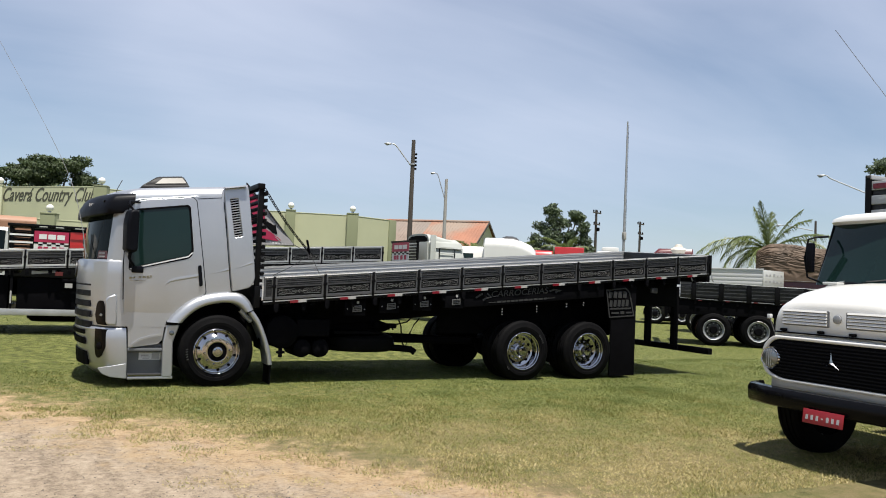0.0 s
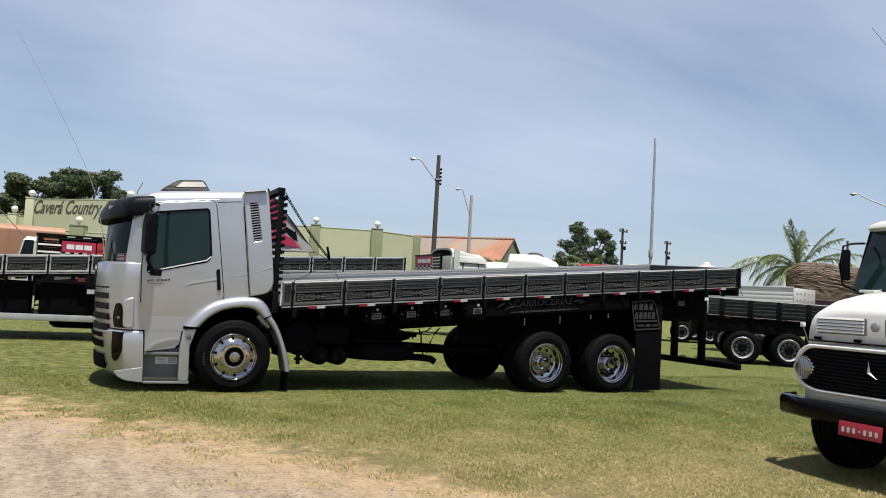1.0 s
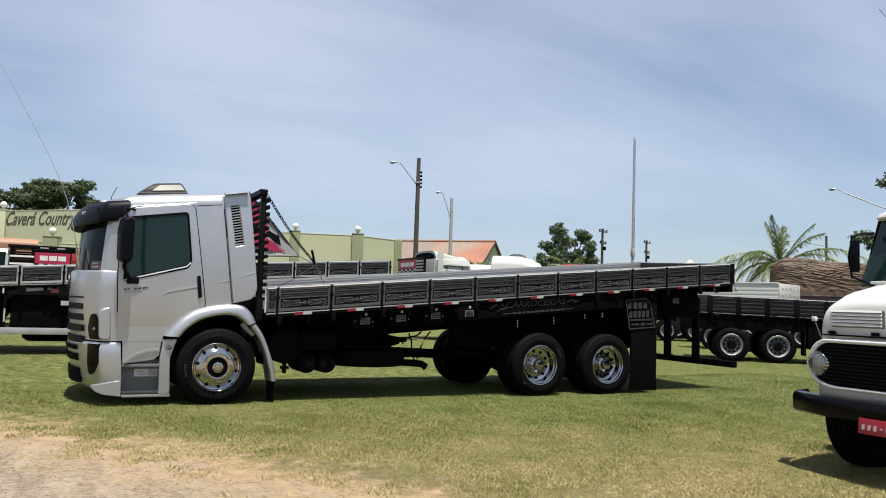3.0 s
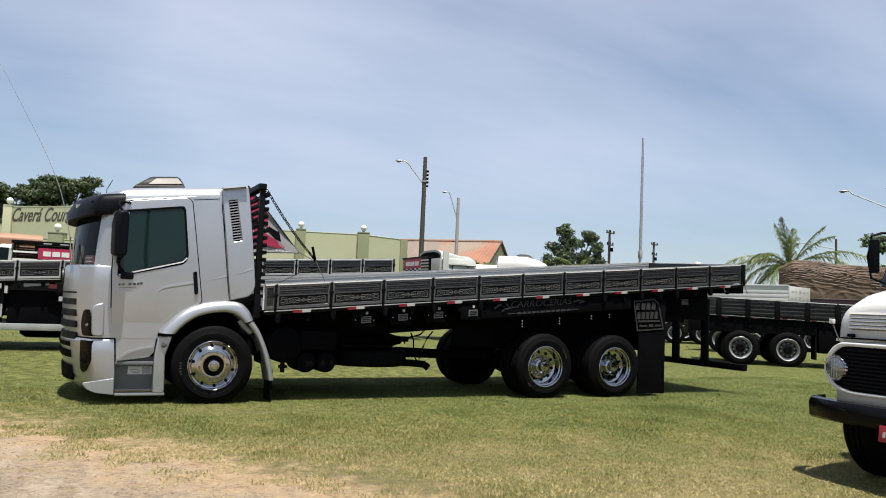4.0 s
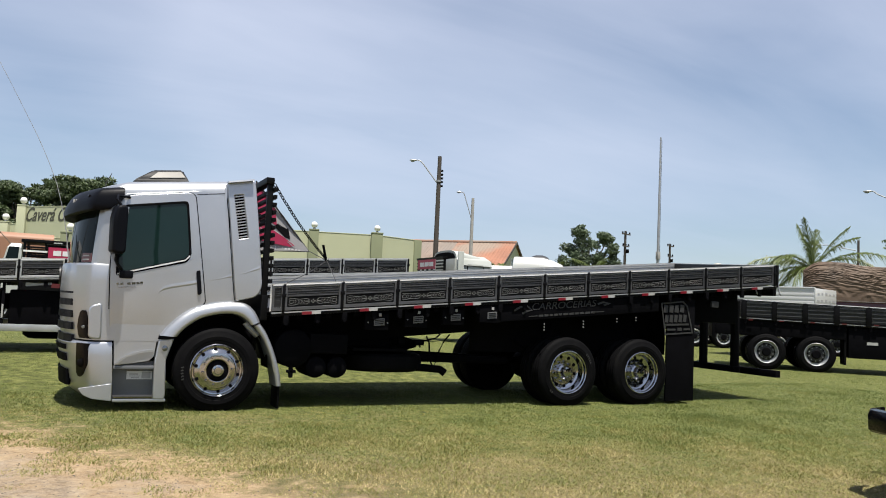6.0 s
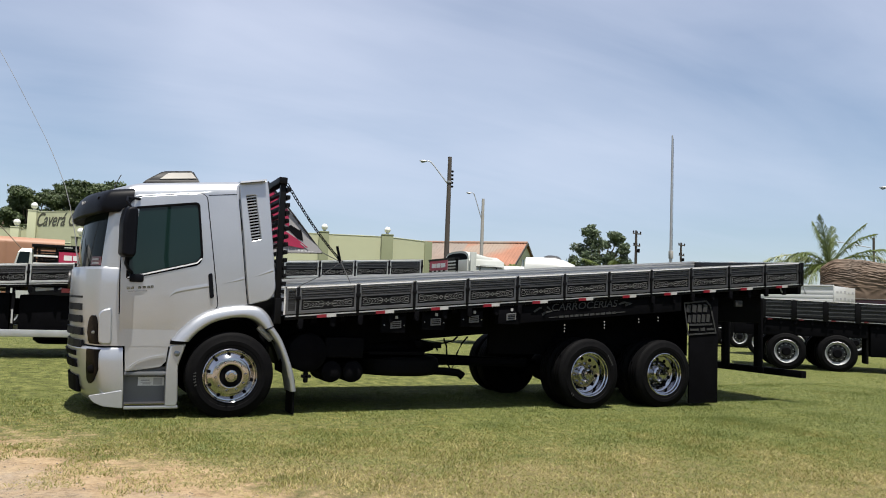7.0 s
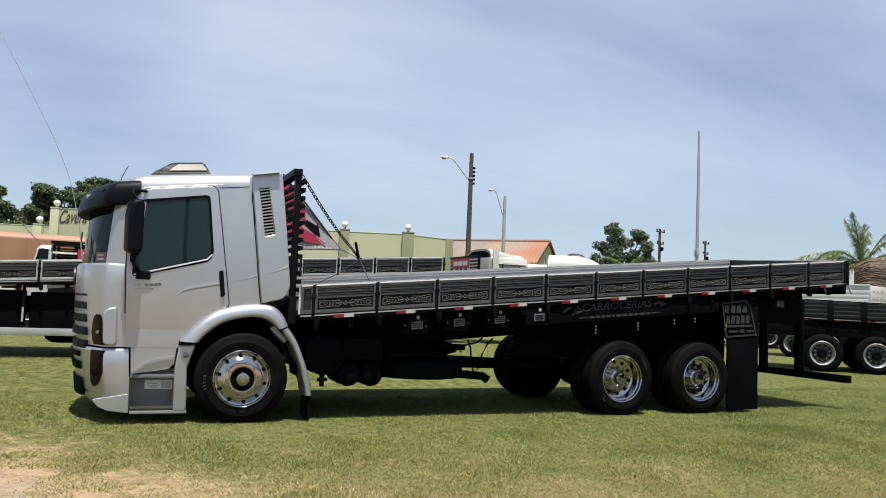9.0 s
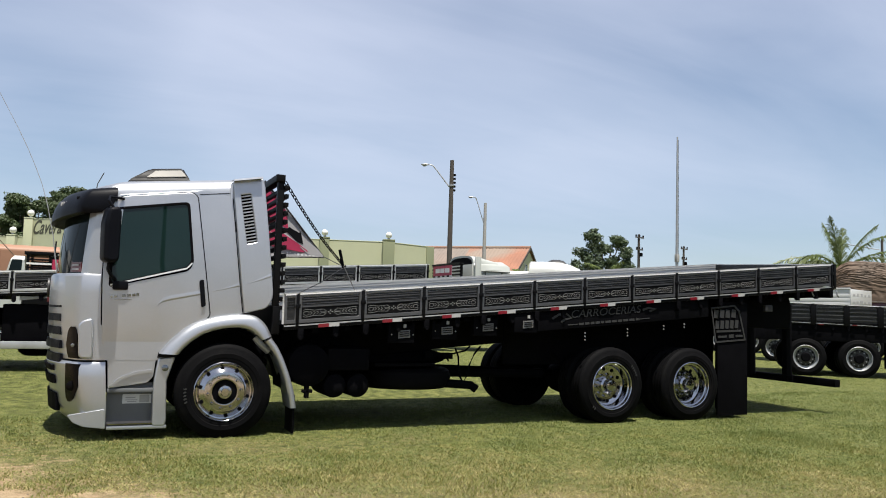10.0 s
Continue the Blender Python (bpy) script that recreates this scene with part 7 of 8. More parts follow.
def tiled_house():
    r = Vector((0.72, -0.69))
    a = math.degrees(math.atan2(r.y, r.x))
    T = thing("house", "house with weathered orange clay tile gable roof", "house", pose(31.3, 47.0, 0, 0, 0, a), kind="structure")
    L, hw, ze, zr, OLD = 16.0, 4.6, 4.55, 6.85, 5.2
    part("wall", boxed(-L, -0.6, -hw + 0.6, -hw + 0.85, 0, ze), WALL, T)
    part("wall", boxed(-L, -0.6, hw - 0.85, hw - 0.6, 0, ze), WALL, T)
    part("gable_wall", loft(bmesh.new(), [[(x, -hw + 0.6, 0), (x, hw - 0.6, 0), (x, hw - 0.6, ze + 0.2), (x, 0, zr - 0.15), (x, -hw + 0.6, ze + 0.2)] for x in (-0.32, -0.12)]), WALL, T)
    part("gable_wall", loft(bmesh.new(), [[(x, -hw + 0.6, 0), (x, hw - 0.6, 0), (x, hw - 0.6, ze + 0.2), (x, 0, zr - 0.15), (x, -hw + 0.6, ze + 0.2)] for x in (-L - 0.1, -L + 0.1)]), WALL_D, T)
    for i in range(2):
        w = part("window", boxed(-0.13, -0.09, -1.3 + i * 1.5, -0.5 + i * 1.5, 4.2, 5.4), GLASS, T)
        part("window_frame", boxed(-0.13, -0.07, -1.42 + i * 1.5, -1.3 + i * 1.5, 4.1, 5.5), WHITE, w)
    for s in (-1, 1):
        ridge, eave = Vector((0, 0, zr)), Vector((0, s * (hw + 0.3), ze - 0.15))
        # weathered grey-brown tiles at the far end, redder ones nearer the gable
        for xa, xb, tile in ((-L - 0.3, -OLD, TILE_OLD), (-OLD, 0.0, TILE)):
            base = loft(bmesh.new(), [[(x, 0, zr), (x, eave.y, eave.z), (x, eave.y, eave.z - 0.08), (x, 0, zr - 0.08)] for x in (xa, xb)])
            rf = part("roof_slope", base, tile, T)
            # rows of barrel tiles running down the slope
            bm = bmesh.new()
            n = round((xb - xa) / 0.29)
            for i in range(n):
                x = xa + (xb - xa) * (i + 0.5) / n
                w = (xb - xa) / n * 0.46
                loops = []
                for t in (0.0, 1.0):
                    c = ridge.lerp(eave, t)
                    loops.append([(x + w * math.cos(q), c.y, c.z + 0.008 + 0.018 * math.sin(q)) for q in [math.pi * k / 5 for k in range(6)]])
                loft(bm, loops, False, False)
            part("barrel_tiles", bm, tile, rf)
    part("ridge_tiles", tubed([(-L - 0.3, 0, zr + 0.04), (0.02, 0, zr + 0.04)], 0.14, 8), TILE, T)
    part("barge_board", loft(bmesh.new(), [[(x, -hw - 0.3, ze - 0.3), (x, 0, zr - 0.12), (x, hw + 0.3, ze - 0.3), (x, hw + 0.3, ze - 0.1), (x, 0, zr + 0.1), (x, -hw - 0.3, ze - 0.1)] for x in (0.0, 0.06)]), WOOD_POLE, T)


tiled_house()


def street_lamp(x, y, top, arm_to, arm_from, m, r=0.13, label="", extras=True, bend=0.80):
    P = thing("street_lamp", label, "street lamp", pose(x, y, 0), "street lamps")
    part("pole", tubed([(0, 0, 0), (0, 0, top)], r, 12, [r * 1.25, r * 0.8]), m, P)
    a, b = Vector(arm_from) - Vector((x, y, 0)), Vector(arm_to) - Vector((x, y, 0))
    c = a.lerp(b, bend)
    knee = Vector((c.x, c.y, a.z + (b.z - a.z) * 0.93))
    part("arm", tubed([a, a.lerp(knee, 0.5), a.lerp(knee, 0.9), knee + (b - knee) * 0.12, knee + (b - knee) * 0.5 + Vector((0, 0, 0.03)), b], 0.035, 8), GALV, P)
    d = (b - a); d.z = 0; d.normalize()
    hd = bmesh.new()
    bmesh.ops.create_uvsphere(hd, u_segments=16, v_segments=8, radius=1, matrix=Matrix.LocRotScale(b + d * 0.25, Euler((0, 0, math.atan2(d.y, d.x))), (0.24, 0.10, 0.06)))
    h = part("lamp_head", hd, GALV, P)
    gl = bmesh.new()
    bmesh.ops.create_uvsphere(gl, u_segments=14, v_segments=8, radius=1, matrix=Matrix.LocRotScale(b + d * 0.3 - Vector((0, 0, 0.06)), Euler((0, 0, math.atan2(d.y, d.x))), (0.12, 0.07, 0.055)))
    part("lens", gl, LENS, h)
    if extras:
        for i in range(5):
            z = top - 0.9 - i * 0.22
            part("insulator", lathe(bmesh.new(), [(0.05, z), (0.08, z + 0.05), (0.06, z + 0.12)], 10, "z", (r + 0.03, -0.05, 0)), CHASSIS, P)
        part("clamp", lathe(bmesh.new(), [(r + 0.02, top - 1.5), (r + 0.02, top - 1.4)], 12, "z"), GALV, P)
    return P


street_lamp(16.7, 30.97, 10.0, (15.55, 31.5, 9.72), (16.6, 31.0, 8.45), WOOD_POLE, 0.14, "dark wooden street pole with curved lamp arm")
street_lamp(25.7, 44.4, 9.85, (24.95, 44.8, 10.3), (25.65, 44.45, 8.2), CONC, 0.14, "grey concrete street pole with curved lamp arm", False)
street_lamp(40.6, 14.4, 6.9, (37.5, 18.9, 8.72), (40.4, 14.7, 6.2), CONC, 0.14, "concrete street pole with long curved lamp arm", False, 0.96)
street_lamp(49.95, 29.25, 7.5, (48.5, 31.1, 7.15), (49.85, 29.37, 6.75), WOOD_POLE, 0.10, "distant dark street pole with lamp arm", False)


def flag_pole():
    P = thing("flag_pole", "tall slim bare metal flag pole", "flag pole", pose(32.4, 30.45, 0))
    part("pole", tubed([(0, 0, 0), (0, 0, 6.5), (0, 0, 13.1)], 0.07, 12, [0.1, 0.08, 0.05]), GALV, P)
    part("cleat", boxed(-0.1, 0.12, -0.12, 0.1, 5.0, 5.5, bevel=0.02), CONC, P)
    part("halyard", tubed([(0.12, 0, 4.8), (0.14, 0, 6.0), (0.1, 0, 12.9)], 0.012, 5), WIRE, P)


flag_pole()


def power_pole(x, y, top):
    P = thing("power_pole", "distant dark utility pole with cross arms and insulators", "utility pole", pose(x, y, 0, 0, 0, 20), "utility poles")
    part("pole", tubed([(0, 0, 0), (0, 0, top)], 0.17, 10, [0.24, 0.15]), WOOD_POLE, P)
    for z, w in ((top - 0.5, 0.95), (top - 2.1, 0.75)):
        arm = part("cross_arm", boxed(-w, w, -0.2, -0.05, z, z + 0.16), WOOD_POLE, P)
        for x_ in (-w + 0.1, 0.0, w - 0.1):
            part("insulator", lathe(bmesh.new(), [(0.06, z + 0.16), (0.12, z + 0.28), (0.06, z + 0.42)], 8, "z", (x_, -0.12, 0)), CHASSIS, arm)
    part("transformer", boxed(-0.2, 0.2, -0.5, -0.2, top - 2.95, top - 2.45, bevel=0.06), CHASSIS, P)



# plain post behind the walk, mirrored in the cab window
post = thing("utility_pole", "plain dark timber utility pole standing on the lawn", "utility pole", pose(0.60, -18.0, 0), "utility poles")
part("shaft", tubed([(0, 0, -0.3), (0.05, 0, 2.5), (-0.02, 0, 4.0), (0.05, 0, 9.5)], 0.1, 12, [0.085, 0.075, 0.07, 0.05]), CHASSIS, post)
part("insulator", tubed([(0.05, 0, 9.48), (0.05, 0, 9.62)], 0.05, 10), CHASSIS, post)
power_pole(63.8, 74.45, 12.3)
power_pole(82.0, 86.7, 12.6)


# ---- trees ----
def leaf_cloud(rng, clumps, per, size):
    """Leaf quads scattered through ellipsoid clumps (x, y, z, rx, ry, rz), thicker towards the outside."""
    V, F = [], []
    for cx, cy, cz, rx, ry, rz in clumps:
        n = int(per * (rx * ry * rz) ** (2 / 3))
        d = rng.normal(size=(n, 3))
        d /= np.linalg.norm(d, axis=1)[:, None]
        rad = rng.uniform(0.55, 1.05, n) ** 0.8
        lump = 1 + 0.22 * np.sin(d[:, 0] * 5 + cx) * np.sin(d[:, 1] * 4 + cy) + 0.15 * np.sin(d[:, 2] * 7 + cz)
        P = d * (rad * lump)[:, None] * np.array((rx, ry, rz)) + np.array((cx, cy, cz))
        for p, q in zip(P, d):
            u = rng.normal(size=3); u /= np.linalg.norm(u)
            w = np.cross(u, q + 0.4 * rng.normal(size=3)); k = np.linalg.norm(w)
            if k < 1e-3:
                continue
            w /= k
            s = size * rng.uniform(0.6, 1.4)
            i = len(V)
            V += [p - u * s, p - w * s * 0.5, p + u * s, p + w * s * 0.5]
            F.append((i, i + 1, i + 2, i + 3))
    me = bpy.data.meshes.new("crown")
    me.from_pydata([tuple(v) for v in V], [], F)
    return me


def broken(rng, clumps, n=4):
    """Each clump split into smaller ones, so that the crown has an uneven outline and gaps."""
    out = []
    for cx, cy, cz, rx, ry, rz in clumps:
        for _ in range(n):
            d = rng.normal(size=3)
            d /= np.linalg.norm(d)
            k = rng.uniform(0.42, 0.66)
            q = rng.uniform(0.35, 0.75)
            out.append((cx + d[0] * rx * q, cy + d[1] * ry * q, cz + d[2] * rz * q, rx * k, ry * k, rz * k * 0.85))
    return out


def tree(name, label, x, y, trunk, clumps, leaf, per, size, seed, group="", split=4):
    T = thing(name, label, "tree", pose(x, y, 0), group)
    h = max(c[2] for c in clumps)
    bm = bmesh.new()
    tube(bm, [(0, 0, 0), (0.1, 0, h * 0.35), (0.0, 0.1, h * 0.6), (0.05, 0, h * 0.8)], trunk, 10, [trunk * 1.3, trunk, trunk * 0.75, trunk * 0.4])
    part("trunk", bm, BARK, T)
    for c in clumps:
        part("limb", tubed([(0.05, 0, h * 0.38), (c[0] * 0.5, c[1] * 0.5, h * 0.38 + (c[2] - h * 0.38) * 0.55), (c[0], c[1], c[2])], trunk * 0.3, 7, [trunk * 0.5, trunk * 0.3, trunk * 0.1]), BARK, T)
    part_mesh("crown", leaf_cloud(np.random.default_rng(seed), broken(np.random.default_rng(seed + 50), clumps, split), per, size), leaf, T, angle=180)
    return T


def spread(rng, n, rx, ry, z0, z1, r0, r1):
    out = []
    for _ in range(n):
        a, k = rng.uniform(0, 6.283), rng.uniform(0, 1) ** 0.5
        r = rng.uniform(r0, r1)
        out.append((rx * k * math.cos(a), ry * k * math.sin(a), rng.uniform(z0, z1) - k * k * (z1 - z0) * 0.35, r, r, r * 0.75))
    return out


def all_trees():
    rng = np.random.default_rng(5)
    tree("broadleaf_tree", "dense dark green broadleaf tree behind the club", -2.75, 64.5, 0.35, spread(rng, 24, 2.3, 2.4, 6.6, 11.6, 1.2, 1.7), LEAF_D, 900, 0.125, 1, "trees behind the club", 7)
    tree("broadleaf_tree", "dark green trees behind the club wall", -10.2, 70.0, 0.3, spread(rng, 22, 3.4, 2.5, 4.5, 10.9, 1.0, 1.5), LEAF_D, 900, 0.13, 2, "trees behind the club", 6)
    tree("broadleaf_tree", "slim dark green tree behind the club wall", -6.9, 68.0, 0.25, spread(rng, 18, 2.3, 1.8, 5.0, 10.4, 0.9, 1.3), LEAF_D, 900, 0.13, 8, "trees behind the club", 6)
    tree("broadleaf_tree", "dark green trees behind the club wall", -14.5, 74.0, 0.3, spread(rng, 16, 4.0, 3.5, 5.0, 11.5, 1.2, 1.9), LEAF_D, 800, 0.16, 3, "trees behind the club", 6)
    tree("broadleaf_tree", "dark green trees behind the club wall", -22.0, 76.0, 0.3, spread(rng, 14, 4.0, 3.5, 5.0, 10.0, 1.2, 1.9), LEAF_D, 500, 0.22, 4, "trees behind the club")
    cl = [(-2.6, 0, 9.2, 1.5, 1.6, 1.2), (-1.3, 0, 11.4, 1.5, 1.5, 1.2), (0.1, 0, 10.2, 1.5, 1.6, 1.2), (1.6, 0, 11.2, 1.3, 1.5, 1.0), (2.8, 0, 9.8, 1.3, 1.5, 1.1), (3.5, 0, 8.2, 1.2, 1.4, 1.0), (1.2, 0, 8.6, 1.7, 1.6, 1.3),
          (-0.8, 0, 8.0, 1.8, 1.7, 1.4), (-3.6, 0, 7.4, 1.3, 1.5, 1.3), (3.9, 0, 6.4, 1.3, 1.4, 1.3), (-2.0, 0, 6.4, 1.8, 1.6, 1.5), (0.8, 0, 6.2, 2.2, 1.8, 1.6), (2.6, 0.5, 6.4, 1.6, 1.6, 1.4), (-0.8, 0.2, 12.4, 0.8, 0.9, 0.6), (2.7, 0.2, 11.2, 1.0, 1.0, 0.7)]
    cl = [(x * 0.78 - y * 0.5, -x * 0.62 + y, z, a, b, c) for x, y, z, a, b, c in cl]
    tree("broadleaf_tree", "tall spreading tree with layered bluish green crown", 59.3, 76.4, 0.35, cl, LEAF_B, 420, 0.17, 6, "", 6)
    tufts = ((0.0, 10.6, 1.3), (1.9, 12.9, 1.2), (2.4, 11.6, 1.2), (1.6, 9.3, 1.3), (-1.2, 6.7, 1.4), (-1.0, 4.7, 1.3), (0.8, 7.6, 1.4), (0.9, 5.6, 1.5), (2.6, 8.4, 1.3), (2.4, 6.4, 1.4))
    cl = [(0.64 * u, -0.77 * u, z, r, r, r * 0.62) for u, z, r in tufts]
    tree("pine_tree", "tall pine with tiered dark green tufts", 48.1, 22.4, 0.25, cl, LEAF_B, 700, 0.14, 7)
    tree("shrub", "yellowish green bush at the foot of the tall tree", 57.6, 73.4, 0.12, spread(rng, 10, 1.9, 1.2, 3.2, 6.6, 0.8, 1.2), LEAF_P, 320, 0.16, 61)
    # low trees across the ground behind the walk, mirrored in the cab window
    for i in range(9):
        tree("broadleaf_tree", "low tree in the row behind the dirt track", -26.0 + i * 7.0, -62.0 - 3.0 * (i % 3), 0.2, spread(rng, 9, 3.2, 2.0, 1.6, 4.6 + 0.7 * (i % 2), 1.0, 1.5), LEAF_D, 160, 0.25, 40 + i, "trees behind the track")
    # low shrubs and far trees along the horizon
    for i, (x, y, n, zt) in enumerate(((52.0, 88.0, 8, 6.2), (44.0, 90.0, 8, 6.5), (70.0, 70.0, 7, 5.5), (28.0, 80.0, 8, 6.0))):
        tree("broadleaf_tree", "distant low dark tree on the skyline", x, y, 0.25, spread(rng, n, 3.5, 2.5, 3.0, zt, 1.0, 1.6), LEAF_D, 400, 0.22, 20 + i, "skyline trees")


all_trees()


def frond(bm, base, direction, length, droop, width, n=80):
    """One pinnate frond: a rib arching from base and paired leaflets that hang from it."""
    rng = random.Random(int(length * 1000 + droop * 77 + direction[0] * 913))
    d = Vector(direction).normalized()
    side = d.cross(Vector((0, 0, 1)))
    side = side.normalized() if side.length > 0.1 else Vector((1, 0, 0))
    pts = []
    p = Vector(base)
    cur = d.copy()
    for i in range(n + 1):
        pts.append(p.copy())
        cur = (cur + Vector((0, 0, -droop / n))).normalized()
        p += cur * length / n
    tube(bm, pts[::4] + [pts[-1]], 0.022, 5, None)
    for i in range(2, n + 1):
        t = i / n
        w = width * math.sin(math.pi * min(1, 0.12 + t * 0.9)) ** 0.6
        f = (pts[i] - pts[i - 1]).normalized()
        for s in (-1, 1):
            if rng.random() < 0.22:
                continue
            reach = w * rng.uniform(0.8, 1.35)
            out = (side * s * rng.uniform(0.45, 0.8) + f * rng.uniform(0.7, 1.2)).normalized()
            m = pts[i] + out * reach * 0.5 + Vector((0, 0, rng.uniform(-0.04, 0.05)))
            tip = pts[i] + out * reach * 0.85 + Vector((0, 0, -reach * rng.uniform(0.2, 0.75)))
            wd = f * 0.017 + Vector((0, 0, 0.007))
            vs = [bm.verts.new(q) for q in (pts[i] - wd, m - wd, tip, m + wd, pts[i] + wd)]
            bm.faces.new(vs)
    return bm


def palm(x, y, h, fronds, label, trunk_r=0.14):
    T = thing("palm_tree", label, "palm", pose(x, y, 0), "palms")
    part("trunk", tubed([(0, 0, 0), (0.08, 0, h * 0.5), (0, 0, h)], trunk_r, 12, [trunk_r * 1.4, trunk_r, trunk_r * 0.8]), BARK, T)
    part("crown_shaft", tubed([(0, 0, h - 0.1), (0, 0, h + 0.5)], 0.12, 10, [0.13, 0.07]), LEAF_P, T)
    for d, L, dr, w in fronds:
        part("frond", frond(bmesh.new(), (0, 0, h + 0.35), d, L, dr, w), LEAF_P, T, angle=180)


# screen-right runs along (0.64, -0.77) where the palm stands
def across(u, v, up):
    return (0.64 * u + 0.77 * v, -0.77 * u + 0.64 * v, up)


palm(32.84, 18.8, 3.7, [(across(1.0, 0.0, 0.92), 4.7, 1.5, 0.9), (across(0.9, -0.2, 0.50), 2.8, 1.5, 0.85), (across(-1.0, 0.0, 0.88), 4.6, 1.85, 0.9), (across(-0.95, 0.2, 0.68), 4.4, 1.7, 0.9), (across(-0.85, -0.3, 0.45), 3.6, 2.3, 0.9), (across(-0.2, 0.1, 1.0), 2.7, 0.9, 0.7), (across(-0.12, -0.2, 1.0), 2.9, 0.7, 0.7), (across(0.03, 0.2, 1.0), 2.4, 0.9, 0.7),
                       (across(0.42, 0.0, 1.0), 2.9, 0.9, 0.6), (across(0.5, -0.1, 1.0), 2.9, 1.3, 0.6), (across(0.95, 0.2, 0.95), 3.9, 1.9, 0.9), (across(0.4, 0.9, 0.6), 3.0, 1.8, 0.8), (across(-0.4, 0.9, 0.6), 3.0, 1.8, 0.8), (across(-0.45, -0.8, 0.5), 2.6, 2.2, 0.8),
                       (across(0.3, -0.9, 0.45), 2.4, 2.0, 0.8), (across(-0.6, 0.3, 0.3), 2.8, 2.2, 0.8), (across(-0.75, 0.0, 0.1), 2.4, 1.8, 0.7), (across(-0.5, -0.3, 0.85), 2.6, 2.0, 0.8), (across(-0.65, 0.1, 0.7), 3.1, 2.3, 0.8)],
     "feathery green palm standing behind the tarpaulin load")
palm(48.5, 59.5, 5.0, [(across(math.cos(a), math.sin(a), 0.35 + 0.5 * (i % 3)), 3.6, 1.1, 0.8) for i, a in enumerate([0.4 + 0.62 * k for k in range(10)])], "green palm below the tall tree", 0.16)
palm(43.5, 61.5, 4.6, [(across(math.cos(a), math.sin(a), 0.35 + 0.5 * (i % 3)), 3.2, 1.1, 0.8) for i, a in enumerate([0.1 + 0.7 * k for k in range(9)])], "green palm below the tall tree", 0.16)
palm(26.5, 41.0, 3.6, [(across(math.cos(a), math.sin(a), 0.35 + 0.4 * (i % 3)), 2.2, 1.2, 0.6) for i, a in enumerate([0.3 + 0.8 * k for k in range(8)])], "small palm in front of the tiled house", 0.12)


# ---- ground and grass ----
def ground():
    xs = [-3000, -300, -60] + list(range(-20, 21)) + [60, 300, 3000]
    ys = [-3000, -300, -60, -20] + list(range(-8, 33)) + [60, 300, 3000]
    bm = bmesh.new()
    vs = [[bm.verts.new((x, y, swell(x, y))) for x in xs] for y in ys]
    for a, b in zip(vs, vs[1:]):
        for i in range(len(xs) - 1):
            bm.faces.new((a[i], a[i + 1], b[i + 1], b[i]))
    tagged(part("ground", bm, GROUND), "sunlit patchy lawn beside a sandy dirt track", "ground", kind="structure")


ground()


def grass():
    rng = np.random.default_rng(11)
    pts = []
    for x0, x1, y0, y1, dens in ((-4.2, 7.0, -6.8, -1.0, 4600), (7.0, 14.0, -6.5, -1.0, 1800), (-6.0, 14.0, -1.0, 3.0, 1700), (-8.0, 14.0, 3.0, 9.0, 220), (14.0, 24.0, -4.0, 9.0, 220), (-8.0, 24.0, 9.0, 18.0, 60)):
        n = int((x1 - x0) * (y1 - y0) * dens)
        pts.append(np.column_stack([rng.uniform(x0, x1, n), rng.uniform(y0, y1, n)]))
    P = np.vstack(pts)
    d = P[:, 0] * EDGE_N[0] + P[:, 1] * EDGE_N[1] - EDGE_D
    wob = np.array([1.1 * noise.noise(Vector((x * 0.8, y * 0.8, 3.0))) + 1.0 * noise.noise(Vector((x * 3, y * 3, 8.0))) for x, y in P])
    tuft = np.array([noise.noise(Vector((x * 2.6, y * 2.6, 1.7))) for x, y in P])
    keep = (d + wob > rng.uniform(-0.3, 0.6, len(P))) | ((d + 0.6 * wob > -0.9) & (tuft > -0.05) & (rng.uniform(0, 1, len(P)) < 0.35)) | ((d + 0.6 * wob > -1.6) & (tuft > 0.22) & (rng.uniform(0, 1, len(P)) < 0.25))
    P = P[keep]
    n = len(P)
    tall = np.array([0.6 + 0.8 * max(0.0, noise.noise(Vector((x * 1.3, y * 1.3, 0.5))) + 0.35) for x, y in P])
    h = rng.uniform(0.008, 0.027, n) * tall
    a = rng.uniform(0, 6.283, n)
    w = rng.uniform(0.0028, 0.0055, n) * (1 + 0.08 * np.maximum(0, P[:, 1] + 4))
    lean = rng.uniform(0.006, 0.032, n)
    b = rng.uniform(0, 6.283, n)
    base = np.array([swell(x, y) for x, y in P])
    V = np.zeros((n, 3, 3))
    V[:, 0] = np.column_stack([P[:, 0] - np.cos(a) * w, P[:, 1] - np.sin(a) * w, base])
    V[:, 1] = np.column_stack([P[:, 0] + np.cos(a) * w, P[:, 1] + np.sin(a) * w, base])
    V[:, 2] = np.column_stack([P[:, 0] + np.cos(b) * lean, P[:, 1] + np.sin(b) * lean, base + h])
    me = bpy.data.meshes.new("grass")
    me.from_pydata(V.reshape(-1, 3).tolist(), [], np.arange(3 * n).reshape(-1, 3).tolist())
    ob = part_mesh("grass", me, GRASS_BLADE, angle=180)
    tagged(ob, "short mown grass blades, green with dry tips", "grass", kind="stuff")


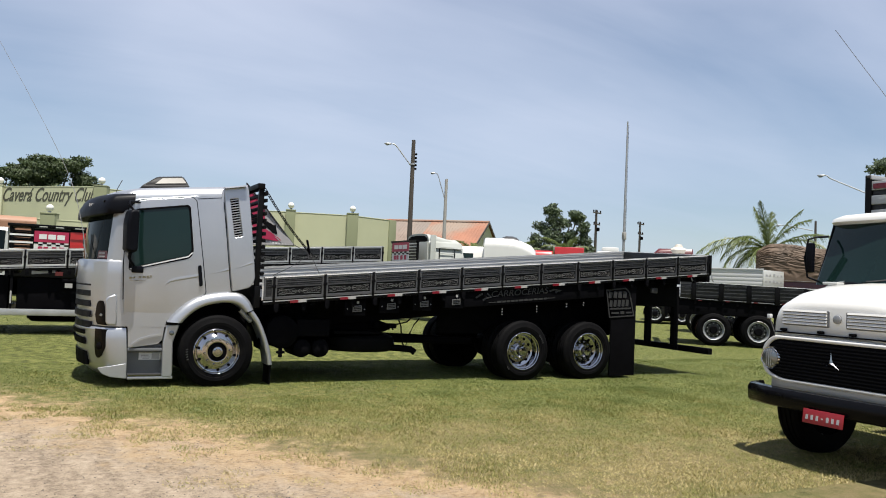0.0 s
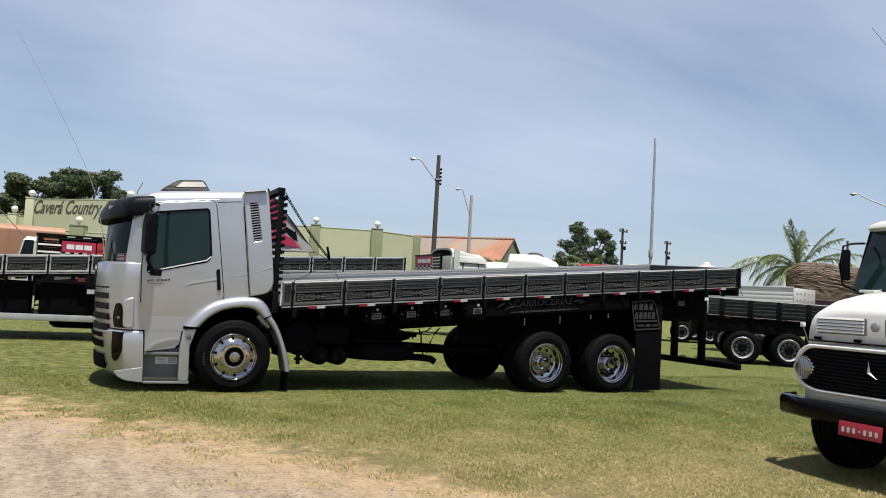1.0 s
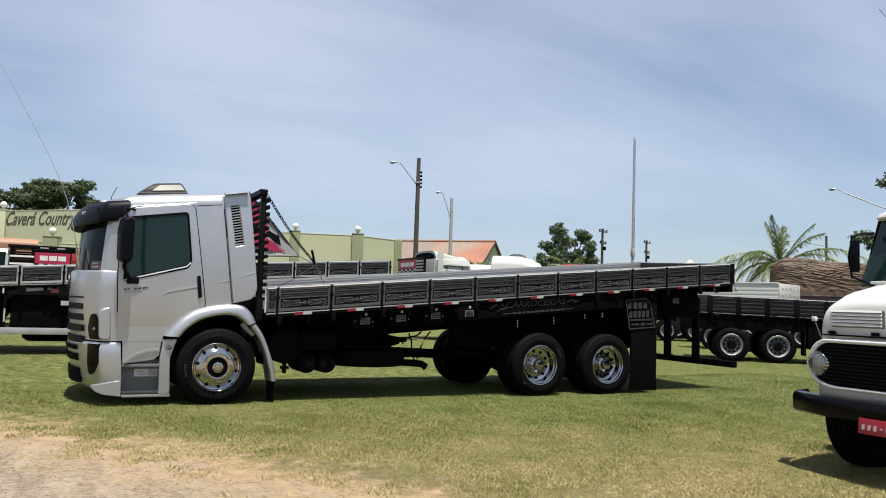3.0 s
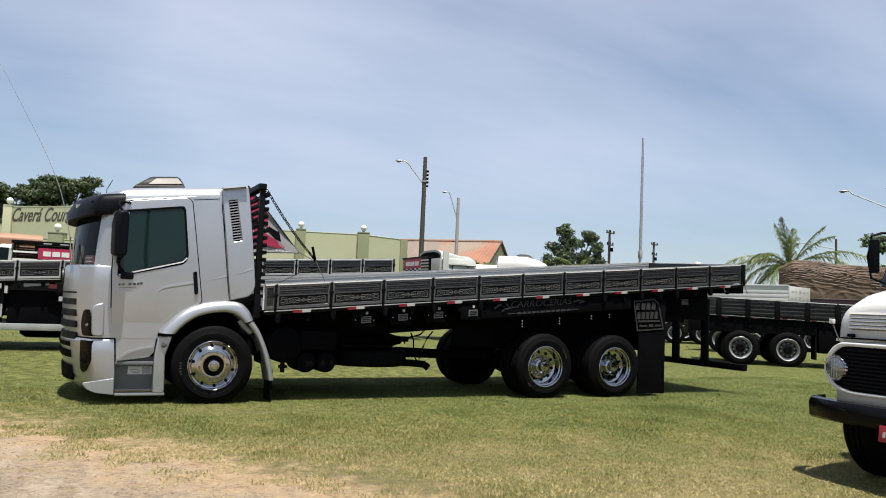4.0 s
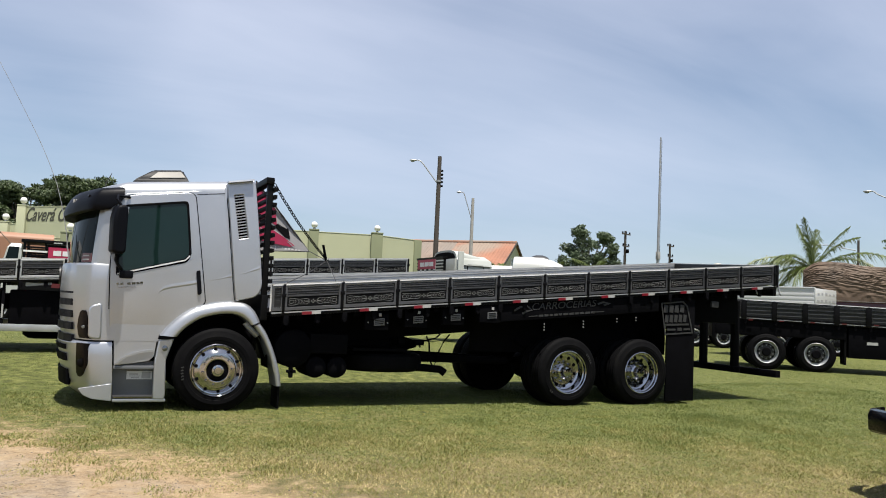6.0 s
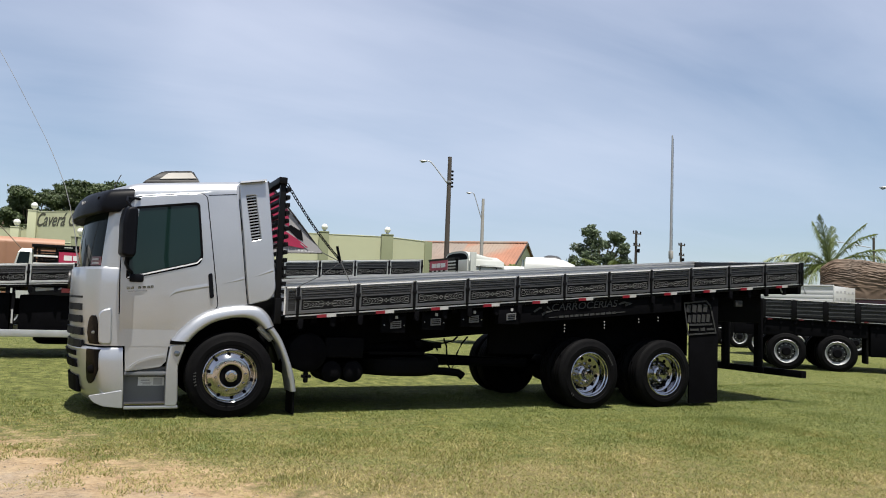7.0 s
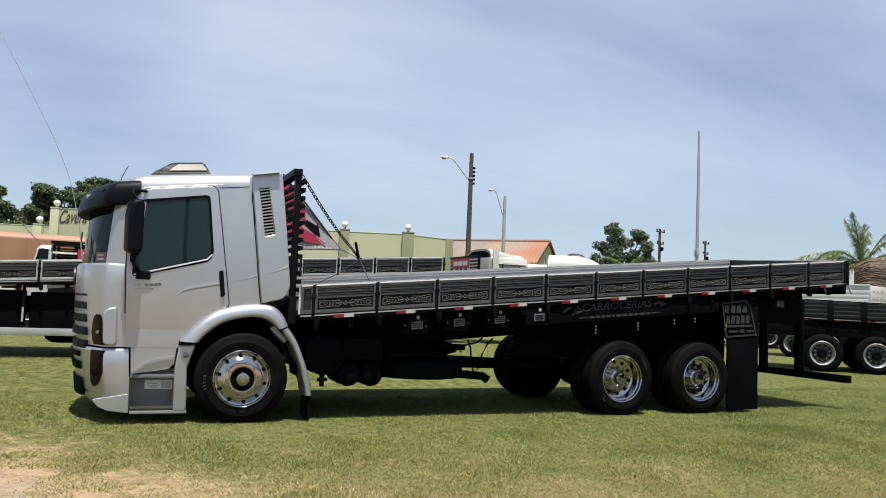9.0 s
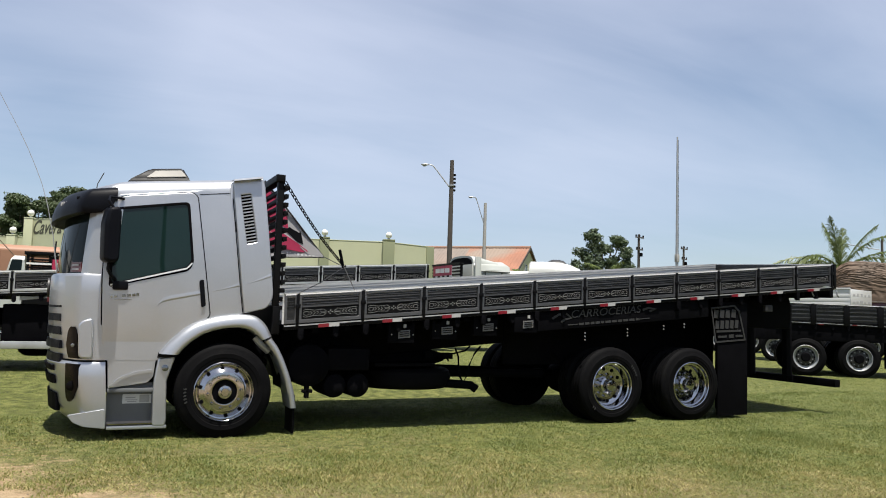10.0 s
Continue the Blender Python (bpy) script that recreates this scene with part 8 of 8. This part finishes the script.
def blade_material():
    m = bpy.data.materials.new("grass_blade")
    m.use_nodes = True
    nt = m.node_tree
    n, l = nt.nodes.new, nt.links.new
    b = nt.nodes["Principled BSDF"]
    g = n("ShaderNodeNewGeometry")
    r = n("ShaderNodeValToRGB")
    e = r.color_ramp.elements
    e[0].position, e[0].color = 0.0, (0.094, 0.127, 0.025, 1)
    e[1].position, e[1].color = 1.0, (0.40, 0.328, 0.152, 1)
    k = e.new(0.55); k.color = (0.176, 0.183, 0.043, 1)
    k = e.new(0.8); k.color = (0.278, 0.237, 0.082, 1)
    co, nz = n("ShaderNodeTexCoord"), n("ShaderNodeTexNoise")
    nz.inputs["Scale"].default_value, nz.inputs["Detail"].default_value, nz.inputs["Roughness"].default_value = 1.1, 7, 0.72
    l(co.outputs["Object"], nz.inputs["Vector"])
    ad = n("ShaderNodeMath"); ad.operation = "MULTIPLY_ADD"; ad.inputs[1].default_value = 0.6
    l(g.outputs["Random Per Island"], ad.inputs[0])
    sb = n("ShaderNodeMath"); sb.operation = "MULTIPLY_ADD"; sb.inputs[1].default_value = 2.0; sb.inputs[2].default_value = -0.80
    l(nz.outputs["Fac"], sb.inputs[0])
    sp, gy, gx, mn, mxn = n("ShaderNodeSeparateXYZ"), n("ShaderNodeMath"), n("ShaderNodeMath"), n("ShaderNodeMath"), n("ShaderNodeMath")
    l(co.outputs["Object"], sp.inputs[0])
    gy.operation = "MULTIPLY_ADD"; gy.inputs[1].default_value = -0.11; gy.inputs[2].default_value = -0.18
    l(sp.outputs["Y"], gy.inputs[0])
    gx.operation = "MULTIPLY_ADD"; gx.inputs[1].default_value = -0.045
    l(sp.outputs["X"], gx.inputs[0]); l(gy.outputs[0], gx.inputs[2])
    mn.operation = "MAXIMUM"; mn.inputs[1].default_value = -0.4
    l(gx.outputs[0], mn.inputs[0])
    mxn.operation = "ADD"
    l(mn.outputs[0], mxn.inputs[0]); l(sb.outputs[0], mxn.inputs[1])
    l(mxn.outputs[0], ad.inputs[2])
    l(ad.outputs[0], r.inputs["Fac"]); l(r.outputs[0], b.inputs["Base Color"])
    b.inputs["Roughness"].default_value = 0.6
    tr, ms = n("ShaderNodeBsdfTranslucent"), n("ShaderNodeMixShader")
    l(r.outputs[0], tr.inputs["Color"])
    ms.inputs[0].default_value = 0.3
    l(b.outputs[0], ms.inputs[1]); l(tr.outputs[0], ms.inputs[2])
    l(ms.outputs[0], nt.nodes["Material Output"].inputs["Surface"])
    return m


GRASS_BLADE = blade_material()
grass()


# ---- pebbles and clods on the dirt track ----
def pebbles():
    rng = np.random.default_rng(23)
    V, F = [], []
    base = [Vector(v) for v in ((1, 0, 0), (0.3, 0.9, 0), (-0.8, 0.6, 0), (-0.8, -0.6, 0), (0.3, -0.9, 0), (0.1, 0.05, 0.8), (-0.3, 0.1, 0.7))]
    faces = ((0, 1, 5), (1, 6, 5), (1, 2, 6), (2, 3, 6), (3, 4, 6), (4, 5, 6), (4, 0, 5))
    for _ in range(11000):
        x, y = rng.uniform(-7.0, 2.0), rng.uniform(-7.5, -2.0)
        d = x * EDGE_N[0] + y * EDGE_N[1] - EDGE_D + 0.8 * noise.noise(Vector((x * 0.8, y * 0.8, 3.0)))
        if d > -0.15 or d < -6:
            continue
        r = 0.003 + 0.010 * rng.random() ** 3
        a = rng.uniform(0, 6.283)
        i = len(V)
        for v in base:
            q = Matrix.Rotation(a, 3, "Z") @ v
            V.append((x + q.x * r * rng.uniform(0.8, 1.2), y + q.y * r * 0.8, -0.001 + q.z * r * 0.9))
        F += [tuple(i + k for k in f) for f in faces]
    me = bpy.data.meshes.new("pebbles")
    me.from_pydata(V, [], F)
    tagged(part_mesh("pebbles", me, STONE, angle=30), "small tan and grey pebbles on the dirt track", "gravel", kind="stuff")


def stone_material():
    m = mat("pebble_stone", (0.30, 0.24, 0.175), 0.85, 0, 0.5, 6.0)
    nt = m.node_tree
    g, r = nt.nodes.new("ShaderNodeNewGeometry"), nt.nodes.new("ShaderNodeValToRGB")
    e = r.color_ramp.elements
    e[0].color, e[1].color = (0.05, 0.042, 0.034, 1), (0.22, 0.175, 0.13, 1)
    nt.links.new(g.outputs["Random Per Island"], r.inputs["Fac"])
    nt.links.new(r.outputs["Color"], nt.nodes["Principled BSDF"].inputs["Base Color"])
    return m


STONE = stone_material()
pebbles()
